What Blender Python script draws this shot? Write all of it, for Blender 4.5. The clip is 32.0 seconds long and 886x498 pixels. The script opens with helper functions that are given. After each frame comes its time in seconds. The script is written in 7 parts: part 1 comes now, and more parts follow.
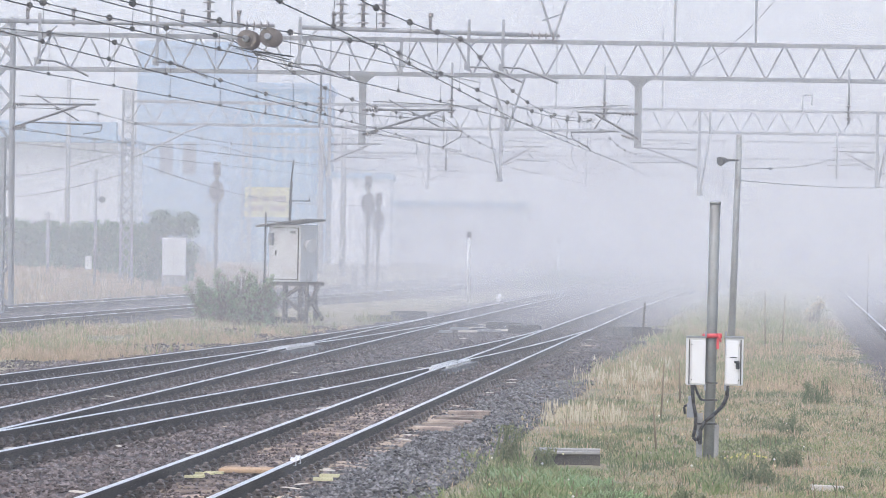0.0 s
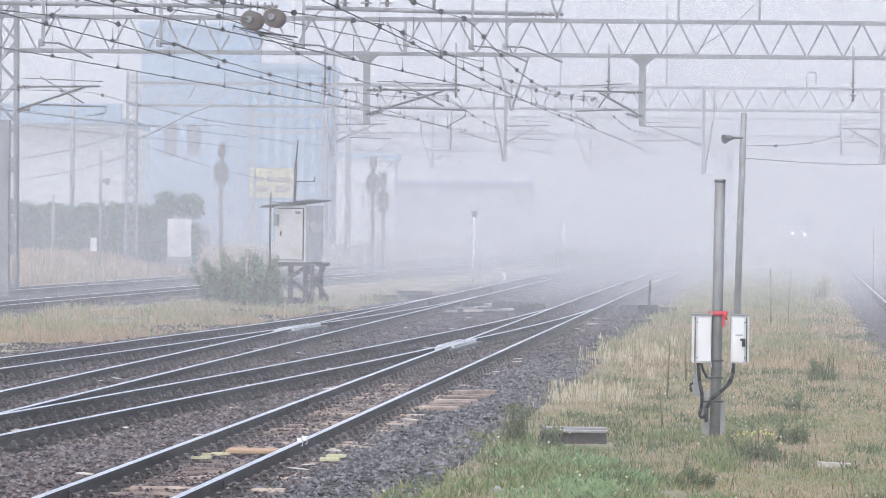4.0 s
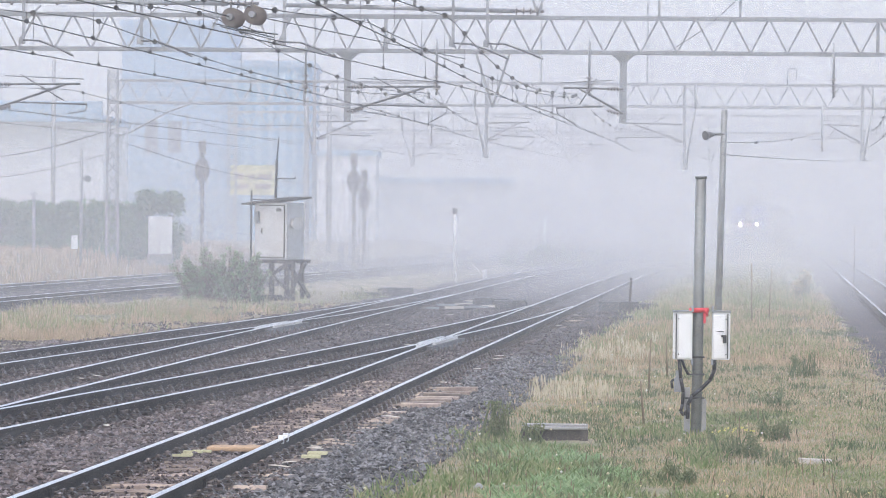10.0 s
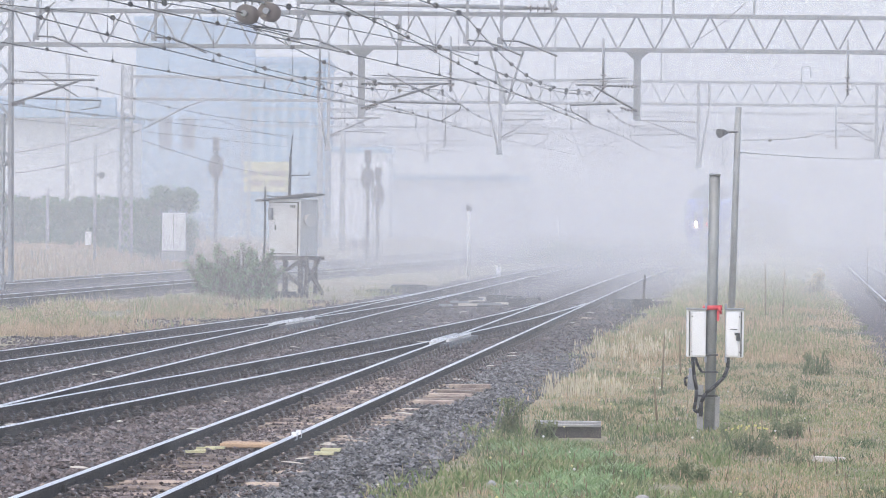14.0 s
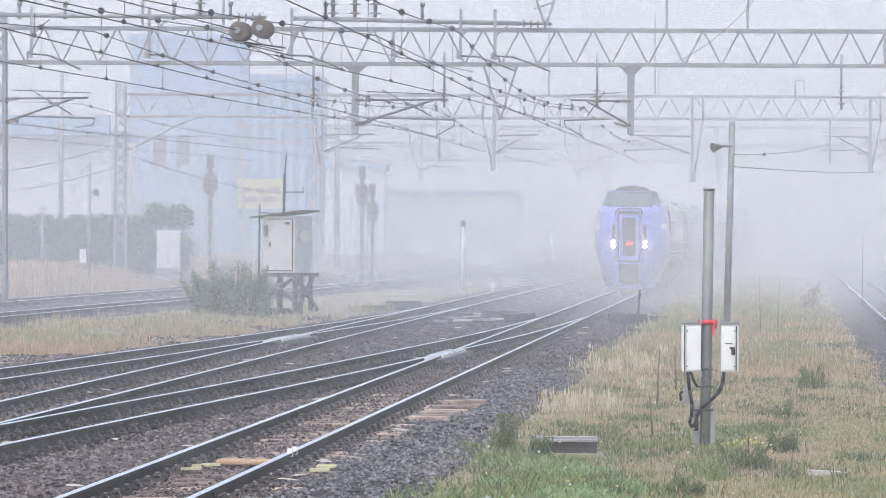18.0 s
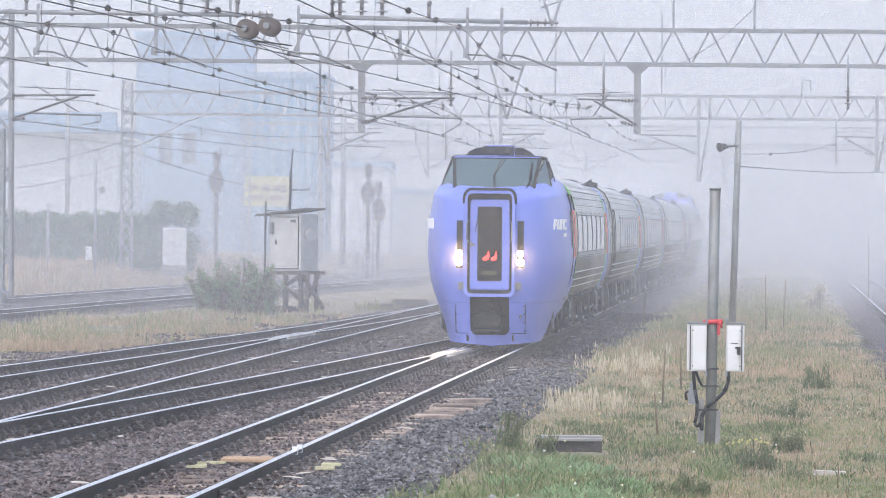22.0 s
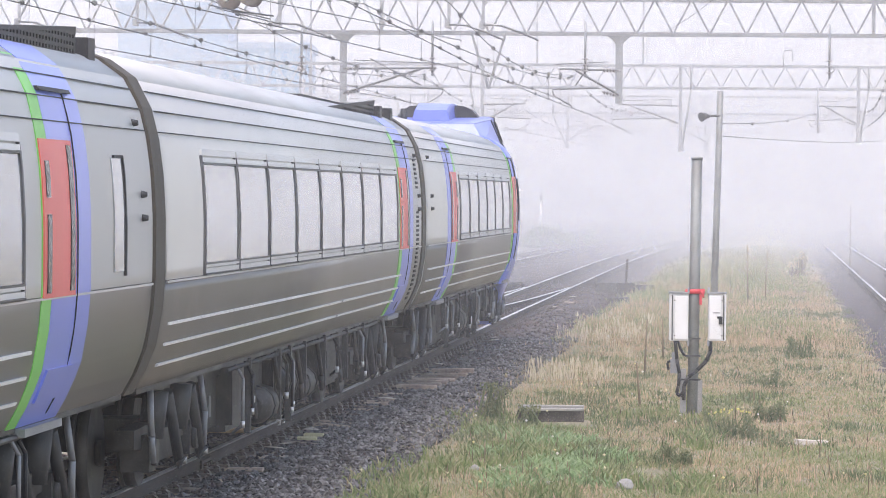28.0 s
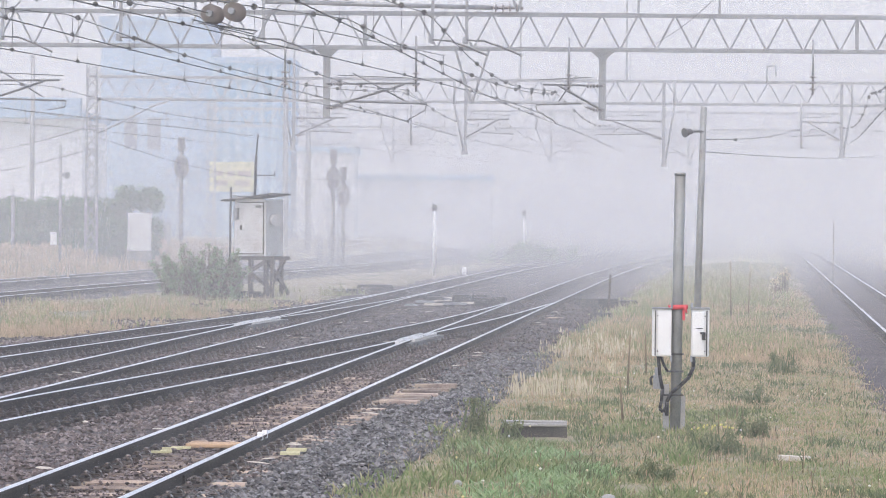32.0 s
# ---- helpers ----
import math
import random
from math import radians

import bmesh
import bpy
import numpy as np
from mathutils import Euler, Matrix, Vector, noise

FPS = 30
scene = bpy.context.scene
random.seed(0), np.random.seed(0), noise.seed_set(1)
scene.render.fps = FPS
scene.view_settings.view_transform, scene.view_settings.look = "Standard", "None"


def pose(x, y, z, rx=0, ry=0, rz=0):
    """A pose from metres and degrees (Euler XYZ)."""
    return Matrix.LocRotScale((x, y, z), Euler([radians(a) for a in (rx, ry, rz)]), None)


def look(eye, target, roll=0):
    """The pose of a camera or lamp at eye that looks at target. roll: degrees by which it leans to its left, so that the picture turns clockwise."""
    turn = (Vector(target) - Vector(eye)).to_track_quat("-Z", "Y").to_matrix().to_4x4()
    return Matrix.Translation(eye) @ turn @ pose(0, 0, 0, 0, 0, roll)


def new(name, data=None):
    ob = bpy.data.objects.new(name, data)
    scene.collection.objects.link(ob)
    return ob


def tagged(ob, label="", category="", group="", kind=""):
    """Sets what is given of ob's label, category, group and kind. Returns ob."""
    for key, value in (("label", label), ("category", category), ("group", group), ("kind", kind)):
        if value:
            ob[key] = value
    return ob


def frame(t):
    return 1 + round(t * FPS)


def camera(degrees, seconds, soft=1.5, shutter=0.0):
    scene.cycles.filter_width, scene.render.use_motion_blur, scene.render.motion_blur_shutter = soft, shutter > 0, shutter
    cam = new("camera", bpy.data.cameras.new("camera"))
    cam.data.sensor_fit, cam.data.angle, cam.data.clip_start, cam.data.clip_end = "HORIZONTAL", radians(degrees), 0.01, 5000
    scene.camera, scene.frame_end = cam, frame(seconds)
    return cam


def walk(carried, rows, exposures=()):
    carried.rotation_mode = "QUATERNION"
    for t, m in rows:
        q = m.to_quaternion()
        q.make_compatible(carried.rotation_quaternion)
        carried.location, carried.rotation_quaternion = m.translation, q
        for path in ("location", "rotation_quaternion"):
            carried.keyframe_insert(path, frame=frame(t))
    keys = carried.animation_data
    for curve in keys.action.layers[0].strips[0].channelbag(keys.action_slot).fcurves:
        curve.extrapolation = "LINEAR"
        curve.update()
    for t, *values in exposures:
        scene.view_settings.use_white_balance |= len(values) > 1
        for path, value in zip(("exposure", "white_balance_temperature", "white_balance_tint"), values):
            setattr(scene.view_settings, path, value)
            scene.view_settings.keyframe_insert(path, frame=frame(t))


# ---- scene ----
# ---- camera: hand-held, from the end of a platform, eye 2.37 m above the rails ----
EYE = Vector((0.0, 0.0, 2.37))
TURN = 1 / 7020.0


def aim(right, down, roll):
    yaw, pitch = right * TURN, -0.009687 + down * TURN
    return look(EYE, EYE + 100 * Vector((-math.sin(yaw) * math.cos(pitch), math.cos(yaw) * math.cos(pitch), math.sin(pitch))), roll + 0.5)


cam = camera(12.75, 32.0, soft=0.9)
walk(cam, [(t, aim(right, down, roll)) for t, right, down, roll in [
    (0, 61.7, 46.7, 0.42), (0.5, 65.2, 41.9, 0.53), (1, 65.1, 37.4, 0.55), (1.5, 60.2, 34.4, 0.48), (2, 55.7, 31.7, 0.39),
    (2.5, 53.8, 28.4, 0.24), (3, 57.6, 23.8, 0.13), (3.5, 65.4, 16.8, 0.08), (5.5, 72.1, -5.9, -0.06), (6, 65.5, -12.6, -0.12),
    (6.5, 57.0, -20.8, -0.05), (7, 50.3, -25.2, 0.01), (7.5, 47.0, -23.9, 0.01), (8, 44.0, -18.5, 0.08), (8.5, 41.4, -9.9, -0.05),
    (9, 38.6, -0.9, -0.05), (9.5, 36.4, 3.4, 0.03), (10, 36.8, 5.4, -0.05), (10.5, 41.4, 2.4, -0.05), (11, 47.5, -2.5, -0.02),
    (11.5, 54.9, -7.0, 0.01), (12, 58.2, -7.1, -0.03), (12.5, 59.3, -4.7, 0.08), (13, 57.7, -3.2, 0.08), (13.5, 57.6, -1.5, 0.06),
    (14, 60.8, -0.1, 0.08), (14.5, 65.4, -0.1, 0.08), (16.5, 60.1, 19.3, -0.08), (17, 52.9, 24.8, -0.18), (17.5, 51.0, 26.5, -0.28),
    (18, 51.5, 28.0, -0.23), (18.5, 56.1, 30.8, -0.21), (19, 60.7, 33.7, -0.21), (19.5, 63.8, 34.9, -0.15), (20, 67.9, 35.3, -0.13),
    (20.5, 70.8, 34.3, -0.08), (21, 72.1, 31.4, -0.08), (21.5, 69.3, 28.0, 0.01), (22, 61.9, 25.4, 0.00), (22.5, 52.1, 21.2, -0.01),
    (23, 41.3, 15.1, -0.01), (23.5, 34.8, 2.9, 0.05), (24, 30.7, -12.6, -0.02), (24.5, 28.7, -28.0, 0.04), (25, 28.8, -37.9, 0.03),
    (25.5, 28.7, -40.1, 0.07), (27.5, 27.6, -29.9, -0.13), (28, 29.5, -27.2, -0.09), (28.5, 31.5, -21.6, -0.19), (29, 30.4, -18.5, -0.19),
    (29.5, 27.6, -16.5, -0.20), (30, 19.9, -15.5, -0.18), (30.5, 11.0, -14.3, -0.13), (31, 2.5, -11.7, -0.14), (31.5, -2.6, -6.0, -0.03),
    (32, 0.0, 0.0, 0.00),
]], exposures=[(0, 0.86, 6800, 15), (19, 0.86, 6800, 15), (21, 0.84, 6700, 15), (24, 0.9, 6800, 16), (25.5, 1.15, 7200, 19), (28.5, 1.13, 7200, 19), (32, 0.86, 7050, 17)])

# ---- light: a bright overcast morning in fog ----
world = bpy.data.worlds.new("sky")
scene.world = world
world.use_nodes = True
wn = world.node_tree.nodes
sky = wn.new("ShaderNodeTexSky")
sky.sky_type = "NISHITA"
sky.sun_disc = False
sky.sun_elevation, sky.sun_rotation = radians(42), radians(200)
sky.dust_density = 0.9
wn["Background"].inputs["Strength"].default_value = 0.15
world.node_tree.links.new(sky.outputs[0], wn["Background"].inputs["Color"])
sun_data = bpy.data.lights.new("sun", "SUN")
sun_data.energy, sun_data.angle, sun_data.color = 1.4, radians(40), (1.0, 0.98, 0.96)
sun = new("sun", sun_data)
sun.matrix_world = look((0, 0, 80), (10, 27, 0))
scene.cycles.transparent_max_bounces = 48


# ---- materials ----
def material(name, color, rough=0.6, metal=0.0, vary=0.0, scale=4.0, bump=0.0, second=None, patch=0.0, patch_scale=0.6, spec=0.5, per_object=0.0):
    """Principled surface: base colour with fine grain, larger patches of a second colour, and bump."""
    m = bpy.data.materials.new(name)
    m.use_nodes = True
    n, l = m.node_tree.nodes, m.node_tree.links
    b = n["Principled BSDF"]
    b.inputs["Roughness"].default_value = rough
    b.inputs["Metallic"].default_value = metal
    b.inputs["Specular IOR Level"].default_value = spec
    co = n.new("ShaderNodeTexCoord")
    fine = n.new("ShaderNodeTexNoise")
    fine.inputs["Scale"].default_value, fine.inputs["Detail"].default_value = scale, 6
    l.new(co.outputs["Object"], fine.inputs["Vector"])
    dark, light = n.new("ShaderNodeMix"), tuple(min(1, c * (1 + vary)) for c in color)
    dark.data_type = "RGBA"
    dark.inputs[6].default_value = (*(c * (1 - vary) for c in color), 1)
    dark.inputs[7].default_value = (*light, 1)
    l.new(fine.outputs[0], dark.inputs[0])
    out = dark.outputs[2]
    if patch:
        big = n.new("ShaderNodeTexNoise")
        big.inputs["Scale"].default_value, big.inputs["Detail"].default_value = patch_scale, 5
        l.new(co.outputs["Object"], big.inputs["Vector"])
        ramp = n.new("ShaderNodeMapRange")
        ramp.inputs["From Min"].default_value, ramp.inputs["From Max"].default_value = 0.42, 0.66
        ramp.inputs["To Max"].default_value = patch
        l.new(big.outputs[0], ramp.inputs["Value"])
        mix = n.new("ShaderNodeMix")
        mix.data_type = "RGBA"
        mix.inputs[7].default_value = (*(second or (c * 0.6 for c in color)), 1)
        l.new(ramp.outputs[0], mix.inputs[0])
        l.new(out, mix.inputs[6])
        out = mix.outputs[2]
    if per_object:
        info, hsv, rng = n.new("ShaderNodeObjectInfo"), n.new("ShaderNodeHueSaturation"), n.new("ShaderNodeMapRange")
        rng.inputs["To Min"].default_value, rng.inputs["To Max"].default_value = 1 - per_object, 1 + per_object
        l.new(info.outputs["Random"], rng.inputs["Value"])
        l.new(rng.outputs[0], hsv.inputs["Value"])
        l.new(out, hsv.inputs["Color"])
        out = hsv.outputs[0]
    l.new(out, b.inputs["Base Color"])
    if bump:
        bm = n.new("ShaderNodeBump")
        bm.inputs["Strength"].default_value, bm.inputs["Distance"].default_value = bump, 0.02
        l.new(fine.outputs[0], bm.inputs["Height"])
        l.new(bm.outputs[0], b.inputs["Normal"])
    return m


def island_material(name, colors, rough=0.9, translucent=0.0):
    """For loose pieces joined in one mesh: each piece takes its own tone from the ramp."""
    m = bpy.data.materials.new(name)
    m.use_nodes = True
    n, l = m.node_tree.nodes, m.node_tree.links
    b = n["Principled BSDF"]
    b.inputs["Roughness"].default_value = rough
    b.inputs["Specular IOR Level"].default_value = 0.2
    geo, ramp = n.new("ShaderNodeNewGeometry"), n.new("ShaderNodeValToRGB")
    while len(ramp.color_ramp.elements) < len(colors):
        ramp.color_ramp.elements.new(0.5)
    for k, c in enumerate(colors):
        ramp.color_ramp.elements[k].position = k / max(1, len(colors) - 1)
        ramp.color_ramp.elements[k].color = (*c, 1)
    l.new(geo.outputs["Random Per Island"], ramp.inputs[0])
    l.new(ramp.outputs[0], b.inputs["Base Color"])
    if translucent:
        t, mix = n.new("ShaderNodeBsdfTranslucent"), n.new("ShaderNodeMixShader")
        l.new(ramp.outputs[0], t.inputs["Color"])
        mix.inputs[0].default_value = translucent
        l.new(b.outputs[0], mix.inputs[1])
        l.new(t.outputs[0], mix.inputs[2])
        l.new(mix.outputs[0], n["Material Output"].inputs["Surface"])
    return m


def lamp_material(name, color, strength):
    m = bpy.data.materials.new(name)
    m.use_nodes = True
    b = m.node_tree.nodes["Principled BSDF"]
    b.inputs["Base Color"].default_value = (*color, 1)
    b.inputs["Emission Color"].default_value = (*color, 1)
    b.inputs["Emission Strength"].default_value = strength
    return m


STEEL = material("galvanised steel", (0.30, 0.31, 0.32), 0.55, 0.4, 0.15, 8, 0.05, (0.2, 0.2, 0.2), 0.5, 1.5)
DARK_STEEL = material("dark weathered steel", (0.07, 0.07, 0.07), 0.6, 0.3, 0.3, 10, 0.1)
RAIL_SIDE = material("rusted rail web", (0.085, 0.07, 0.062), 0.8, 0.0, 0.4, 14, 0.25, (0.05, 0.042, 0.04), 0.7, 1.1, spec=0.25)
RAIL_HEAD = material("polished rail head", (0.92, 0.89, 0.86), 0.38, 1.0, 0.08, 6)
SLEEPER = material("weathered wooden sleeper", (0.36, 0.285, 0.22), 0.9, 0, 0.45, 11, 0.6, (0.17, 0.125, 0.11), 0.9, 3.1, per_object=0.5)
CLIP = material("rail fastening", (0.15, 0.125, 0.115), 0.45, 0.5, 0.3, 20, per_object=0.3)
BALLAST = material("brown-grey ballast", (0.09, 0.075, 0.072), 0.95, 0, 0.6, 18, 1.0, (0.052, 0.045, 0.046), 0.8, 0.9)
EARTH = material("soil with dry grass", (0.30, 0.25, 0.17), 0.95, 0, 0.55, 9, 0.9, (0.18, 0.185, 0.10), 0.9, 0.5)
CONCRETE = material("weathered concrete", (0.36, 0.35, 0.33), 0.9, 0, 0.2, 12, 0.25, (0.2, 0.2, 0.19), 0.6, 2.5)
POST_PAINT = material("grey weathered post paint", (0.26, 0.27, 0.26), 0.6, 0.2, 0.25, 9, 0.1, (0.16, 0.15, 0.14), 0.6, 3)
WHITE_PAINT = material("white enamel paint", (0.80, 0.80, 0.79), 0.4, 0, 0.04, 5, 0.02, (0.62, 0.6, 0.56), 0.35, 3)
BLACK = material("black rubber", (0.018, 0.018, 0.02), 0.55, 0, 0.2, 8)
RED_TAPE = material("red tape", (0.62, 0.06, 0.07), 0.5, 0, 0.15, 9)
BLUE = material("periwinkle blue train paint", (0.22, 0.28, 0.78), 0.28, 0.0, 0.03, 3, 0, (0.21, 0.27, 0.73), 0.5, 0.8, spec=0.6)
GREY_BODY = material("satin stainless car body", (0.64, 0.63, 0.61), 0.44, 0.3, 0.06, 3, 0.0, (0.58, 0.57, 0.555), 0.45, 0.7)
# Lower side's darker base colour stands in for the ground it reflects.
LOWER_BODY = material("lower body, ground reflection in its grey", (0.25, 0.24, 0.23), 0.36, 0.55, 0.1, 3, 0.01, (0.21, 0.2, 0.19), 0.5, 0.9)
ROOF_GREY = material("grey train roof", (0.60, 0.60, 0.59), 0.5, 0.25, 0.08, 3, 0.02, (0.46, 0.46, 0.45), 0.5, 0.6)
RED = material("vermilion door paint", (0.86, 0.15, 0.13), 0.4, 0, 0.04, 3)
GREEN = material("lime green stripe paint", (0.20, 0.62, 0.13), 0.4, 0, 0.04, 3)
# Pale base colour helps along the white sky the panes reflect.
PALE_GLASS = material("window glass, sky reflection in its pale colour", (0.55, 0.57, 0.58), 0.08, 0.75, 0.1, 1.2, 0, (0.34, 0.36, 0.36), 0.5, 0.9)
DARK_GLASS = material("dark door glass", (0.025, 0.027, 0.03), 0.08, 0.0, 0.1, 1.0, spec=0.3)
# Teal base lightened to imitate sky mirrored in the windscreen.
SCREEN_GLASS = material("windscreen glass with sky reflection", (0.10, 0.145, 0.15), 0.05, 0.0, 0.1, 1.0, spec=1.0)
SEAL = material("black rubber seal", (0.02, 0.02, 0.022), 0.6, 0, 0.2, 5)
# Grime, with the shade beneath the cars put into the dark base.
UNDER = material("grimy underframe, darkened for shade", (0.045, 0.043, 0.041), 0.6, 0.25, 0.5, 7, 0.25, (0.13, 0.12, 0.11), 0.6, 2.4, per_object=0.35)
BRIGHT_STEEL = material("bare bright steel fitting", (0.6, 0.6, 0.6), 0.3, 0.9, 0.15, 9)
HEAD_LAMP = lamp_material("lit headlamp", (1.0, 0.78, 0.48), 900)


def mist_material():
    """Fog: a thin scattering veil, denser near the ground and in drifting patches. Object colour red: optical depth; green: how fast it thins upward."""
    m = bpy.data.materials.new("fog veil")
    m.use_nodes = True
    n, l = m.node_tree.nodes, m.node_tree.links
    n.remove(n["Principled BSDF"])
    dif, tra, half, clear, mix = (n.new("ShaderNode" + k) for k in ("BsdfDiffuse", "BsdfTranslucent", "MixShader", "BsdfTransparent", "MixShader"))
    for s in (dif, tra):
        s.inputs["Color"].default_value = (0.95, 0.95, 0.96, 1)
    half.inputs[0].default_value = 0.5
    l.new(dif.outputs[0], half.inputs[1])
    l.new(tra.outputs[0], half.inputs[2])
    co, info, sep, rgb = n.new("ShaderNodeTexCoord"), n.new("ShaderNodeObjectInfo"), n.new("ShaderNodeSeparateXYZ"), n.new("ShaderNodeSeparateColor")
    l.new(co.outputs["Object"], sep.inputs[0])
    l.new(info.outputs["Color"], rgb.inputs[0])
    noise_t = n.new("ShaderNodeTexNoise")
    noise_t.inputs["Scale"].default_value, noise_t.inputs["Detail"].default_value = 0.05, 2
    l.new(co.outputs["Object"], noise_t.inputs["Vector"])

    def calc(op, a, b):
        k = n.new("ShaderNodeMath")
        k.operation = op
        for i, v in enumerate((a, b)):
            if isinstance(v, (int, float)):
                k.inputs[i].default_value = v
            else:
                l.new(v, k.inputs[i])
        return k.outputs[0]

    thin = calc("MULTIPLY", calc("MAXIMUM", sep.outputs["Z"], 0.0), rgb.outputs["Green"])
    tall = calc("ADD", calc("SUBTRACT", 0.35, calc("MULTIPLY", rgb.outputs["Blue"], 0.3)), calc("MULTIPLY", 0.65, calc("POWER", math.e, calc("MULTIPLY", thin, -1.0))))
    patchy = calc("ADD", 0.45, calc("MULTIPLY", noise_t.outputs[0], 1.1))
    side = n.new("ShaderNodeMapRange")
    side.interpolation_type = "SMOOTHSTEP"
    side.inputs["From Min"].default_value, side.inputs["From Max"].default_value = -11.0, 6.0
    l.new(sep.outputs["X"], side.inputs["Value"])
    spread_ = calc("ADD", calc("SUBTRACT", 1.0, rgb.outputs["Blue"]), calc("MULTIPLY", rgb.outputs["Blue"], side.outputs[0]))
    depth = calc("MULTIPLY", calc("MULTIPLY", calc("MULTIPLY", rgb.outputs["Red"], tall), patchy), spread_)
    alpha = calc("SUBTRACT", 1.0, calc("POWER", math.e, calc("MULTIPLY", depth, -1.0)))
    l.new(alpha, mix.inputs[0])
    l.new(clear.outputs[0], mix.inputs[1])
    l.new(half.outputs[0], mix.inputs[2])
    l.new(mix.outputs[0], n["Material Output"].inputs["Surface"])
    return m


MIST = mist_material()


def lamp_halo_material():
    """Added halo disc for a lamp, thinning towards its rim, lit only by it."""
    m = bpy.data.materials.new("added lamp halo disc")
    m.use_nodes = True
    n, l = m.node_tree.nodes, m.node_tree.links
    n.remove(n["Principled BSDF"])
    tra, clear, mix = (n.new("ShaderNode" + k) for k in ("BsdfTranslucent", "BsdfTransparent", "MixShader"))
    tra.inputs["Color"].default_value = (0.98, 0.88, 0.7, 1)
    co, grad, power = n.new("ShaderNodeTexCoord"), n.new("ShaderNodeTexGradient"), n.new("ShaderNodeMath")
    grad.gradient_type = "SPHERICAL"
    l.new(co.outputs["Object"], grad.inputs["Vector"])
    power.operation = "MULTIPLY"
    power.inputs[1].default_value = 0.0065
    l.new(grad.outputs["Fac"], power.inputs[0])
    l.new(power.outputs[0], mix.inputs[0])
    l.new(clear.outputs[0], mix.inputs[1])
    l.new(tra.outputs[0], mix.inputs[2])
    l.new(mix.outputs[0], n["Material Output"].inputs["Surface"])
    return m


LAMP_HALO = lamp_halo_material()


# ---- mesh helpers ----
def box(bm, x0, x1, y0, y1, z0, z1, m=None):
    vs = [bm.verts.new((m or Matrix()) @ Vector((x, y, z))) for x in (x0, x1) for y in (y0, y1) for z in (z0, z1)]
    for f in ((0, 1, 3, 2), (4, 6, 7, 5), (0, 4, 5, 1), (2, 3, 7, 6), (0, 2, 6, 4), (1, 5, 7, 3)):
        bm.faces.new([vs[i] for i in f])
    return bm


def rod(bm, a, b, r, n=6, r2=None):
    """A round bar from a to b."""
    a, b = Vector(a), Vector(b)
    q = (b - a).to_track_quat("Z", "Y").to_matrix()
    ring = lambda p, k: [bm.verts.new(p + q @ Vector((k * math.cos(2 * math.pi * i / n), k * math.sin(2 * math.pi * i / n), 0))) for i in range(n)]
    u, v = ring(a, r), ring(b, r if r2 is None else r2)
    for i in range(n):
        f = bm.faces.new((u[i], u[(i + 1) % n], v[(i + 1) % n], v[i]))
        f.smooth = n > 5
    bm.faces.new(u[::-1])
    bm.faces.new(v)
    return bm


def beam(bm, a, b, w, h):
    """A rectangular bar from a to b, w across and h high."""
    a, b = Vector(a), Vector(b)
    y = (b - a).normalized()
    x = y.cross(Vector((0, 0, 1)))
    x = x.normalized() if x.length > 1e-4 else Vector((1, 0, 0))
    z = x.cross(y)
    vs = [bm.verts.new(p + x * sx * w / 2 + z * sz * h / 2) for p in (a, b) for sx, sz in ((-1, -1), (1, -1), (1, 1), (-1, 1))]
    for f in ((3, 2, 1, 0), (4, 5, 6, 7), (0, 1, 5, 4), (1, 2, 6, 5), (2, 3, 7, 6), (3, 0, 4, 7)):
        bm.faces.new([vs[i] for i in f])
    return bm


def loft(bm, rings, closed=True, caps=True, smooth=True):
    """Joins rings of points with equal counts."""
    rows = [[bm.verts.new(p) for p in ring] for ring in rings]
    n = len(rows[0])
    for a, b in zip(rows, rows[1:]):
        for i in range(n if closed else n - 1):
            f = bm.faces.new((a[i], a[(i + 1) % n], b[(i + 1) % n], b[i]))
            f.smooth = smooth
    if caps and closed:
        bm.faces.new(rows[0][::-1])
        bm.faces.new(rows[-1])
    return bm


def mesh_of(bm, mat, name):
    bmesh.ops.recalc_face_normals(bm, faces=bm.faces)
    me = bpy.data.meshes.new(name)
    bm.to_mesh(me)
    bm.free()
    for m in mat if isinstance(mat, (list, tuple)) else (mat,):
        me.materials.append(m)
    return me


def part(name, bm, mat, parent=None, label="", m=None):
    ob = new(name, bm if isinstance(bm, bpy.types.Mesh) else mesh_of(bm, mat, name))
    ob.parent = parent
    if m is not None:
        ob.matrix_basis = m
    return tagged(ob, label)


def thing(name, label, category, m=None, group="", kind=""):
    ob = new(name)
    ob.empty_display_size = 0.3
    if m is not None:
        ob.matrix_basis = m
    return tagged(ob, label, category, group, kind)


def sheet_mesh(name, verts, faces, mat, smooth=False):
    me = bpy.data.meshes.new(name)
    me.from_pydata(verts, [], faces)
    me.materials.append(mat)
    if smooth:
        me.polygons.foreach_set("use_smooth", [True] * len(me.polygons))
    me.update()
    return me


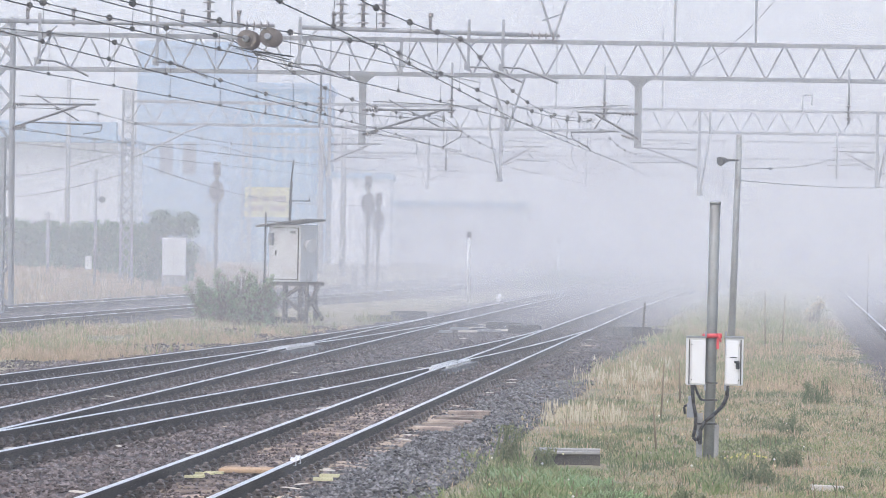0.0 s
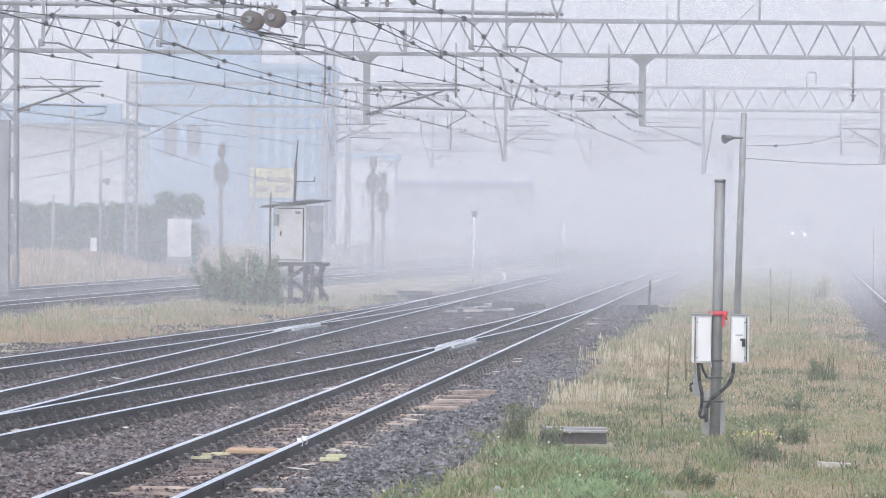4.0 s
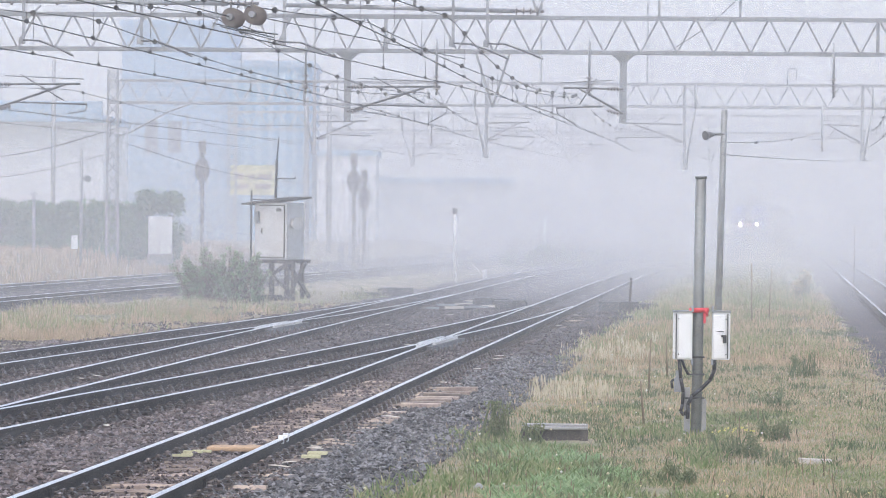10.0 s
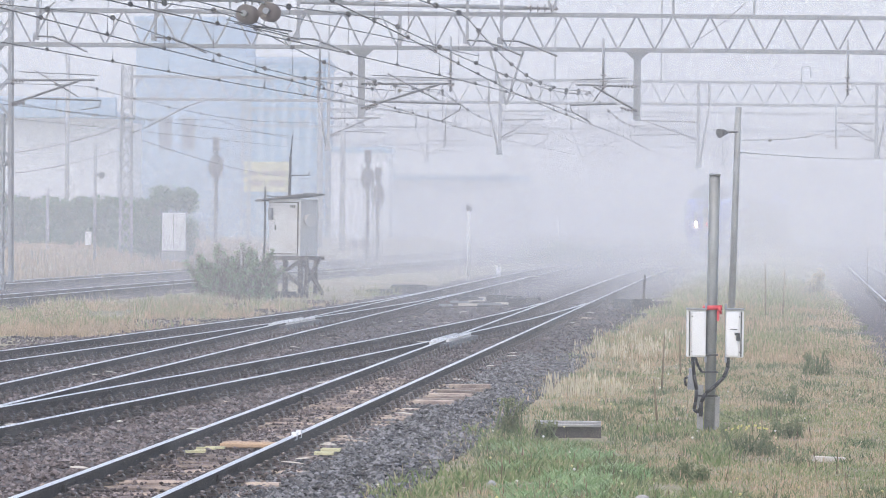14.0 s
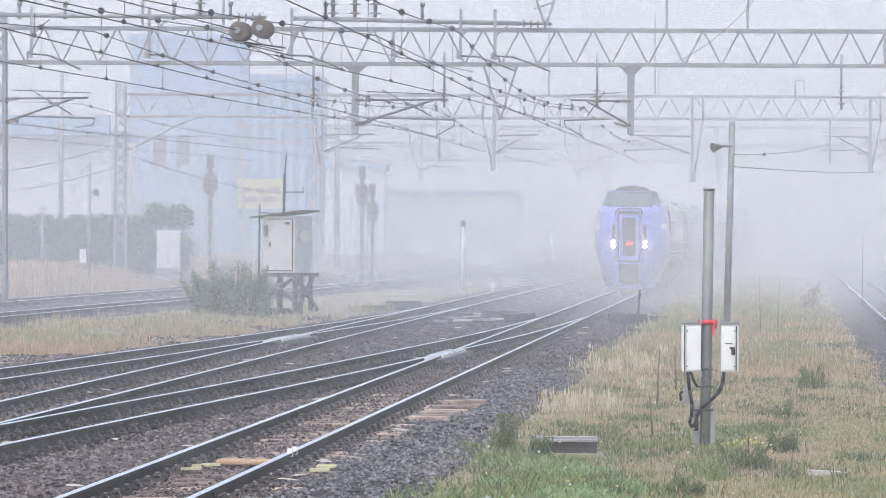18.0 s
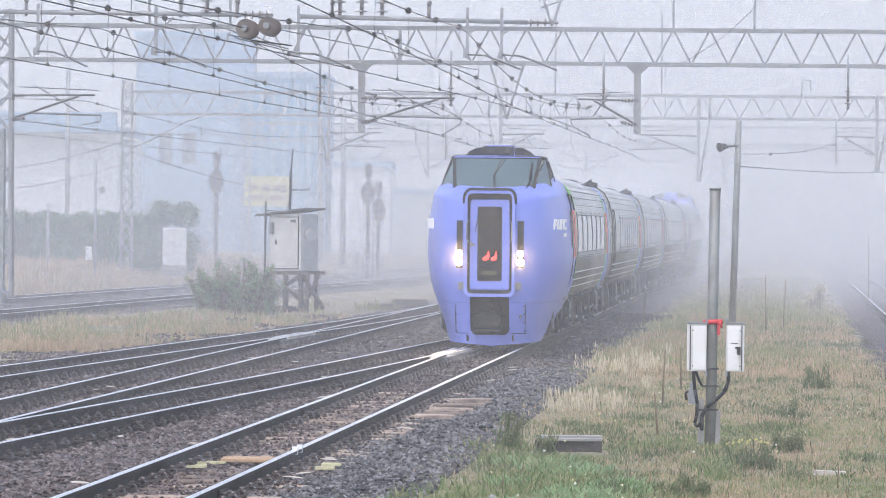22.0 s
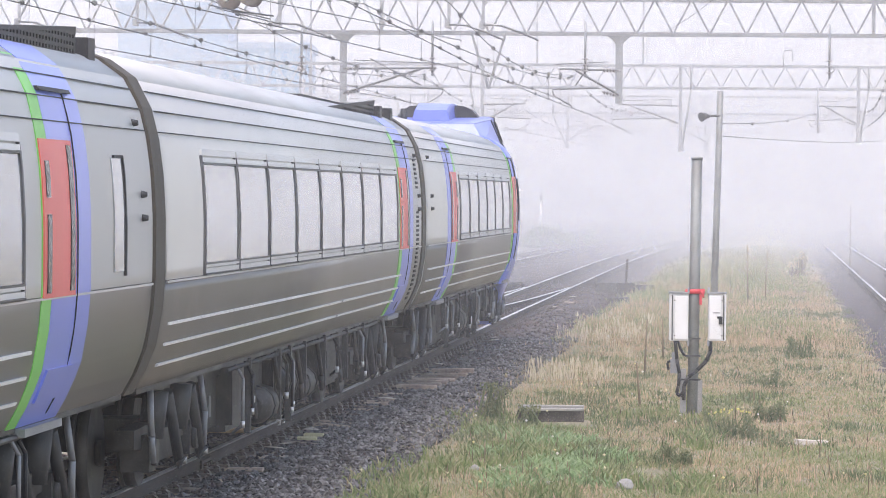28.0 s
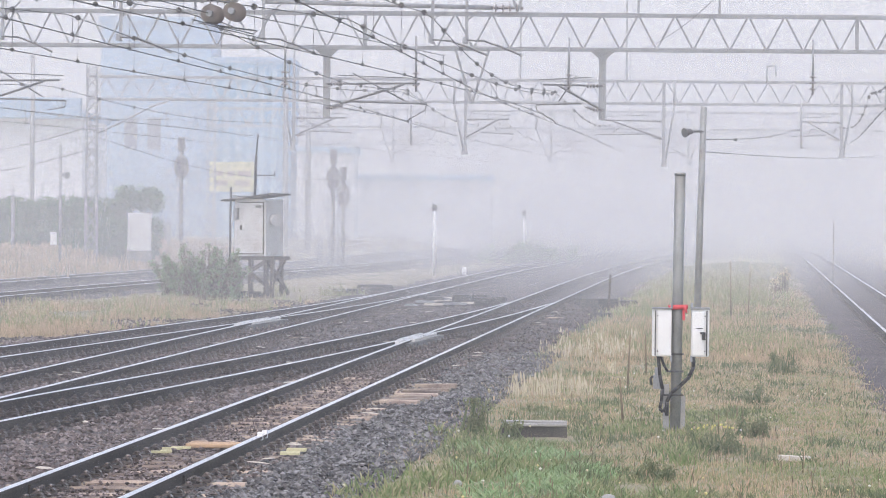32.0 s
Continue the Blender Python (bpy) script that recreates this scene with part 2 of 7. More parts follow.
# ---- the lines of the tracks ----
def ease(y, rows):
    """A smooth curve through rows of (y, x), straight beyond its ends."""
    if y <= rows[0][0]:
        a, b = rows[0], rows[1]
        return a[1] + (y - a[0]) * (b[1] - a[1]) / (b[0] - a[0])
    if y >= rows[-1][0]:
        a, b = rows[-2], rows[-1]
        return b[1] + (y - b[0]) * (b[1] - a[1]) / (b[0] - a[0])
    k = max(i for i in range(len(rows) - 1) if rows[i][0] <= y)
    slope = [(q[1] - p[1]) / (q[0] - p[0]) for p, q in zip(rows, rows[1:])]
    s0 = slope[k] if k == 0 else (slope[k - 1] + slope[k]) / 2
    s1 = slope[k] if k == len(slope) - 1 else (slope[k] + slope[k + 1]) / 2
    h = rows[k + 1][0] - rows[k][0]
    u = (y - rows[k][0]) / h
    return (rows[k][1] * (2 * u**3 - 3 * u**2 + 1) + s0 * h * (u**3 - 2 * u**2 + u) + rows[k + 1][1] * (3 * u**2 - 2 * u**3) + s1 * h * (u**3 - u**2))


def main_line(y):
    x = -3.04 + 0.0781 * (y - 34.2)
    if y > 135:
        x += 0.0328 * ((y - 135) ** 2 / 162 if y < 216 else 40.5 + y - 216)
    if y > 355:
        x -= 0.022 * (y - 355)
    return x


def fall(y):
    """Height of the rails: level, then a slight downgrade far off."""
    return -0.000055 * (y - 270) ** 2 if 270 < y < 700 else (-10.2 if y >= 700 else 0.0)


def second_line(y):
    return main_line(y) - 4.2


def crossover(y):
    return main_line(y) + min(0.0, max(-4.2, ease(y, [(25, -4.2), (32, -3.95), (43.6, -3.2), (49, -2.85), (55, -2.4), (61, -1.99), (66, -1.67), (72.5, -1.3), (88.9, -0.46), (100, -0.12), (108, 0)])))


def third_line(y):
    return second_line(y) + min(0.0, ease(y, [(30, -4.5), (62.5, -2.55), (70, -2.08), (75.5, -1.76), (81, -1.42), (87, -1.05), (94, -0.66), (103.4, -0.28), (116, -0.04), (124, 0)]))


def yard_line(y):
    return ease(y, [(60, -17.6), (107, -12.05), (122, -10.2), (150, -6.5), (162, -4.8), (190, -1), (300, 13)])


def far_yard_line(y):
    return ease(y, [(60, -22.5), (126, -14.3), (153, -10.9), (250, 1)])


def right_line(y):
    return 9.38 + 0.0783 * (y - 77.9) - (0.02 * (y - 230) if y > 230 else 0)


# ---- fog ----
def build_fog():
    rows = [(22, .03), (30, .03), (40, .04), (52, .035), (62, .04), (72, .05), (81, .06), (90, .07), (99, .075), (108, .08), (117, .09), (126, .1), (135, .115), (144, .125), (153, .135),
            (163, .15), (174, .16), (186, .18), (200, .21), (218, .25), (240, .25), (270, .25), (310, .25), (360, .25), (450, 1.6), (490, 2.2), (540, 3.0)]
    banks = []
    for y, depth in rows:
        w = 70 + y * 0.35
        me = sheet_mesh("mist_bank", [(-w, 0, -4), (w, 0, -4), (w, 0, 70), (-w, 0, 70)], [(0, 1, 2, 3)], MIST)
        ob = new("mist_bank", me)
        ob.location = (y * 0.05, y, 0)
        ob.color = (depth, 0.12, 0, 1)
        tagged(ob, "thin drifting veil of pale grey morning fog", "fog", kind="stuff")
        banks.append((ob, y))
    return banks


def low_fog():
    """Banks of ground fog that hang over the tracks and drift off along the line."""
    out = []
    for y, depth, far in ((104, .15, 222), (116, .17, 232), (128, .18, 244), (140, .2, 256), (152, .21, 268), (164, .21, 280), (176, .21, 295)):
        me = sheet_mesh("ground_fog", [(-130, 0, -4), (130, 0, -4), (130, 0, 40), (-130, 0, 40)], [(0, 1, 2, 3)], MIST)
        ob = new("ground_fog", me)
        ob.location = (y * 0.02, y, 0)
        ob.color = (depth, 0.32, 1, 1)
        tagged(ob, "low bank of pale fog lying over the tracks", "fog", kind="stuff")
        out.append((ob, y, far))
    return out


BANKS = build_fog()
LOW_BANKS = low_fog()


# ---- ground ----
def in_grass(x, y):
    """Where grass grows: the strip between the running lines and the strips at the yard."""
    wave = 0.25 * noise.noise(Vector((x * 0.3, y * 0.35, 9)))
    if main_line(y) + 2.05 + wave < x < right_line(y) - 1.6 + wave:
        return True
    return yard_line(y) + 1.6 < x < third_line(y) - 2.2 + wave


def rise(x, y):
    z = -0.21
    a, b = main_line(y) + 2.0, right_line(y) - 1.6
    if a < x < b and y > 88:
        z += 0.16 * min(1, (y - 88) / 25) * max(0, 1 - abs(x - a - 2.8) / 2.6)
    if a < x < b:
        z += 0.05 * min(1, (x - a) / 0.8, (b - x) / 0.8)
    left = yard_line(y) - 5.5
    if x < left:
        z += min(0.9, (left - x) * 0.2) * min(1, max(0, (y - 60) / 40))
    z += 0.03 * noise.noise(Vector((x * 0.9, y * 0.9, 0))) + 0.015 * noise.noise(Vector((x * 3, y * 3, 5)))
    return z + min(0, fall(y))


def build_ground():
    xs = [-600, -300, -150, -80] + [-60 + i for i in range(35)] + [-25 + 0.25 * i for i in range(200)] + [25 + 1.0 * i for i in range(30)] + [60, 80, 150, 300, 600]
    ys = [-300, -150, -80, -40, 0] + [20 + 0.8 * i for i in range(130)] + [124 + 3 * i for i in range(60)] + [310 + 15 * i for i in range(25)] + [700, 900, 1400, 2500]
    verts = [(x, y, rise(x, y)) for y in ys for x in xs]
    w = len(xs)
    faces = [(j * w + i, j * w + i + 1, (j + 1) * w + i + 1, (j + 1) * w + i) for j in range(len(ys) - 1) for i in range(w - 1)]
    me = sheet_mesh("ground", verts, faces, BALLAST, True)
    me.materials.append(EARTH)
    for p in me.polygons:
        c = p.center
        if in_grass(c.x, c.y) or c.x < yard_line(c.y) - 6 or c.x > right_line(c.y) + 3:
            p.material_index = 1
    tagged(new("ground", me), "brown ballast ground with strips of dry grass and soil", "ground", kind="structure")


build_ground()


# ---- tracks ----
RAIL_SECTION = [(-0.065, -0.16), (0.065, -0.16), (0.065, -0.146), (0.012, -0.125), (0.012, -0.045), (0.034, -0.035), (0.034, -0.006), (0.027, 0.0), (-0.027, 0.0), (-0.034, -0.006),
                (-0.034, -0.035), (-0.012, -0.045), (-0.012, -0.125), (-0.065, -0.146)]


def heading(line, y):
    d = Vector((line(y + 0.5) - line(y - 0.5), 1.0, 0)).normalized()
    return d, Vector((d.y, -d.x, 0))


def rail(line, off, ys, parent, lift=0.0):
    bm = bmesh.new()
    rings = []
    for y in ys:
        d, side = heading(line, y)
        rings.append([Vector((line(y), y, fall(y) + lift)) + side * (off + x) + Vector((0, 0, z)) for x, z in RAIL_SECTION])
    loft(bm, rings, smooth=False)
    me = mesh_of(bm, [RAIL_SIDE, RAIL_HEAD], "rail")
    for p in me.polygons:
        p.material_index = 1 if p.normal.z > 0.3 and p.center.z > fall(p.center.y) - 0.01 else 0
    return part("rail", me, None, parent)


def spread(a, b, step):
    n = max(1, round((b - a) / step))
    return [a + (b - a) * i / n for i in range(n + 1)]


def sleeper_mesh(seed):
    rnd = random.Random(seed)
    bm = bmesh.new()
    rings = []
    for i in range(7):
        x = -1.05 + 0.35 * i
        w, h = 0.112 + rnd.uniform(-0.028, 0.014), -0.16 + rnd.uniform(-0.04, 0.0)
        rings.append([(x, -w, -0.3), (x, -w, h - 0.02), (x, -w + 0.025, h), (x, w - 0.025, h + rnd.uniform(-0.008, 0.004)), (x, w, h - 0.02), (x, w, -0.3)])
    loft(bm, rings, smooth=False)
    return mesh_of(bm, SLEEPER, "sleeper")


def clip_mesh():
    bm = bmesh.new()
    box(bm, -0.055, 0.05, -0.07, 0.07, -0.16, -0.135)
    rod(bm, (-0.01, 0, -0.14), (-0.01, 0, -0.07), 0.017, 6)
    rod(bm, (-0.01, 0, -0.098), (-0.01, 0, -0.076), 0.03, 6)
    loft(bm, [[(x, -0.045, z), (x, 0.045, z), (x, 0.045, z + 0.016), (x, -0.045, z + 0.016)] for x, z in ((-0.05, -0.135), (-0.02, -0.108), (0.03, -0.112), (0.062, -0.132))], smooth=False)
    return mesh_of(bm, CLIP, "clip")


SLEEPERS = [sleeper_mesh(k) for k in range(5)]
CLIP_MESH = clip_mesh()
FROG_PLATE = material("scuffed crossing plate", (0.2, 0.195, 0.19), 0.6, 0.3, 0.3, 9, 0.1, (0.1, 0.1, 0.1), 0.6, 3)


def track(name, label, line, y0, y1, sleepers=None, clips=None, gauge=1.132, lift=0.0):
    root = thing(name, label, "railway track", kind="structure")
    for s in (-1, 1):
        rail(line, s * gauge / 2, spread(y0, y1, 5), root, lift)
    rnd = random.Random(name)
    if sleepers:
        for y in spread(*sleepers, 0.61):
            d, side = heading(line, y)
            turn = -math.degrees(math.atan2(d.x, d.y)) + rnd.uniform(-1.5, 1.5)
            part("sleeper", rnd.choice(SLEEPERS), None, root, m=pose(line(y) + rnd.uniform(-0.04, 0.04), y + rnd.uniform(-0.03, 0.03), fall(y) + rnd.uniform(-0.012, 0.006) - (0.045 if y > 60 or name != "track_1" else 0.0), 0, 0, turn))
    if clips:
        verts, faces = [], []
        for y in spread(*clips, 0.61):
            d, side = heading(line, y)
            turn = -math.degrees(math.atan2(d.x, d.y))
            for s in (-1, 1):
                for t in (-1, 1):
                    p = Vector((line(y), y, fall(y))) + side * (s * gauge / 2 + t * 0.105)
                    m = pose(p.x, p.y, p.z, 0, 0, turn + (180 if t > 0 else 0))
                    if name == "track_1" and y < 72:
                        part("rail_clip", CLIP_MESH, None, root, m=m)
                    else:
                        k = len(verts)
                        verts += [m @ v.co for v in CLIP_MESH.vertices]
                        faces += [[k + i for i in p2.vertices] for p2 in CLIP_MESH.polygons]
        if verts:
            tagged(part("rail_clips", sheet_mesh("rail_clips", verts, faces, CLIP), None, root), kind="stuff")
    return root


TRACK_1 = track("track_1", "polished steel rails on brown weathered sleepers in ballast", main_line, -140, 640, (30, 112), (30, 112))
TRACK_2 = track("track_2", "second running line of polished steel rails", second_line, -60, 640, (40, 112), (40, 112))
TRACK_3 = track("track_3", "crossover track between the running lines", crossover, 26, 103, (44, 84), (40, 92), lift=-0.002)
TRACK_4 = track("track_4", "branch track leaving the second line", third_line, 0, 118, (56, 100), (52, 104), lift=-0.002)
TRACK_5 = track("track_5", "dull yard track beside dry grass", yard_line, 60, 300, (98, 126))
TRACK_6 = track("track_6", "dull far yard track", far_yard_line, 60, 260)
TRACK_7 = track("track_7", "wet running line beyond the grass strip", right_line, 0, 500, None, (64, 130))


def joint_bars():
    """Fish-plated joints and crossing noses in the near rails."""
    for line, y, off in ((main_line, 34.6, -0.566), (main_line, 36.1, 0.566), (main_line, 51.5, -0.566), (crossover, 48.8, 0.566), (second_line, 66, 0.566)):
        d, side = heading(line, y)
        root = thing("rail_joint", "bolted steel fishplate joining two rail ends", "rail joint", pose(line(y), y, 0, 0, 0, -math.degrees(math.atan2(d.x, d.y))), group="rail joints")
        for s in (-1, 1):
            bm = bmesh.new()
            box(bm, off + s * 0.018, off + s * 0.04, -0.3, 0.3, -0.13, -0.04)
            plate = part("fishplate", bm, RAIL_SIDE, root)
            for k in (-0.2, -0.07, 0.07, 0.2):
                bm = bmesh.new()
                rod(bm, (off + s * 0.038, k, -0.085), (off + s * 0.075, k, -0.085), 0.018, 6)
                part("bolt", bm, CLIP, plate)
    for line, other, y in ((crossover, main_line, 74.0), (third_line, second_line, 84.0)):
        root = thing("crossing_frog", "bright worn steel crossing nose in the rails", "rail crossing", group="rail crossings")
        mid = lambda q: ((line(q) + 0.566) + (other(q) - 0.566)) / 2
        for name, mat, a, b, w0, w1, k, h in (("nose", RAIL_HEAD, y - 2.6, y + 1.0, 0.035, 0.05, 0, 0.004), ("wing_rail", RAIL_HEAD, y - 1.2, y + 2.6, 0.03, 0.03, -0.13, 0.003),
                                             ("wing_rail", RAIL_HEAD, y - 1.2, y + 2.6, 0.03, 0.03, 0.13, 0.003), ("base_plate", FROG_PLATE, y - 2.2, y + 3.2, 0.2, 0.24, 0, -0.045)):
            bm = bmesh.new()
            loft(bm, [[(mid(q) + k - w, q, -0.15), (mid(q) + k + w, q, -0.15), (mid(q) + k + w, q, h), (mid(q) + k - w, q, h)] for q, w in ((a, w0), ((a + b) / 2, (w0 + w1) / 2), (b, w1))], smooth=False)
            part(name, bm, mat, root)
        for i in range(7):
            q = y - 2.4 + 0.8 * i
            for k in (-0.3, 0.3):
                bm = bmesh.new()
                rod(bm, (mid(q) + k, q, -0.16), (mid(q) + k, q, -0.09), 0.03, 6)
                part("frog_bolt", bm, CLIP, root)


joint_bars()


def scatter(name, label, count, place, size, mat, seed, flat=0.7, lift=0.0):
    """Loose stones: small irregular octahedra."""
    rng = np.random.default_rng(seed)
    base = np.array([(1, 0, 0), (-1, 0, 0), (0, 1, 0), (0, -1, 0), (0, 0, 1), (0, 0, -1)], float)
    tri = np.array([(0, 2, 4), (2, 1, 4), (1, 3, 4), (3, 0, 4), (2, 0, 5), (1, 2, 5), (3, 1, 5), (0, 3, 5)])
    verts, faces = [], []
    for i in range(count):
        x, y = place(rng)
        s = rng.uniform(*size)
        v = base * rng.uniform(0.6, 1.2, (6, 1)) * s * np.array((1, 1, flat))
        a, b = rng.uniform(0, 6.28), rng.uniform(-0.6, 0.6)
        ca, sa, cb, sb = math.cos(a), math.sin(a), math.cos(b), math.sin(b)
        v = v @ np.array([[ca, -sa, 0], [sa, ca, 0], [0, 0, 1]]) @ np.array([[1, 0, 0], [0, cb, -sb], [0, sb, cb]])
        verts.append(v + (x, y, rise(x, y) + s * 0.35 + lift))
        faces.append(tri + 6 * i)
    me = sheet_mesh(name, np.concatenate(verts).tolist(), np.concatenate(faces).tolist(), mat)
    tagged(new(name, me), label, "ballast", kind="stuff")


# Palest tone put in for the sparkle on wet stones.
DARK_STONES = island_material("dark blue-grey ballast stone, pale glints painted", [(0.035, 0.034, 0.034), (0.08, 0.077, 0.076), (0.13, 0.125, 0.122), (0.27, 0.26, 0.255), (0.055, 0.052, 0.05), (0.16, 0.15, 0.145)], 0.5)
DARK_BROWN_STONES = island_material("dark brown ballast stone", [(0.05, 0.04, 0.038), (0.085, 0.07, 0.066), (0.125, 0.105, 0.1), (0.17, 0.15, 0.145)], 0.85)
BROWN_STONES = island_material("rust-brown ballast stone", [(0.06, 0.046, 0.042), (0.12, 0.095, 0.087), (0.18, 0.145, 0.136), (0.27, 0.23, 0.22), (0.085, 0.066, 0.06)], 0.85)


def along(lo, hi, y0, y1):
    def place(rng):
        y = y0 + (y1 - y0) * rng.uniform() ** 1.3
        return main_line(y) + rng.uniform(lo, hi), y
    return place


scatter("ballast_stones", "loose dark blue-grey ballast on the track shoulder", 17000, along(0.62, 2.35, 30, 72), (0.022, 0.05), DARK_STONES, 1)
scatter("ballast_stones", "loose rust-brown ballast between the tracks", 15000, along(-4.2, -0.62, 31, 72), (0.02, 0.046), BROWN_STONES, 2)
scatter("ballast_stones", "rust-brown ballast lying between the sleepers", 11000, along(-0.55, 0.55, 30, 66), (0.016, 0.036), BROWN_STONES, 3)
scatter("ballast_stones", "brown ballast spilt over the sleepers", 5500, along(-1.0, 1.0, 30, 80), (0.014, 0.034), BROWN_STONES, 5, lift=0.035)
scatter("ballast_stones", "brown ballast among the crossing tracks", 14000, along(-8.5, -3.4, 44, 86), (0.02, 0.045), BROWN_STONES, 6, lift=0.02)
scatter("ballast_stones", "coarse brown ballast further along the tracks", 12000, along(-9.5, 1.9, 62, 112), (0.025, 0.05), DARK_BROWN_STONES, 4)


# ---- grass and weeds ----
GRASS_GREEN = island_material("green grass", [(0.13, 0.19, 0.075), (0.20, 0.27, 0.11), (0.29, 0.33, 0.16), (0.42, 0.39, 0.22), (0.17, 0.23, 0.10)], 0.7, 0.35)
GRASS_DRY = island_material("dry straw grass", [(0.54, 0.40, 0.25), (0.68, 0.52, 0.36), (0.40, 0.31, 0.19), (0.62, 0.44, 0.30), (0.30, 0.28, 0.15), (0.66, 0.47, 0.35)], 0.8, 0.35)
WEED = island_material("grey-green weeds", [(0.10, 0.14, 0.07), (0.16, 0.20, 0.10), (0.22, 0.25, 0.14), (0.13, 0.165, 0.09)], 0.8, 0.3)
GRASS_MIX = island_material("mixed dry and green grass", [(0.42, 0.38, 0.22), (0.27, 0.32, 0.15), (0.52, 0.44, 0.28), (0.22, 0.28, 0.12), (0.36, 0.34, 0.18)], 0.8, 0.35)
PALE_WEED = island_material("fresh pale green leaves", [(0.22, 0.34, 0.15), (0.30, 0.42, 0.20), (0.38, 0.47, 0.27), (0.17, 0.28, 0.12)], 0.65, 0.35)
SEED_HEAD = island_material("brown seed stalks", [(0.14, 0.11, 0.075), (0.23, 0.18, 0.12), (0.36, 0.3, 0.2), (0.19, 0.155, 0.10)], 0.9, 0.1)
PLUME = island_material("pale straw plumes", [(0.66, 0.57, 0.40), (0.74, 0.66, 0.49), (0.58, 0.50, 0.34), (0.70, 0.58, 0.44)], 0.9, 0.4)


def blades(name, label, spots, mat, seed, height, width, lean=0.45, cluster=1, category="grass", loose=0.035, head=0.0):
    """Tufts of bent blades at the given (x, y) spots; each blade is one island. head: share of blades that end in a seed head."""
    rng = np.random.default_rng(seed)
    at = np.array([(x, y, rise(x, y) - 0.02) for x, y in spots])
    n = len(at) * cluster
    size = np.repeat(rng.uniform(0.45, 1.0, len(at)), cluster)
    h = (height[0] + (height[1] - height[0]) * rng.uniform(0, 1, n) * size)[:, None]
    out = rng.normal(0, loose, (n, 2))
    base = np.repeat(at, cluster, 0) + np.column_stack([out, np.zeros(n)])
    a = np.arctan2(out[:, 1], out[:, 0]) + rng.normal(0, 0.9, n)
    k = rng.uniform(0.05, lean, n)[:, None] * h
    b = rng.uniform(-0.9, 0.9, n)
    u = np.column_stack([np.cos(b), np.sin(b), np.zeros(n)]) * (width * rng.uniform(0.6, 1.3, n))[:, None]
    l = np.column_stack([np.cos(a), np.sin(a), np.zeros(n)]) * k
    up = np.array((0, 0, 1.0)) * h
    tip = base + l + up * 0.97
    rows = [base - u, base + u, base + u * 0.7 + l * 0.35 + up * 0.6, base - u * 0.7 + l * 0.35 + up * 0.6, tip]
    verts = np.stack(rows, 1).reshape(-1, 3)
    i = np.arange(n)[:, None] * 5
    faces = np.concatenate([i + (0, 1, 2), i + (0, 2, 3), i + (3, 2, 4)], 1).reshape(-1, 3)
    if head:
        pick = np.nonzero(rng.uniform(0, 1, n) < head)[0]
        t, w = tip[pick], u[pick] / width
        s = rng.uniform(0.025, 0.06, (len(pick), 1)) if width < 0.0045 else rng.uniform(0.05, 0.1, (len(pick), 1))
        d = (l[pick] * 0.25 / h[pick] + (0, 0, 1.0)) * s
        extra = np.stack([t - d * 0.5, t + w * s * 0.14, t + d, t - w * s * 0.14], 1).reshape(-1, 3)
        q = np.arange(len(pick))[:, None] * 4 + len(verts)
        faces = np.concatenate([faces, np.concatenate([q + (0, 1, 2), q + (0, 2, 3)], 1).reshape(-1, 3)])
        verts = np.concatenate([verts, extra])
    me = sheet_mesh(name, verts.tolist(), faces.tolist(), mat)
    tagged(new(name, me), label, category, kind="stuff")


def strip_spots(count, seed, y0, y1, test, bias=1.4):
    rng = np.random.default_rng(seed)
    out = []
    while len(out) < count:
        y = y0 + (y1 - y0) * rng.uniform() ** bias
        a = main_line(y) + 1.75
        x = a + (min(right_line(y) - 1.3, 0.135 * y + 1.5) - a) * rng.uniform()
        edge = min(1.0, max(0.0, (x - a - 0.35 * patch(x, y, 31, 0.9)) / 1.5)) * min(1.0, max(0.0, (right_line(y) - 1.3 - x) / 0.7))
        if abs(x - 1.02) < 0.5 and 43.2 < y < 44.5:
            continue
        if (x - 1.78) ** 2 / 0.12 + (y - 35.7) ** 2 / 0.9 < 1 and rng.uniform() < 0.93:
            continue
        if rng.uniform() < edge and test(x, y, rng):
            out.append((x, y))
    return out


def patch(x, y, k, s):
    return noise.noise(Vector((x * s, y * s * 0.5, k)))


def greenness(x, y, r):
    """Green towards the platform and the ballast, straw further off, in drifts."""
    return (47 - y) * 0.03 + 1.3 * patch(x, y, 3, 0.55) + 0.5 * patch(x, y, 13, 1.7) - 0.06 * (x - 1.5) + r.uniform(-0.6, 0.6)


blades("green_grass", "short fresh green grass on the track verge", strip_spots(7500, 11, 31, 64, lambda x, y, r: greenness(x, y, r) > 0.0), GRASS_GREEN, 12, (0.015, 0.085), 0.0042, 1.5, 12, loose=0.06)
blades("dry_grass", "soft straw-coloured dry grass with seed heads", strip_spots(7000, 13, 32, 84, lambda x, y, r: greenness(x, y, r) < 0.15), GRASS_DRY, 14, (0.015, 0.115), 0.0036, 1.5, 11, loose=0.07, head=0.08)
blades("mixed_grass", "thin mixed green and straw grass", strip_spots(6500, 41, 31, 84, lambda x, y, r: True), GRASS_MIX, 42, (0.015, 0.10), 0.004, 1.6, 10, loose=0.07)
blades("far_grass", "pale dry grass further along the strip", strip_spots(7000, 15, 70, 190, lambda x, y, r: patch(x, y, 2, 0.25) + r.uniform(-0.5, 0.4) > -0.2 and x < right_line(y) - 1.4 - 1.5 * min(1.0, (y - 62) / 25), bias=1.2), GRASS_MIX, 16, (0.03, 0.17), 0.009, 1.0, 9, loose=0.1, head=0.06)
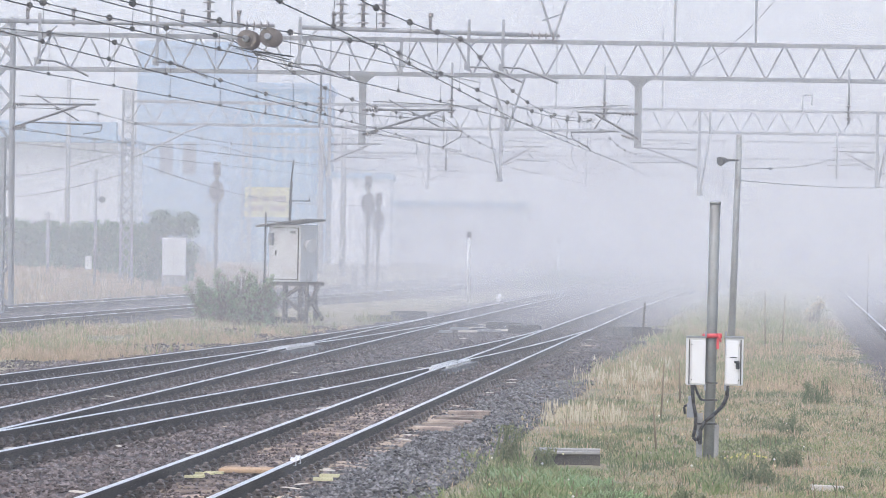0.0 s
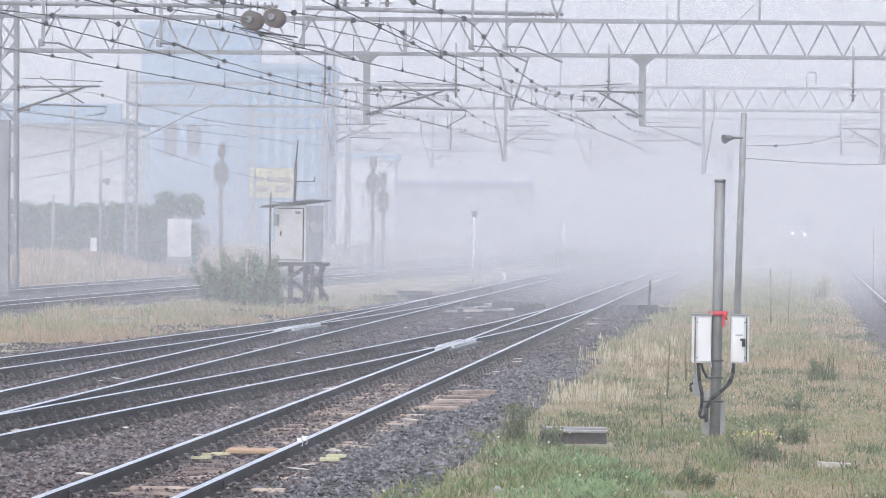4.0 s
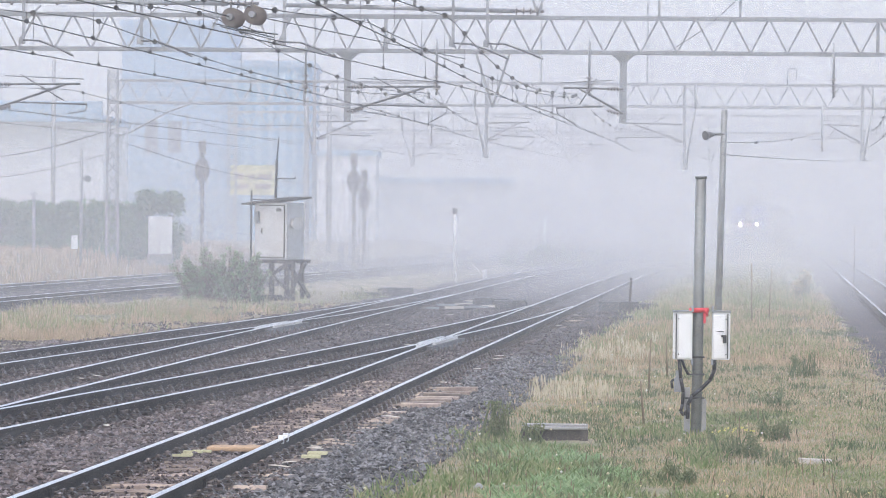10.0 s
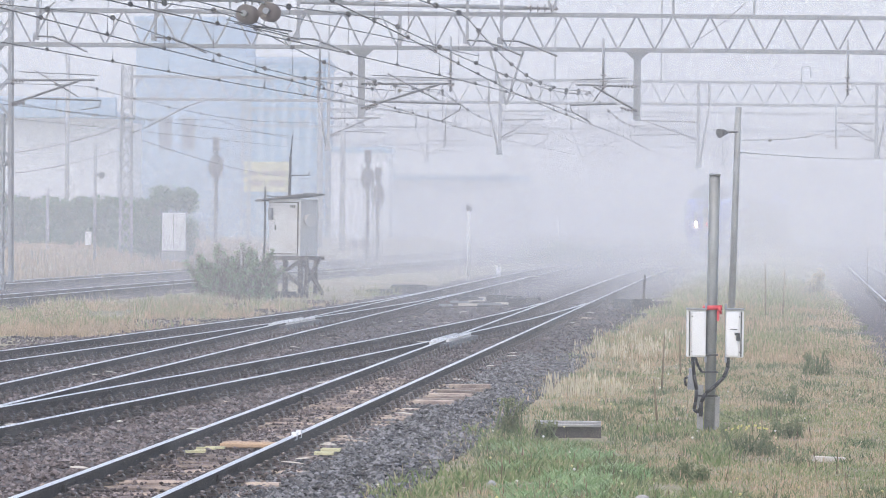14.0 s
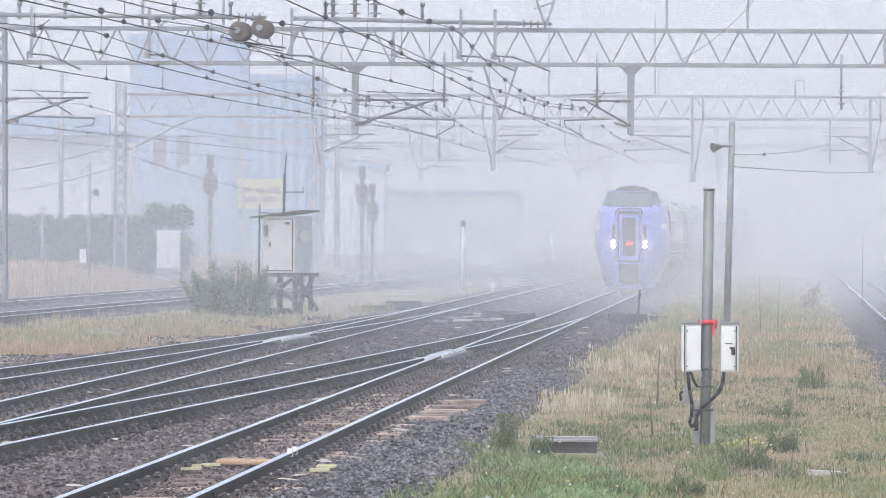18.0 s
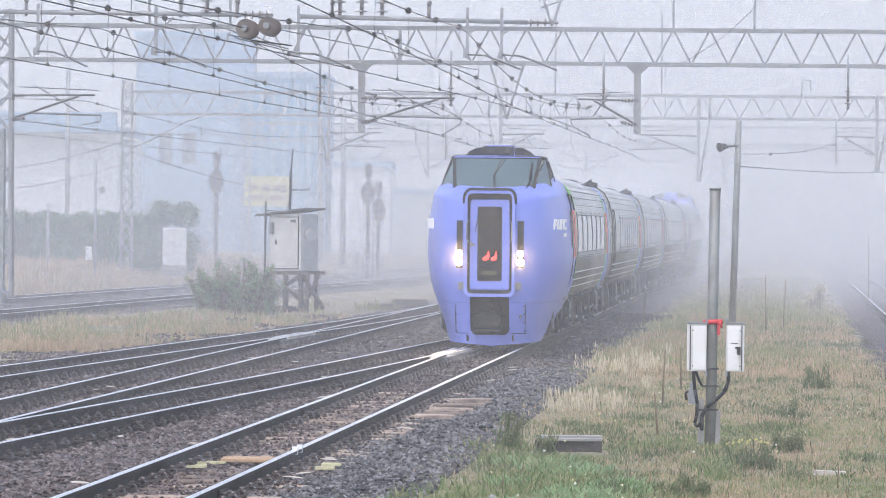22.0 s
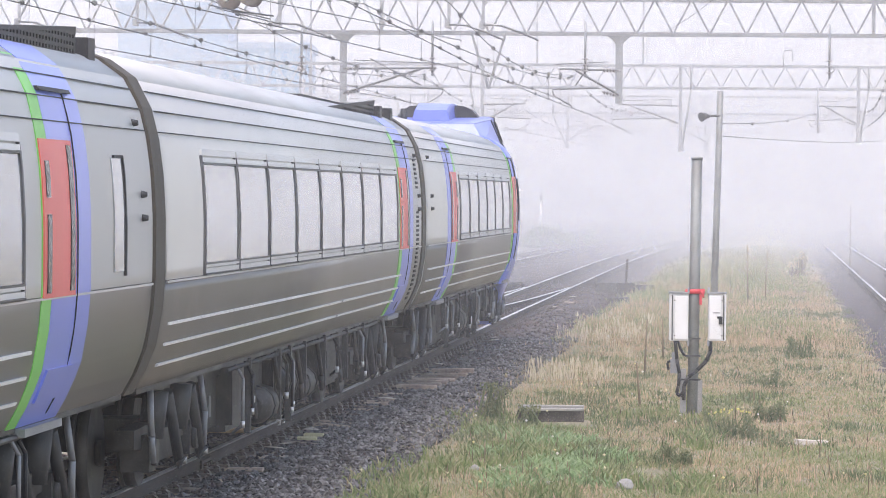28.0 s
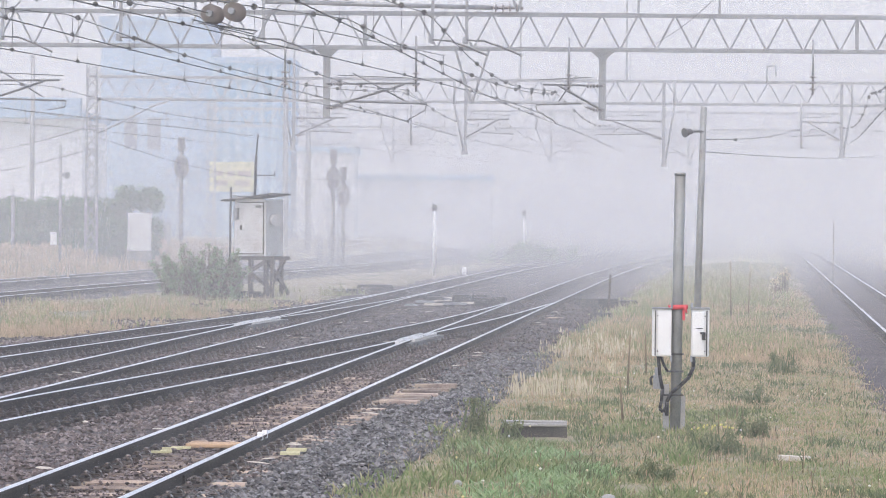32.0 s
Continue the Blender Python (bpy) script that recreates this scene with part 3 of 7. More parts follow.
blades("far_dry_grass", "straw tussocks further along the strip", strip_spots(2600, 43, 66, 130, lambda x, y, r: patch(x, y, 21, 0.3) + r.uniform(-0.3, 0.3) > 0.0 and x < right_line(y) - 1.8, bias=1.1), GRASS_DRY, 44, (0.04, 0.2), 0.007, 0.9, 9, loose=0.1, head=0.12)
blades("weeds", "grey-green weeds and thistles among the grass", strip_spots(1300, 17, 34, 150, lambda x, y, r: patch(x, y, 5, 0.35) > 0.05), WEED, 18, (0.03, 0.14), 0.009, 1.3, 10, "weeds", 0.06)
blades("dark_tufts", "dark green rank tufts in the straw", strip_spots(700, 45, 35, 100, lambda x, y, r: patch(x, y, 25, 0.9) > 0.1), WEED, 46, (0.04, 0.19), 0.005, 1.0, 20, "weeds", 0.09)
blades("seed_stalks", "dark upright seed stalks", strip_spots(480, 19, 33, 130, lambda x, y, r: True), SEED_HEAD, 20, (0.08, 0.34), 0.004, 0.3, 2, "weeds", head=0.9)
blades("seed_plumes", "pale fluffy grass plumes along the ballast edge", strip_spots(80, 27, 54, 78, lambda x, y, r: x < main_line(y) + 3.6 and patch(x, y, 33, 0.6) > 0.05), PLUME, 28, (0.08, 0.32), 0.005, 0.5, 6, loose=0.06, head=1.0)
blades("tall_weeds", "tall yellow-green weeds standing in the far strip", strip_spots(900, 61, 92, 190, lambda x, y, r: abs(x - (main_line(y) + 4.6)) < 2.4 and patch(x, y, 8, 0.2) + r.uniform(-0.3, 0.3) > -0.1, bias=1.0), GRASS_MIX, 62, (0.1, 0.45), 0.012, 0.6, 6, "weeds", 0.12)
blades("leafy_weeds", "fresh green low leafy weeds at the foot of the verge", strip_spots(650, 63, 32.5, 46, lambda x, y, r: x < main_line(y) + 5.2 and patch(x, y, 6, 0.9) > 0.15), GRASS_GREEN, 64, (0.05, 0.2), 0.011, 1.0, 9, "weeds", 0.05)


def front_patch(count, seed, x0, x1, y0, y1):
    rng = np.random.default_rng(seed)
    return [(x0 + (x1 - x0) * rng.uniform(), y0 + (y1 - y0) * rng.uniform()) for _ in range(count)]


blades("broad_weeds", "fresh pale green broad-leaved weeds before the cable trough", [p for p in front_patch(620, 65, 0.2, 1.6, 34.2, 42.4) if patch(*p, 11, 1.6) > 0.0], PALE_WEED, 66, (0.04, 0.16), 0.013, 1.6, 10, "weeds", 0.05)
blades("trough_grass", "long grass growing up round the cable trough", front_patch(120, 47, 0.45, 1.6, 42.4, 43.2), GRASS_GREEN, 48, (0.03, 0.13), 0.004, 0.9, 12, loose=0.04)
blades("post_grass", "long mixed grass round the foot of the post", front_patch(160, 49, 2.2, 3.1, 44.0, 45.6), GRASS_MIX, 50, (0.03, 0.14), 0.004, 1.0, 12, loose=0.05, head=0.1)


def flowers():
    """Small white and yellow flower heads dotted through the grass."""
    rng = np.random.default_rng(71)
    verts, faces = [], []
    for x, y in strip_spots(110, 72, 34, 80, lambda x, y, r: patch(x, y, 9, 0.5) > -0.1):
        k, z, s = len(verts), rise(x, y) + rng.uniform(0.06, 0.2), rng.uniform(0.008, 0.018)
        verts += [(x - s, y, z), (x, y - s, z), (x + s, y, z), (x, y + s, z), (x, y, z + s * 0.8), (x, y, z - s)]
        faces += [(k + a, k + b, k + c) for a, b, c in ((0, 1, 4), (1, 2, 4), (2, 3, 4), (3, 0, 4), (1, 0, 5), (2, 1, 5), (3, 2, 5), (0, 3, 5))]
    me = sheet_mesh("flowers", verts, faces, island_material("pale flower heads", [(0.75, 0.74, 0.68), (0.7, 0.6, 0.25), (0.8, 0.78, 0.72)], 0.8, 0.2))
    tagged(new("flowers", me), "tiny pale flower heads among the grass", "flowers", kind="stuff")


flowers()


def yard_spots(count, seed, y0, y1):
    rng = np.random.default_rng(seed)
    out = []
    while len(out) < count:
        y = rng.uniform(y0, y1)
        a, b = yard_line(y) + 1.5, third_line(y) - 2.0
        x = rng.uniform(max(a, -0.14 * y), b) if b > max(a, -0.14 * y) else None
        if x is not None and 1.6 * patch(x, y, 4, 0.5) + rng.uniform(-0.3, 0.3) > (y - 88) * 0.022 - 0.05:
            out.append((x, y))
    return out


blades("yard_grass", "pale dry grass beside the yard track", yard_spots(2600, 21, 78, 112), GRASS_DRY, 22, (0.05, 0.26), 0.009, 0.9, 8, loose=0.1, head=0.1)
blades("yard_weeds", "green weeds beside the yard track", yard_spots(420, 23, 82, 125), GRASS_MIX, 24, (0.1, 0.45), 0.012, 0.8, 9, "weeds", 0.1)


def bank_spots(count, seed):
    rng = np.random.default_rng(seed)
    return [(yard_line(y) - rng.uniform(5.2, 14), y) for y in rng.uniform(100, 190, count)]


blades("bank_grass", "faded reddish grass on the low bank behind the yard", bank_spots(2400, 25), GRASS_DRY, 26, (0.2, 0.5), 0.02, 0.4, 6, loose=0.15)


def leafy(name, label, category, clumps, mat, stem_mat, seed, leaf, base):
    """A bush or hedge: stems and many small leaves in uneven clumps of (x, y, z, radius, count)."""
    rng = np.random.default_rng(seed)
    root = thing(name, label, category, pose(*base))
    bm = bmesh.new()
    for x, y, z, r, c in clumps:
        for _ in range(4):
            rod(bm, (x * 0.6 + rng.normal(0, 0.1), y * 0.6, -0.1), (x + rng.normal(0, r * 0.4), y + rng.normal(0, r * 0.4), z + r * rng.uniform(0.1, 0.8)), 0.014, 4, 0.006)
    tagged(part("stems", bm, stem_mat, root), kind="stuff")
    verts, faces = [], []
    for x, y, z, r, c in clumps:
        for _ in range(c):
            d = rng.normal(0, 1, 3)
            d *= r * rng.uniform(0.3, 1.0) / np.linalg.norm(d)
            p = np.array((x, y, z)) + d * (1, 1, 1.15)
            u, v = rng.normal(0, 1, 3), rng.normal(0, 1, 3)
            u, v = u / np.linalg.norm(u) * leaf * rng.uniform(0.5, 1.2), v / np.linalg.norm(v) * leaf * 0.5
            k = len(verts)
            verts += [tuple(p - u), tuple(p + v), tuple(p + u), tuple(p - v)]
            faces.append((k, k + 1, k + 2, k + 3))
    tagged(part("leaves", sheet_mesh("leaves", verts, faces, mat), None, root), kind="stuff")
    return root


LEAF = island_material("grey-green leaves", [(0.14, 0.24, 0.11), (0.20, 0.31, 0.15), (0.26, 0.36, 0.19), (0.17, 0.27, 0.13), (0.42, 0.36, 0.3)], 0.6, 0.3)
HEDGE_LEAF = island_material("dark green hedge leaves", [(0.08, 0.17, 0.09), (0.10, 0.2, 0.10), (0.13, 0.23, 0.12), (0.09, 0.18, 0.09)], 0.7, 0.2)
HERB = island_material("dull olive herb leaves", [(0.16, 0.19, 0.10), (0.22, 0.25, 0.13), (0.27, 0.27, 0.16), (0.19, 0.21, 0.11)], 0.8, 0.3)
FLOWER_YELLOW = material("yellow flower heads", (0.62, 0.55, 0.18), 0.8, 0, 0.15, 30)
BARK = material("brown bark", (0.12, 0.09, 0.065), 0.9, 0, 0.3, 12, 0.4)
rb = random.Random(5)
leafy("bush", "tall weedy green bush beside the hut", "bush", [(u * 1.0 + lean * k * k, v, h * k + 0.05, 0.25 - 0.13 * k, 30) for u, v, h, lean in [(rb.uniform(-1, 1), rb.uniform(-0.5, 0.5), (1.5 - 0.6 * rb.random()) * rb.uniform(0.55, 1.0), rb.uniform(-0.5, 0.5)) for _ in range(52)] for k in (0.1, 0.28, 0.45, 0.6, 0.74, 0.87, 1.0)], LEAF, BARK, 31, 0.05, (-6.85, 112.5, -0.2))
leafy("bush", "low dark bush in the fog beside the curve", "bush", [(rb.uniform(-2.2, 2.0), rb.uniform(-1, 1), rb.uniform(0.2, 0.7), rb.uniform(0.4, 0.7), 120) for _ in range(16)], LEAF, BARK, 32, 0.12, (4.4, 196, -0.3))
for x, y, w, h, c, label in ((2.86, 41.5, 0.26, 0.24, 14, "rounded dark herb with yellow flower heads in the straw"), (3.5, 44.6, 0.16, 0.2, 8, "small dark herb among dry grass"), (0.42, 45.2, 0.1, 0.42, 9, "upright dark green weed beside the ballast"),
                             (0.78, 42.6, 0.12, 0.26, 7, "ragged dark weed before the trough"), (5.3, 62, 0.22, 0.4, 9, "dark thistle standing in the straw"), (4.2, 52.5, 0.16, 0.3, 8, "dark thistle standing in the straw"), (2.0, 37.2, 0.18, 0.16, 8, "low leafy weed on the bare soil")):
    plant = leafy("herb", label, "weed", [(rb.uniform(-w, w), rb.uniform(-w, w), rb.uniform(0.15, 1.0) * h, 0.075, 60) for _ in range(c)], HERB, WEED, round(100 * x), 0.022, (x, y, rise(x, y)))
    if "yellow" in label:
        for _ in range(22):
            q, r_ = rb.uniform(0, 6.28), rb.uniform(0.05, w)
            bm = bmesh.new()
            bmesh.ops.create_icosphere(bm, subdivisions=1, radius=0.011)
            part("flower_head", bm, FLOWER_YELLOW, plant, m=pose(r_ * math.cos(q), r_ * math.sin(q), h + 0.08 - r_ * 0.3))
leafy("bush", "pale flowering shrub beside the running line", "bush", [(rb.uniform(-0.25, 0.25), rb.uniform(-0.2, 0.2), rb.uniform(0.3, 0.8), 0.16, 40) for _ in range(7)], PLUME, BARK, 77, 0.05, (10.4, 122, -0.2))
for k in range(3):
    leafy("hedge", "dense dark green hedge on the bank", "hedge", [(-1.5 + 0.38 * i + rb.uniform(-0.15, 0.15), rb.uniform(-0.5, 0.5), z, 0.5, 260) for i in range(9) for z in (0.35, 1.0, 1.72 + rb.uniform(-0.06, 0.1) + (0.5 if k == 2 and i > 4 else 0))],
          HEDGE_LEAF, BARK, 40 + k, 0.15, (-19.6 + 3.1 * k, 159.5 + 0.5 * k, 0.5))


# ---- overhead line gantries ----
def tube(bm, pts, r, n=6):
    for a, b in zip(pts, pts[1:]):
        rod(bm, a, b, r, n)
    return bm


def bar_mesh(length, rise_, size):
    bm = bmesh.new()
    beam(bm, (0, 0, 0), (length, 0, rise_), size, size)
    return mesh_of(bm, STEEL, "lacing_bar")


def lattice_leg(root, x, y, z0, z1, w=0.55, cross=False):
    """A square lattice mast: four angles and zigzag bracing."""
    for dx in (-w / 2, w / 2):
        for dy in (-w / 2, w / 2):
            bm = bmesh.new()
            beam(bm, (x + dx, y + dy, z0), (x + dx * 0.8, y + dy, z1), 0.06 if cross else 0.09, 0.06 if cross else 0.09)
            part("leg_angle", bm, STEEL, root)
    n = round((z1 - z0) / w)
    h = (z1 - z0) / n
    for i in range(n):
        s = 1 if i % 2 else -1
        for dy in (-w / 2, w / 2):
            bm = bmesh.new()
            beam(bm, (x - s * w / 2 * 0.9, y + dy, z0 + i * h), (x + s * w / 2 * 0.9, y + dy, z0 + (i + 1) * h), 0.03 if cross else 0.05, 0.03 if cross else 0.05)
            part("leg_brace", bm, STEEL, root)
            if cross:
                bm = bmesh.new()
                beam(bm, (x + s * w / 2 * 0.9, y + dy * 0.98, z0 + i * h), (x - s * w / 2 * 0.9, y + dy * 0.98, z0 + (i + 1) * h), 0.03, 0.03)
                part("leg_brace", bm, STEEL, root)


def gantry(y, z0, z1, x0, x1, pitch, label, stubs=(), phase=0.0):
    root = thing("gantry", label, "overhead gantry", group="overhead line gantries")
    for z in (z0, z1):
        for dy in (-0.25, 0.25):
            bm = bmesh.new()
            beam(bm, (x0, y + dy, z), (x1, y + dy, z), 0.1, 0.1)
            part("chord", bm, STEEL, root)
    n = round((x1 - x0) / pitch)
    up, down = bar_mesh(pitch * 0.44, z1 - z0 - 0.1, 0.055), bar_mesh(pitch * 0.44, -(z1 - z0 - 0.1), 0.055)
    for i in range(n):
        x = x0 + i * pitch + phase
        part("lacing_bar", up, None, root, m=pose(x, y - 0.25, z0 + 0.05))
        part("lacing_bar", down, None, root, m=pose(x + pitch * 0.5, y - 0.25, z1 - 0.05))
    for x in stubs:
        bm = bmesh.new()
        beam(bm, (x, y - 0.25, z1), (x, y - 0.25, z1 + 3.2), 0.07, 0.07)
        part("upright", bm, STEEL, root)
    lattice_leg(root, x0 + 0.1, y, 0.2, z1 + 0.45, 0.6 if y < 120 else 0.46, y > 120)
    lattice_leg(root, x1 + 0.1, y, -0.3, z1 + 0.3, 0.6)
    return root


def hung_post(root, x, y, ztop, zbot, w=0.2):
    """A drop post under a gantry, with its spread head plate."""
    bm = bmesh.new()
    loft(bm, [[(x - a, y - 0.1, z), (x + a, y - 0.1, z), (x + a, y + 0.1, z), (x - a, y + 0.1, z)] for z, a in ((ztop, 0.34), (ztop - 0.22, w / 2))], smooth=False)
    part("head_plate", bm, STEEL, root)
    bm = bmesh.new()
    loft(bm, [[(x - w / 2, y - 0.1, z), (x + w / 2, y - 0.1, z), (x + w / 2, y + 0.1, z), (x - w / 2, y + 0.1, z)] for z in (ztop - 0.22, zbot)], smooth=False)
    part("drop_post", bm, STEEL, root)


INSULATOR = material("brown-grey porcelain insulator", (0.13, 0.11, 0.105), 0.25, 0, 0.15, 5, spec=0.6)


def insulator(bm, p, axis, count, r=0.12, pitch=0.13):
    """A string of porcelain discs along axis."""
    p, axis = Vector(p), Vector(axis).normalized()
    rod(bm, p, p + axis * pitch * (count + 0.4), r * 0.28, 8)
    for k in range(count):
        a = p + axis * pitch * (k + 0.35)
        rod(bm, a, a + axis * 0.05, r, 14, r * 0.55)
    return bm


def cantilever(root, x0, x1, y, contact=4.9):
    """Registration arms from a post at x0 to the wires over x1."""
    s = 1 if x1 > x0 else -1
    reach = x1 + s * 0.35
    pieces = [("top_tube", [(x0, y, 5.95), (reach, y, 5.98)], 0.032), ("diagonal_tube", [(x0, y, 5.25), (x1 - s * 0.1, y, 5.95)], 0.036),
              ("cross_tube", [(x0 + s * 0.75, y - 0.05, 6.25), (x1 - s * 0.1, y - 0.05, 5.5)], 0.022), ("stay_tube", [(x0 + s * 0.3, y + 0.1, 6.2), (reach + s * 0.1, y + 0.1, 6.12)], 0.016),
              ("register_tube", [(x0 + s * 0.6, y, 5.45), (reach + s * 0.2, y, 5.4)], 0.026),
              ("steady_arm", [(x1 + s * 0.55, y, 5.38), (x1 + s * 0.5, y, 5.22), (x1, y, contact + 0.03)], 0.018)]
    for name, pts, r in pieces:
        bm = bmesh.new()
        tube(bm, pts, r)
        part(name, bm, DARK_STEEL, root)
    for z in (5.95, 5.25):
        bm = bmesh.new()
        insulator(bm, (x0 + s * 0.1, y, z), (s, 0, 0 if z > 5.5 else 0.25), 4, 0.075, 0.09)
        part("insulator", bm, INSULATOR, root)


GANTRY_1 = gantry(113, 6.99, 7.97, -13.7, 22, 1.0415, "grey steel lattice gantry carrying the overhead line", (-9.4, -7.1, 5.5, 7.8), -0.04)
GANTRY_2 = gantry(156, 6.64, 7.52, -13.95, 27, 1.0, "second grey lattice gantry fading in the fog", (2.98, 7.15, -5.9), 0.2)
GANTRY_3 = gantry(203, 6.62, 7.5, -12, 32, 1.0, "third lattice gantry almost lost in the fog", (1.2, 9.5))
GANTRY_4 = gantry(250, 6.5, 7.4, -8, 40, 1.0, "last lattice gantry, a trace in the fog", ())


def v_drop(root, x, y, ztop, zlow, w, s=1):
    """A drop frame: an upright and a cranked strut that meet at the foot."""
    bm = bmesh.new()
    beam(bm, (x, y - 0.3, ztop), (x, y - 0.3, zlow), 0.13, 0.13)
    part("drop_post", bm, STEEL, root)
    bm = bmesh.new()
    tube(bm, [(x - s * w, y - 0.3, ztop), (x - s * w, y - 0.3, ztop - 0.95), (x - s * 0.06, y - 0.3, zlow + 0.05)], 0.05, 6)
    part("cranked_strut", bm, STEEL, root)
    bm = bmesh.new()
    box(bm, x - 0.1 - (0.06 if s > 0 else 0), x + 0.1 + (0.06 if s < 0 else 0), y - 0.4, y - 0.2, zlow - 0.05, zlow + 0.1)
    part("foot_plate", bm, STEEL, root)


for x, a in ((-3.35, -1.05), (4.5, 3.15)):
    hung_post(GANTRY_1, x, 113, 6.94, 5.0)
    cantilever(GANTRY_1, x, a, 112.8)
cantilever(GANTRY_1, -13.4, -11.3, 112.8, 5.1)
for x in (-2.26, 11.71):
    bm = bmesh.new()
    beam(bm, (x, 112.72, 7.03), (x, 112.72, 7.93), 0.1, 0.1)
    part("chord_post", bm, STEEL, GANTRY_1)
for x, a, low, w, s in ((0.84, 2.2, 4.62, 0.45, 1), (8.62, 6.5, 4.2, 0.42, -1), (-5.9, -4.2, 4.7, 0.4, 1), (15.6, 14.2, 4.6, 0.4, -1)):
    v_drop(GANTRY_2, x, 156, 7.52, low, w, s)
    cantilever(GANTRY_2, x, a, 155.7)
for x, a, w, s in ((5.47, 6.9, 0.75, 1), (12.5, 10.9, 0.6, -1), (-2.6, -1.0, 0.6, 1)):
    v_drop(GANTRY_3, x, 203, 7.5, 4.85, w, s)
    cantilever(GANTRY_3, x, a, 202.7)
for x, a in ((8.6, 9.9), (15.6, 14.2)):
    v_drop(GANTRY_4, x, 250, 7.4, 4.7, 0.6, 1)
bm = bmesh.new()
tube(bm, [(12.65, 155.7, 7.5), (12.65, 155.7, 8.1), (12.72, 155.7, 8.17), (13.0, 155.7, 8.17), (13.01, 155.7, 7.75)], 0.035, 6)
part("swan_neck", bm, STEEL, GANTRY_2)
bm = bmesh.new()
tube(bm, [(-13.6, 155.7, 5.3), (-13.0, 155.7, 5.55), (-11.6, 155.7, 6.3), (-10.8, 155.7, 6.6)], 0.035, 8)
part("knee_brace", bm, STEEL, GANTRY_2)


def hanging_insulator(x, y, ztop, zend):
    """A rod under a gantry that carries a string of discs and a wire clamp."""
    root = thing("hanging_insulator", "brown porcelain insulator string hanging under the gantry", "insulator", group="hanging insulators")
    bm = bmesh.new()
    rod(bm, (x, y, ztop), (x, y, zend + 0.42), 0.035, 8)
    part("hanger", bm, STEEL, root)
    bm = bmesh.new()
    insulator(bm, (x, y, zend), (0, 0, 1), 3, 0.12, 0.17)
    part("discs", bm, INSULATOR, root)
    bm = bmesh.new()
    rod(bm, (x, y - 0.12, zend - 0.05), (x, y + 0.12, zend - 0.05), 0.04, 8)
    rod(bm, (x, y, zend - 0.1), (x, y, zend + 0.02), 0.02, 6)
    part("clamp", bm, DARK_STEEL, root)


for x in (-4.52, -0.81, 3.52, 10.44):
    hanging_insulator(x, 112.45, 7.3, 5.83)
hanging_insulator(-1.3, 155.5, 6.7, 5.0)
hanging_insulator(14.0, 155.5, 6.7, 5.0)


bm = bmesh.new()
box(bm, -13.95, -13.5, 112.6, 113.1, 0.0, 5.0)
part("leg_casing", bm, STEEL, GANTRY_1)


def bracket_v(root, x, y, z, h, s, lean=0.0):
    """Two struts that meet in a point."""
    for d in (-1, 1):
        bm = bmesh.new()
        beam(bm, (x, y, z), (x + d * s + lean, y, z + h), 0.07, 0.07)
        part("v_strut", bm, STEEL, root)


bracket_v(GANTRY_1, 0.78, 112.6, 5.4, 1.55, 0.48)
bracket_v(GANTRY_1, 2.05, 112.6, 8.02, 1.4, 0.45)
bm = bmesh.new()
beam(bm, (2.28, 112.6, 8.75), (1.72, 112.6, 8.55), 0.05, 0.05)
part("v_tie", bm, STEEL, GANTRY_1)


def feeder_pipe():
    """The feeder tube that runs along the first gantry on stub posts, with its insulators."""
    root = thing("feeder_pipe", "pale metal feeder tube on insulators along the gantry", "feeder pipe")
    y = 112.62
    for a, b, za, zb in ((-13.8, -6.75, 8.32, 8.29), (-5.1, 1.35, 8.26, 8.14)):
        bm = bmesh.new()
        rod(bm, (a, y, za), (b, y, zb), 0.065, 10)
        part("pipe", bm, STEEL, root)
    for p, axis, n in (((-6.75, y, 8.29), (1, 0, 0), 4), ((1.35, y, 8.14), (1, 0, 0), 4)):
        bm = bmesh.new()
        insulator(bm, p, axis, n, 0.16, 0.2)
        part("strain_insulator", bm, INSULATOR, root)
    for x in (-7.75, -3.98, -3.36, -2.78):
        bm = bmesh.new()
        insulator(bm, (x, y, 8.3), (0, 0, 1), 4, 0.2, 0.26)
        part("post_insulator", bm, INSULATOR, root)
    for x in (-12.55, -9.2, -5.15, -0.35, 0.62):
        bm = bmesh.new()
        beam(bm, (x, y - 0.02, 7.1 if x > -13 else 7.6), (x, y - 0.02, 8.55), 0.09, 0.09)
        beam(bm, (x, y, 7.75), (x + 0.5, y, 8.2), 0.05, 0.05)
        clamp = part("stub_post", bm, STEEL, root)
        bm = bmesh.new()
        box(bm, x - 0.12, x + 0.02, y - 0.2, y + 0.05, 7.12, 7.3)
        part("clamp", bm, STEEL, clamp)
        bm = bmesh.new()
        tube(bm, [(x + 0.02, y - 0.3, 7.2), (x + 0.5, y - 0.5, 7.17), (x + 1.0, y - 0.9, 6.98), (x + 1.55, y - 1.6, 6.72)], 0.03)
        part("jumper", bm, DARK_STEEL, root)
    for x in (-12.9, -11.6, -8.5, -6.9, -4.2, -1.45):
        bm = bmesh.new()
        rod(bm, (x, y, 8.2), (x, y, 8.62), 0.05, 8)
        rod(bm, (x, y, 8.6), (x + 0.02, y, 8.72), 0.07, 8)
        part("bushing", bm, INSULATOR, root)


feeder_pipe()

WIRE = material("dark copper wire", (0.05, 0.048, 0.046), 0.6, 0.4, 0.2, 4)


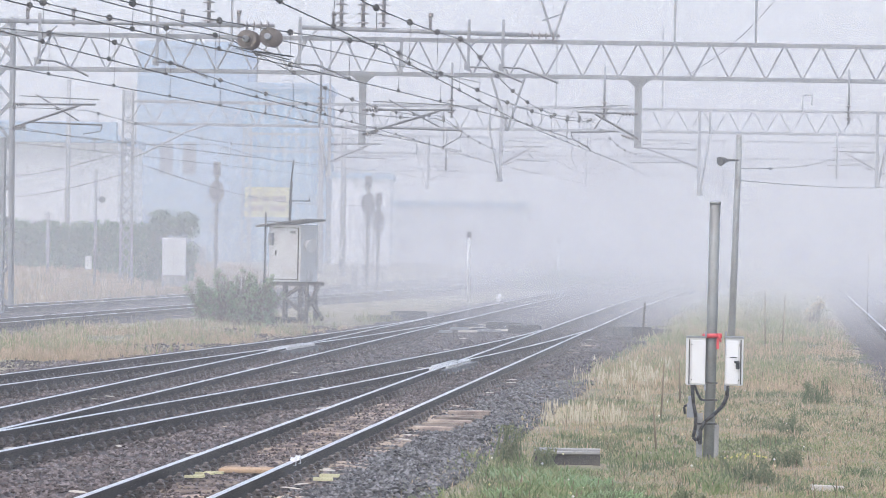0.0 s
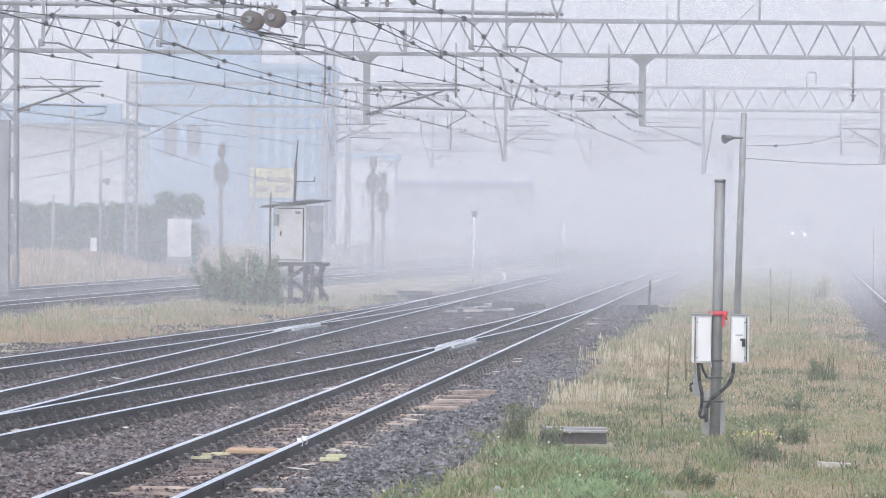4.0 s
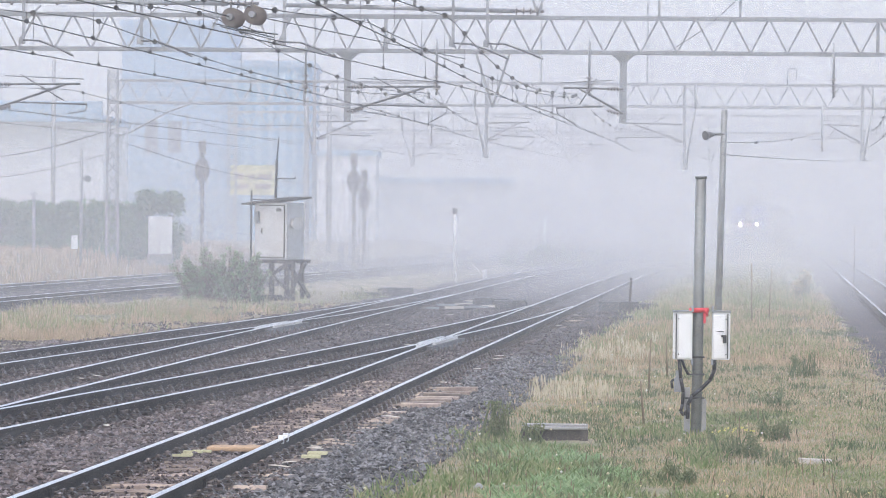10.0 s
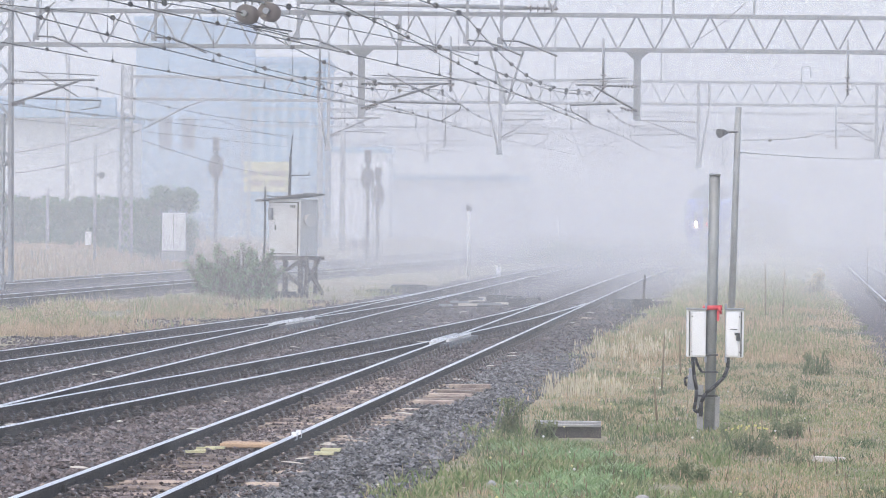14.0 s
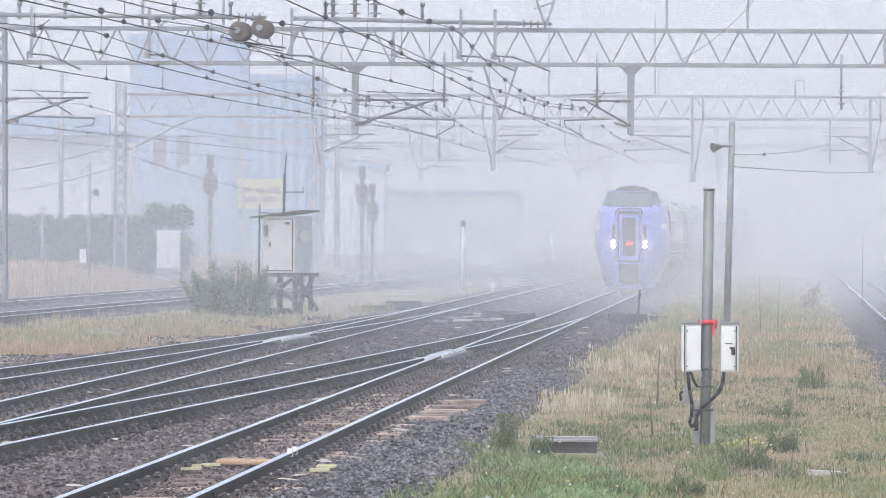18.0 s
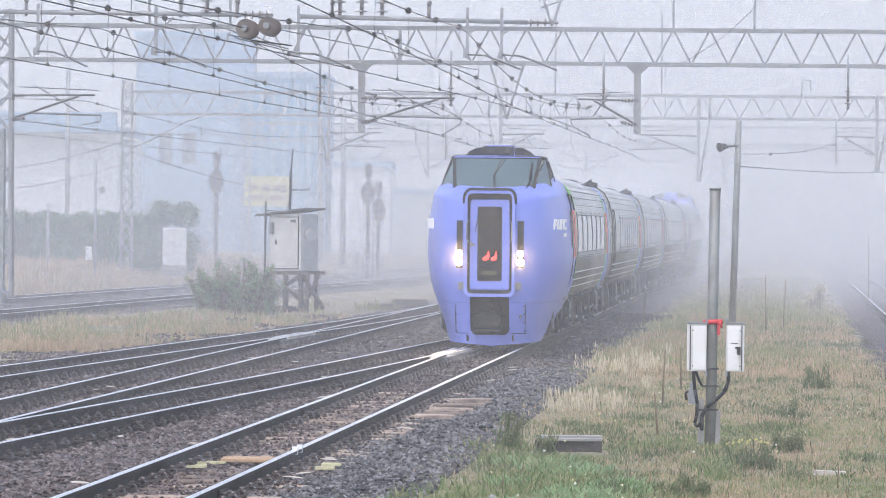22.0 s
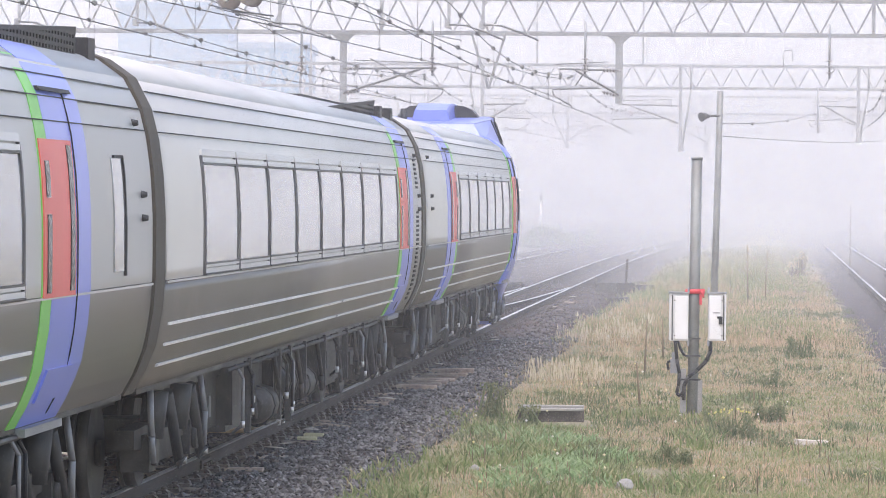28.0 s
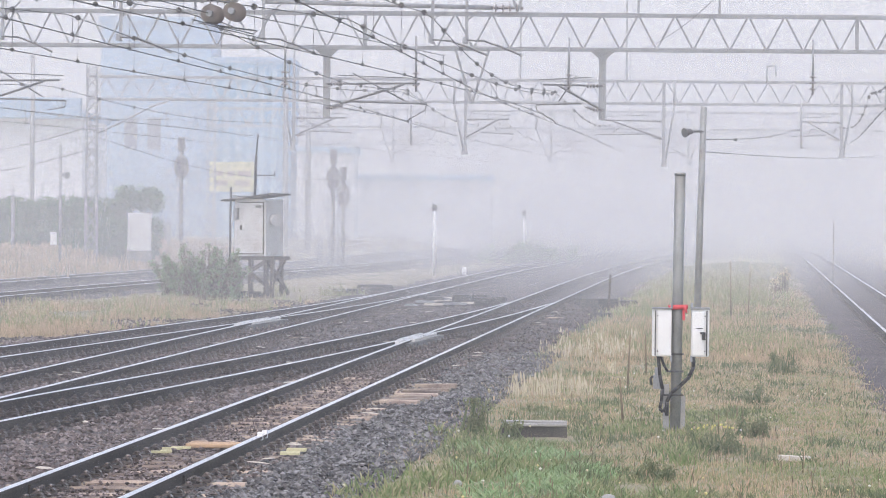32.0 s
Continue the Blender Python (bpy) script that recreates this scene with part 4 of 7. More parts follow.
def catenary(label, line, y0, y1, contact=4.9, high=0.92, span=43.5, start=26.0, stagger=0.15, step=5.0, messenger=True):
    """Contact wire, sagging messenger wire, droppers and their clamps over one track."""
    root = thing("catenary", label, "overhead wire", group="overhead wires")
    ys = spread(y0, y1, 2.7)
    place = lambda y: line(y) + stagger * math.sin(math.pi * (y - start) / span)
    sag = lambda y: contact + high - 0.42 * math.sin(math.pi * ((y - start) / span % 1.0)) ** 1.0
    bm = bmesh.new()
    tube(bm, [(place(y), y, contact) for y in ys], 0.0085, 5)
    part("contact_wire", bm, WIRE, root)
    if messenger:
        bm = bmesh.new()
        tube(bm, [(place(y), y, sag(y)) for y in ys], 0.0085, 5)
        part("messenger_wire", bm, WIRE, root)
        for y in spread(y0 + 1, min(y1, 160) - 1, step):
            bm = bmesh.new()
            rod(bm, (place(y), y, contact), (place(y) + 0.01, y, sag(y)), 0.0045, 4)
            dropper = part("dropper", bm, WIRE, root)
            for z in (sag(y), contact + 0.01):
                bm = bmesh.new()
                rod(bm, (place(y), y - 0.04, z), (place(y), y + 0.04, z), 0.05 if z > contact + 0.1 else 0.034, 8)
                part("clamp", bm, DARK_STEEL, dropper)


catenary("dark overhead wires above the main line", main_line, 22, 330)
catenary("dark overhead wires above the second line", second_line, 22, 330, stagger=-0.15)
catenary("overhead wires above the crossover", crossover, 40, 113, 4.98, 0.75, stagger=-0.1)
catenary("overhead wires above the branch track", third_line, 40, 120, 4.95, 0.8)
catenary("overhead wires above the yard track", yard_line, 60, 240, 5.05, 0.8)
catenary("overhead wires above the far yard track", far_yard_line, 70, 230, 5.1, 0.8)
catenary("overhead wires above the running line beyond the grass", right_line, 70, 330, 4.9, 0.92)


def feeder(label, pts, r=0.014, clamps=0):
    root = thing("feeder_wire", label, "overhead wire", group="feeder wires")
    a, b = Vector(pts[0]), Vector(pts[-1])
    drop = pts[1] if len(pts) == 3 else 0.4
    line_ = [a.lerp(b, i / 14) - Vector((0, 0, drop * math.sin(math.pi * i / 14))) for i in range(15)]
    bm = bmesh.new()
    tube(bm, line_, r, 5)
    part("wire", bm, WIRE, root)
    for k in range(clamps):
        p = line_[1 + round((k + 0.5) * 12 / clamps)]
        bm = bmesh.new()
        rod(bm, p - Vector((0, 0, 0.05)), p + Vector((0, 0, 0.03)), 0.05, 8)
        part("clamp", bm, DARK_STEEL, root)


feeder("thin signal wire between poles", [(-24, 170, 4.6), 0.5, (-13.8, 156, 5.6)], 0.015)
feeder("thin signal wire between poles", [(-24, 170, 3.8), 0.5, (-13.8, 156, 4.7)], 0.015)
feeder("thin signal wire between poles", [(-13.8, 156, 5.2), 0.6, (-5.0, 187, 3.8)], 0.015)
feeder("thin wire hanging above the gantry", [(5.6, 113, 6.95), 0.5, (9.2, 111, 10.5)], 0.012)
feeder("thin wire to the slender pole", [(6.4, 98.8, 4.2), 0.2, (14.6, 156, 5.9)], 0.01, 3)
feeder("thin wire to the slender pole", [(6.4, 98.8, 3.9), 0.3, (22, 180, 5.4)], 0.01)


def strain_pair():
    root = thing("strain_insulator_pair", "two large ribbed insulators in the overhead wires", "insulator", pose(0, 0, 0))
    for x, z in ((-3.52, 5.29), (-3.19, 5.33)):
        bm = bmesh.new()
        insulator(bm, (x, 59.4, z), (0.07, 1, 0.01), 5, 0.145, 0.14)
        unit = part("insulator", bm, INSULATOR, root)
        bm = bmesh.new()
        rod(bm, (x - 0.01, 59.25, z), (x, 59.42, z), 0.05, 8)
        part("cap", bm, STEEL, unit)
    for a, b, r in (((-3.75, 58.8, 5.17), (-2.95, 61.0, 5.06), 0.009), ((-3.65, 59, 5.13), (-2.8, 61.4, 5.0), 0.008), ((-3.4, 59.6, 5.12), (-2.85, 60.2, 5.07), 0.012), ((-3.5, 60, 5.24), (-3.1, 60, 5.08), 0.008), ((-5.6, 52, 5.55), (-3.53, 59.3, 5.29), 0.008), ((-3.16, 60, 5.33), (0.0, 84, 5.65), 0.008)):
        bm = bmesh.new()
        rod(bm, a, b, r, 6)
        part("tension_rod", bm, DARK_STEEL, root)


strain_pair()


# ---- post with the white cable boxes ----
def cable_post():
    root = thing("cable_post", "grey steel post carrying two white cable boxes and black cables", "post", pose(2.65, 45, -0.13))
    bm = bmesh.new()
    rod(bm, (0, 0, -0.25), (0.035, 0, 2.92), 0.061, 18)
    rod(bm, (0.035, 0, 2.92), (0.035, 0, 2.95), 0.065, 18)
    part("pole", bm, POST_PAINT, root)
    for x in (-0.1, 0.085):
        bm = bmesh.new()
        box(bm, x - 0.035, x + 0.03, -0.02, 0.05, -0.25, 0.55 if x < 0 else 0.42)
        part("ground_stake", bm, CONCRETE, root, "weathered concrete stake")
    for z in (0.42, 0.69, 1.4, 0.885):
        bm = bmesh.new()
        box(bm, -0.14 if z < 0.6 else -0.09, 0.09, -0.062, -0.045, z, z + 0.02)
        part("strap", bm, DARK_STEEL, root)
    for s, x0, x1 in ((-1, -0.32, -0.105), (1, 0.135, 0.335)):
        x0, x1 = x0 + (0.052 if s < 0 else 0.04), x1 + (0.052 if s < 0 else 0.04)
        bm = bmesh.new()
        box(bm, x0, x1, -0.10, 0.06, 0.87, 1.405)
        bmesh.ops.bevel(bm, geom=bm.edges[:], offset=0.008, segments=2, affect="EDGES")
        case = part("cable_box", bm, WHITE_PAINT, root, "white enamelled cable box")
        bm = bmesh.new()
        box(bm, x0 + (0.055 if s < 0 else 0.01), x1 - (0.01 if s < 0 else 0.055), -0.112, -0.098, 0.885, 1.375)
        bmesh.ops.bevel(bm, geom=bm.edges[:], offset=0.004, segments=1, affect="EDGES")
        part("box_door", bm, WHITE_PAINT, case)
        bm = bmesh.new()
        hx = x0 + 0.03 if s < 0 else x1 - 0.03
        box(bm, hx - 0.006, hx + 0.006, -0.118, -0.1, 0.88, 1.39)
        part("hinge_seam", bm, DARK_STEEL, case)
        bm = bmesh.new()
        box(bm, x0 - 0.005, x1 + 0.005, -0.115, 0.07, 1.405, 1.425)
        part("box_lid", bm, STEEL, case, "grey steel lid edge")
        for k in (0.93, 1.33):
            bm = bmesh.new()
            rod(bm, ((x0 + x1) / 2 + s * 0.05, -0.118, k), ((x0 + x1) / 2 + s * 0.05, -0.11, k), 0.008, 8)
            part("screw", bm, DARK_STEEL, case)
        if s > 0:
            bm = bmesh.new()
            box(bm, x1 - 0.085, x1 - 0.045, -0.135, -0.11, 1.06, 1.145)
            box(bm, x1 - 0.105, x1 - 0.05, -0.128, -0.112, 1.125, 1.15)
            part("lock", bm, BLACK, case, "black padlock hasp")
            bm = bmesh.new()
            box(bm, x0 + 0.045, x1 - 0.075, -0.117, -0.112, 1.185, 1.195)
            part("label_line", bm, DARK_STEEL, case)
        for z in (0.83, 1.43):
            bm = bmesh.new()
            box(bm, (x1 if s < 0 else x0) - 0.012, (x1 if s < 0 else x0) + 0.012, -0.09, -0.06, z - 0.02, z + 0.05)
            part("bracket", bm, STEEL, case)
    bm = bmesh.new()
    rod(bm, (-0.09, -0.06, 1.425), (0.13, -0.06, 1.432), 0.028, 10)
    rod(bm, (0.09, -0.07, 1.44), (0.12, -0.07, 1.36), 0.025, 8, 0.01)
    box(bm, 0.07, 0.1, -0.075, -0.066, 1.28, 1.4)
    part("tape", bm, RED_TAPE, root, "bright red tape tied round the bar")
    for pts, r in (([(0.2, -0.06, 0.87), (0.2, -0.07, 0.75), (0.15, -0.1, 0.64), (0.05, -0.12, 0.54), (-0.05, -0.12, 0.46), (-0.1, -0.11, 0.36), (-0.1, -0.1, 0.2)], 0.022),
                   ([(-0.2, -0.06, 0.87), (-0.18, -0.08, 0.66), (-0.15, -0.09, 0.5), (-0.16, -0.09, 0.36), (-0.18, -0.09, 0.28), (-0.14, -0.09, 0.24), (-0.1, -0.09, 0.3)], 0.02),
                   ([(-0.17, -0.06, 0.87), (-0.13, -0.07, 0.76), (-0.09, -0.05, 0.7)], 0.015)):
        bm = bmesh.new()
        tube(bm, pts, r, 10)
        part("cable", bm, BLACK, root, "thick black cable")
    bm = bmesh.new()
    box(bm, -0.25, -0.17, -0.07, 0.0, 0.5, 0.66)
    box(bm, -0.235, -0.2, -0.075, 0.0, 0.66, 0.74)
    valve = part("junction", bm, STEEL, root)
    bm = bmesh.new()
    tube(bm, [(-0.25, -0.03, 0.64), (-0.285, -0.03, 0.62), (-0.27, -0.03, 0.54)], 0.014, 8)
    part("lever", bm, BLACK, valve)
    return root


cable_post()


WOOD_AND_SHADE = material("old grey timber and trough shade", (0.085, 0.075, 0.066), 0.9, 0, 0.3, 10, 0.3)


def trough():
    root = thing("concrete_trough", "low concrete cable trough cover in the grass", "cable trough", pose(1.03, 44.2, -0.17, 0, 0, -2))
    # Trough walls take the dark timber colour as shade below the pale lids.
    for x in (-0.37, 0.29):
        bm = bmesh.new()
        box(bm, x, x + 0.08, -0.14, 0.14, -0.1, 0.16)
        part("end_wall", bm, WOOD_AND_SHADE, root)
    bm = bmesh.new()
    box(bm, -0.37, 0.37, 0.06, 0.14, -0.1, 0.15)
    part("back_wall", bm, WOOD_AND_SHADE, root)
    bm = bmesh.new()
    box(bm, -0.29, 0.29, -0.09, -0.04, -0.1, 0.15)
    part("front_wall", bm, WOOD_AND_SHADE, root, "trough front darkened for shade")
    for y, z in ((-0.15, 0.15), (0.0, 0.175)):
        bm = bmesh.new()
        box(bm, -0.37 + (0.05 if y < 0 else 0), 0.37, y, y + 0.13, z, z + 0.03)
        bmesh.ops.bevel(bm, geom=bm.edges[:], offset=0.006, segments=1, affect="EDGES")
        part("lid", bm, CONCRETE, root)


trough()
TAN_WOOD = material("fresh tan plank", (0.50, 0.33, 0.19), 0.8, 0, 0.15, 14, 0.1, (0.36, 0.24, 0.15), 0.4, 4)
YELLOW_CHALK = material("yellow painted mark", (0.62, 0.58, 0.34), 0.8, 0, 0.15, 20, 0.1)
PALE_CHIP = material("pale splintered wood", (0.55, 0.5, 0.43), 0.9, 0, 0.2, 20, 0.1)


def on_track(y, off):
    d, side = heading(main_line, y)
    return Vector((main_line(y), y, 0)) + side * off, -math.degrees(math.atan2(d.x, d.y))


def planks():
    p, a = on_track(41.9, 0.06)
    bm = bmesh.new()
    box(bm, -0.3, 0.33, -0.2, 0.2, -0.15, -0.105)
    bmesh.ops.bevel(bm, geom=bm.edges[:], offset=0.01, segments=1, affect="EDGES")
    tagged(part("plank", bm, TAN_WOOD, m=pose(p.x, p.y, p.z, 0, 0, a)), "fresh tan plank laid across the sleepers", "plank")
    rnd = random.Random(8)
    for y, off, n in ((40.9, -0.36, 2), (41.5, -0.32, 2), (40.9, 0.95, 2), (41.5, 0.98, 2)):
        for k in range(n):
            p, a = on_track(y + k * 0.16, off + rnd.uniform(-0.04, 0.04))
            bm = bmesh.new()
            box(bm, -0.1, 0.1, -0.03, 0.03, 0, 0.025)
            tagged(part("painted_sleeper_end", bm, YELLOW_CHALK, m=pose(p.x, p.y, max(-0.16, rise(p.x, p.y) + 0.01), 0, 0, a + rnd.uniform(-8, 8))), "pale yellow paint mark on a sleeper end", "paint mark", "paint marks")
    for _ in range(60):
        y = rnd.uniform(38, 100)
        off = rnd.choice((-1, 1)) * rnd.uniform(0.7, 1.0) if rnd.random() < 0.5 else rnd.uniform(-5.2, -0.7)
        p, a = on_track(y, off)
        bm = bmesh.new()
        s = rnd.uniform(0.03, 0.12)
        loft(bm, [[(x, -w, 0), (x, w, 0), (x, w * 0.7, h), (x, -w * 0.8, h)] for x, w, h in ((-s, 0.012, 0.006), (-s * 0.5, rnd.uniform(0.02, 0.04), 0.014), (s * 0.4, rnd.uniform(0.02, 0.04), 0.012), (s, 0.01, 0.006))], smooth=False)
        tagged(part("ballast_scrap", bm, PALE_CHIP, m=pose(p.x, p.y, rise(p.x, p.y) + 0.055, rnd.uniform(-6, 6), rnd.uniform(-6, 6), a + rnd.uniform(-25, 25))), "pale scrap of wood lying on the ballast", "scrap", "scraps on the ballast")
    for y, off, w, l in ((52.6, 1.05, 0.26, 0.12), (53.2, 1.02, 0.3, 0.13), (53.9, 1.08, 0.28, 0.12), (54.6, 1.1, 0.3, 0.13), (55.3, 1.12, 0.26, 0.12), (56.1, 1.15, 0.3, 0.12), (57.0, 1.18, 0.3, 0.12)):
        p, a = on_track(y, off)
        bm = bmesh.new()
        box(bm, -w, w, -l, l, -0.04, 0.03)
        bmesh.ops.bevel(bm, geom=bm.edges[:], offset=0.012, segments=1, affect="EDGES")
        tagged(part("bearer_end", bm, SLEEPER, m=pose(p.x, p.y, rise(p.x, p.y) + 0.05, rnd.uniform(-2, 2), rnd.uniform(-2, 2), a + rnd.uniform(-4, 4))), "pale weathered end of a long timber bearer", "sleeper", "bearer ends")
    for dy in (-0.16, 0.22):
        p, a = on_track(41.7 + dy, 0.566)
        bm = bmesh.new()
        box(bm, -0.02, 0.035, -0.035, 0.035, -0.05, 0.035)
        tagged(part("rail_marker", bm, WHITE_PAINT, m=pose(p.x, p.y, p.z, 0, 0, a)), "small white marker clipped on the rail", "marker", "rail markers")


planks()


def line_pole():
    root = thing("line_pole", "slender leaning grey pole with a small loudspeaker", "pole", pose(6.35, 99, -0.2))
    bm = bmesh.new()
    rod(bm, (0, 0, -0.3), (0.13, 0, 5.22), 0.09, 14, 0.075)
    part("pole", bm, POST_PAINT, root)
    bm = bmesh.new()
    tube(bm, [(0.12, -0.05, 4.6), (-0.12, -0.1, 4.6), (-0.2, -0.12, 4.55)], 0.028, 8)
    part("bracket", bm, DARK_STEEL, root)
    bm = bmesh.new()
    rod(bm, (-0.2, -0.1, 4.6), (-0.36, -0.22, 4.56), 0.06, 12, 0.12)
    part("loudspeaker", bm, DARK_STEEL, root, "dark horn loudspeaker")


line_pole()
HUT_PAINT = material("weathered pale grey hut paint", (0.66, 0.65, 0.64), 0.8, 0, 0.1, 6, 0.1, (0.42, 0.37, 0.33), 0.45, 2.2)


def relay_hut():
    root = thing("relay_hut", "small weathered metal hut on a timber stand beside a bush", "hut", pose(-5.42, 115.5, -0.2, 0, 0, -21))
    bm = bmesh.new()
    box(bm, -0.5, 0.5, -0.5, 0.75, 1.2, 2.85)
    part("wall", bm, HUT_PAINT, root)
    bm = bmesh.new()
    loft(bm, [[(x, -0.72, z), (x, 0.9, z), (x, 0.9, z + 0.05), (x, -0.72, z + 0.05)] for x, z in ((-0.85, 2.78), (0.68, 2.98))], smooth=False)
    part("roof", bm, WOOD_AND_SHADE, root, "thin sloping sheet roof")
    bm = bmesh.new()
    box(bm, -0.32, 0.42, -0.53, -0.5, 1.28, 2.75)
    door = part("door", bm, HUT_PAINT, root)
    for x0, x1, z0, z1 in ((-0.33, 0.43, 2.75, 2.77), (-0.33, 0.43, 1.26, 1.28), (0.42, 0.44, 1.26, 2.77)):
        bm = bmesh.new()
        box(bm, x0, x1, -0.545, -0.5, z0, z1)
        part("door_trim", bm, WOOD_AND_SHADE, door)
    bm = bmesh.new()
    box(bm, -0.29, -0.25, -0.56, -0.53, 1.95, 2.1)
    part("handle", bm, DARK_STEEL, door)
    for k in range(3):
        bm = bmesh.new()
        box(bm, 0.18 + 0.06 * k, 0.22 + 0.06 * k, -0.535, -0.53, 2.6, 2.68)
        part("marking", bm, DARK_STEEL, door, "small dark unreadable marking")
    bm = bmesh.new()
    box(bm, -0.48, -0.36, -0.62, -0.5, 2.25, 2.6)
    part("meter_box", bm, STEEL, root)
    bm = bmesh.new()
    rod(bm, (0.5, -0.1, 2.3), (0.72, -0.2, 2.25), 0.12, 12, 0.2)
    part("vent_cowl", bm, HUT_PAINT, root)
    for x in (-0.48, 0.0, 0.48):
        for y in (-0.45, 0.7):
            bm = bmesh.new()
            beam(bm, (x, y, -0.15), (x, y, 1.12), 0.1, 0.1)
            part("stand_leg", bm, WOOD_AND_SHADE, root)
    for a, b in (((-0.55, -0.48, 1.14), (0.75, -0.48, 1.14)), ((-0.55, 0.7, 1.14), (0.75, 0.7, 1.14)), ((0.02, -0.5, 0.75), (0.46, -0.5, 1.05)), ((0.02, -0.5, 0.72), (0.46, -0.5, 0.4)), ((0.52, -0.5, 0.05), (0.7, 0.4, 1.1)), ((0.7, -0.5, 0.0), (0.72, -0.5, 1.15)), ((0.5, -0.4, 1.1), (0.75, 0.6, 0.1))):
        bm = bmesh.new()
        beam(bm, a, b, 0.08, 0.1)
        part("stand_brace", bm, WOOD_AND_SHADE, root)
    bm = bmesh.new()
    tube(bm, [(0.05, -0.3, 2.9), (0.08, -0.3, 4.1)], 0.045, 8)
    tube(bm, [(0.08, -0.3, 4.1), (0.14, -0.3, 4.75)], 0.022, 6)
    tube(bm, [(0.06, -0.3, 3.55), (0.66, -0.3, 3.55), (0.68, -0.3, 3.68)], 0.02, 6)
    part("aerial", bm, DARK_STEEL, root, "thin aerial mast on the roof")
    bm = bmesh.new()
    tube(bm, [(-0.62, -0.55, 0.3), (-0.6, -0.55, 3.2)], 0.03, 6)
    tube(bm, [(-0.6, -0.55, 2.95), (-0.05, -0.55, 2.92)], 0.018, 6)
    part("service_pipe", bm, DARK_STEEL, root)
    bm = bmesh.new()
    box(bm, -0.4, 0.35, -0.7, -0.3, -0.05, 0.18)
    bmesh.ops.bevel(bm, geom=bm.edges[:], offset=0.05, segments=2, affect="EDGES")
    part("footing", bm, UNDER, root)


relay_hut()


def signal(x, y, base, top, label, drop=0.0, platform=True):
    """A colour-light signal: mast, round backboards with hoods, ladder and platform."""
    root = thing("signal", label, "railway signal", pose(x, y, base), group="railway signals")
    h = top - base
    bm = bmesh.new()
    rod(bm, (0, 0, -0.3), (0, 0, h - 0.6), 0.09, 12)
    part("mast", bm, DARK_STEEL, root)
    bm = bmesh.new()
    loft(bm, [[(0.34 * math.cos(a) * k, yy, h - 1.35 + 0.55 * math.sin(a) * k) for a in [2 * math.pi * i / 20 for i in range(20)]] for yy, k in ((-0.1, 1.0), (-0.05, 1.0), (0.06, 0.7))])
    head = part("backboard", bm, BLACK, root, "black rounded signal head")
    for dz in (-0.28, 0.0, 0.28):
        bm = bmesh.new()
        rod(bm, (0, -0.1, h - 1.35 + dz), (0, -0.32, h - 1.36 + dz), 0.13, 12, 0.12)
        part("lens_hood", bm, BLACK, head)
    bm = bmesh.new()
    box(bm, -0.16, 0.16, -0.12, 0.1, h - 0.62, h)
    part("route_indicator", bm, BLACK, root)
    for s in (-0.22, 0.22):
        bm = bmesh.new()
        beam(bm, (s, 0.35, 0), (s, 0.35, h - 1.6), 0.04, 0.04)
        part("ladder_rail", bm, STEEL, root)
    for k in range(round((h - 1.6) / 0.4)):
        bm = bmesh.new()
        rod(bm, (-0.22, 0.35, 0.3 + 0.4 * k), (0.22, 0.35, 0.3 + 0.4 * k), 0.015, 5)
        part("ladder_rung", bm, STEEL, root)
    if platform:
        bm = bmesh.new()
        box(bm, -0.5, 0.75, 0.1, 0.7, h - 2.4, h - 2.33)
        part("platform", bm, STEEL, root)
        for px in (-0.5, 0.75):
            bm = bmesh.new()
            beam(bm, (px, 0.4, h - 2.35), (px, 0.4, h - 1.3), 0.04, 0.04)
            part("guard_rail", bm, STEEL, root)
    bm = bmesh.new()
    box(bm, -0.75, -0.45, -0.15, 0.25, 0, 1.25)
    part("relay_case", bm, STEEL, root)


signal(-5.2, 187, -0.2, 5.2, "dark two-headed colour-light signal in the fog")
signal(-4.75, 188.5, -0.2, 4.4, "lower dark colour-light signal in the fog", platform=False)
signal(-11.9, 180, 0.5, 5.6, "dark colour-light signal with platform beyond the yard")


def marker_post(x, y, h, cap, label, w=0.06):
    root = thing("marker_post", label, "marker post", pose(x, y, -0.22), group="marker posts")
    bm = bmesh.new()
    rod(bm, (0, 0, -0.2), (0, 0, h), w, 10)
    part("post", bm, WHITE_PAINT, root)
    if cap:
        bm = bmesh.new()
        box(bm, -0.12, 0.12, -0.07, 0.07, h - 0.02, h + 0.22)
        part("cap", bm, BLACK, root, "black cap box")


marker_post(-0.35, 156, 2.6, True, "slim white post with a black cap")
marker_post(0.85, 158, 0.36, False, "short white marker stub", 0.09)
marker_post(4.0, 196, 2.4, True, "far white post with a dark cap")


def box_thing(name, label, category, m, size, mat, group="", bevel=0.02):
    bm = bmesh.new()
    box(bm, -size[0] / 2, size[0] / 2, -size[1] / 2, size[1] / 2, 0, size[2])
    bmesh.ops.bevel(bm, geom=bm.edges[:], offset=bevel, segments=2, affect="EDGES")
    return tagged(part(name, bm, mat, m=m), label, category, group)


DARK_CONCRETE = material("dark concrete", (0.10, 0.10, 0.095), 0.85, 0, 0.3, 10, 0.3, (0.06, 0.06, 0.06), 0.6, 2.5)


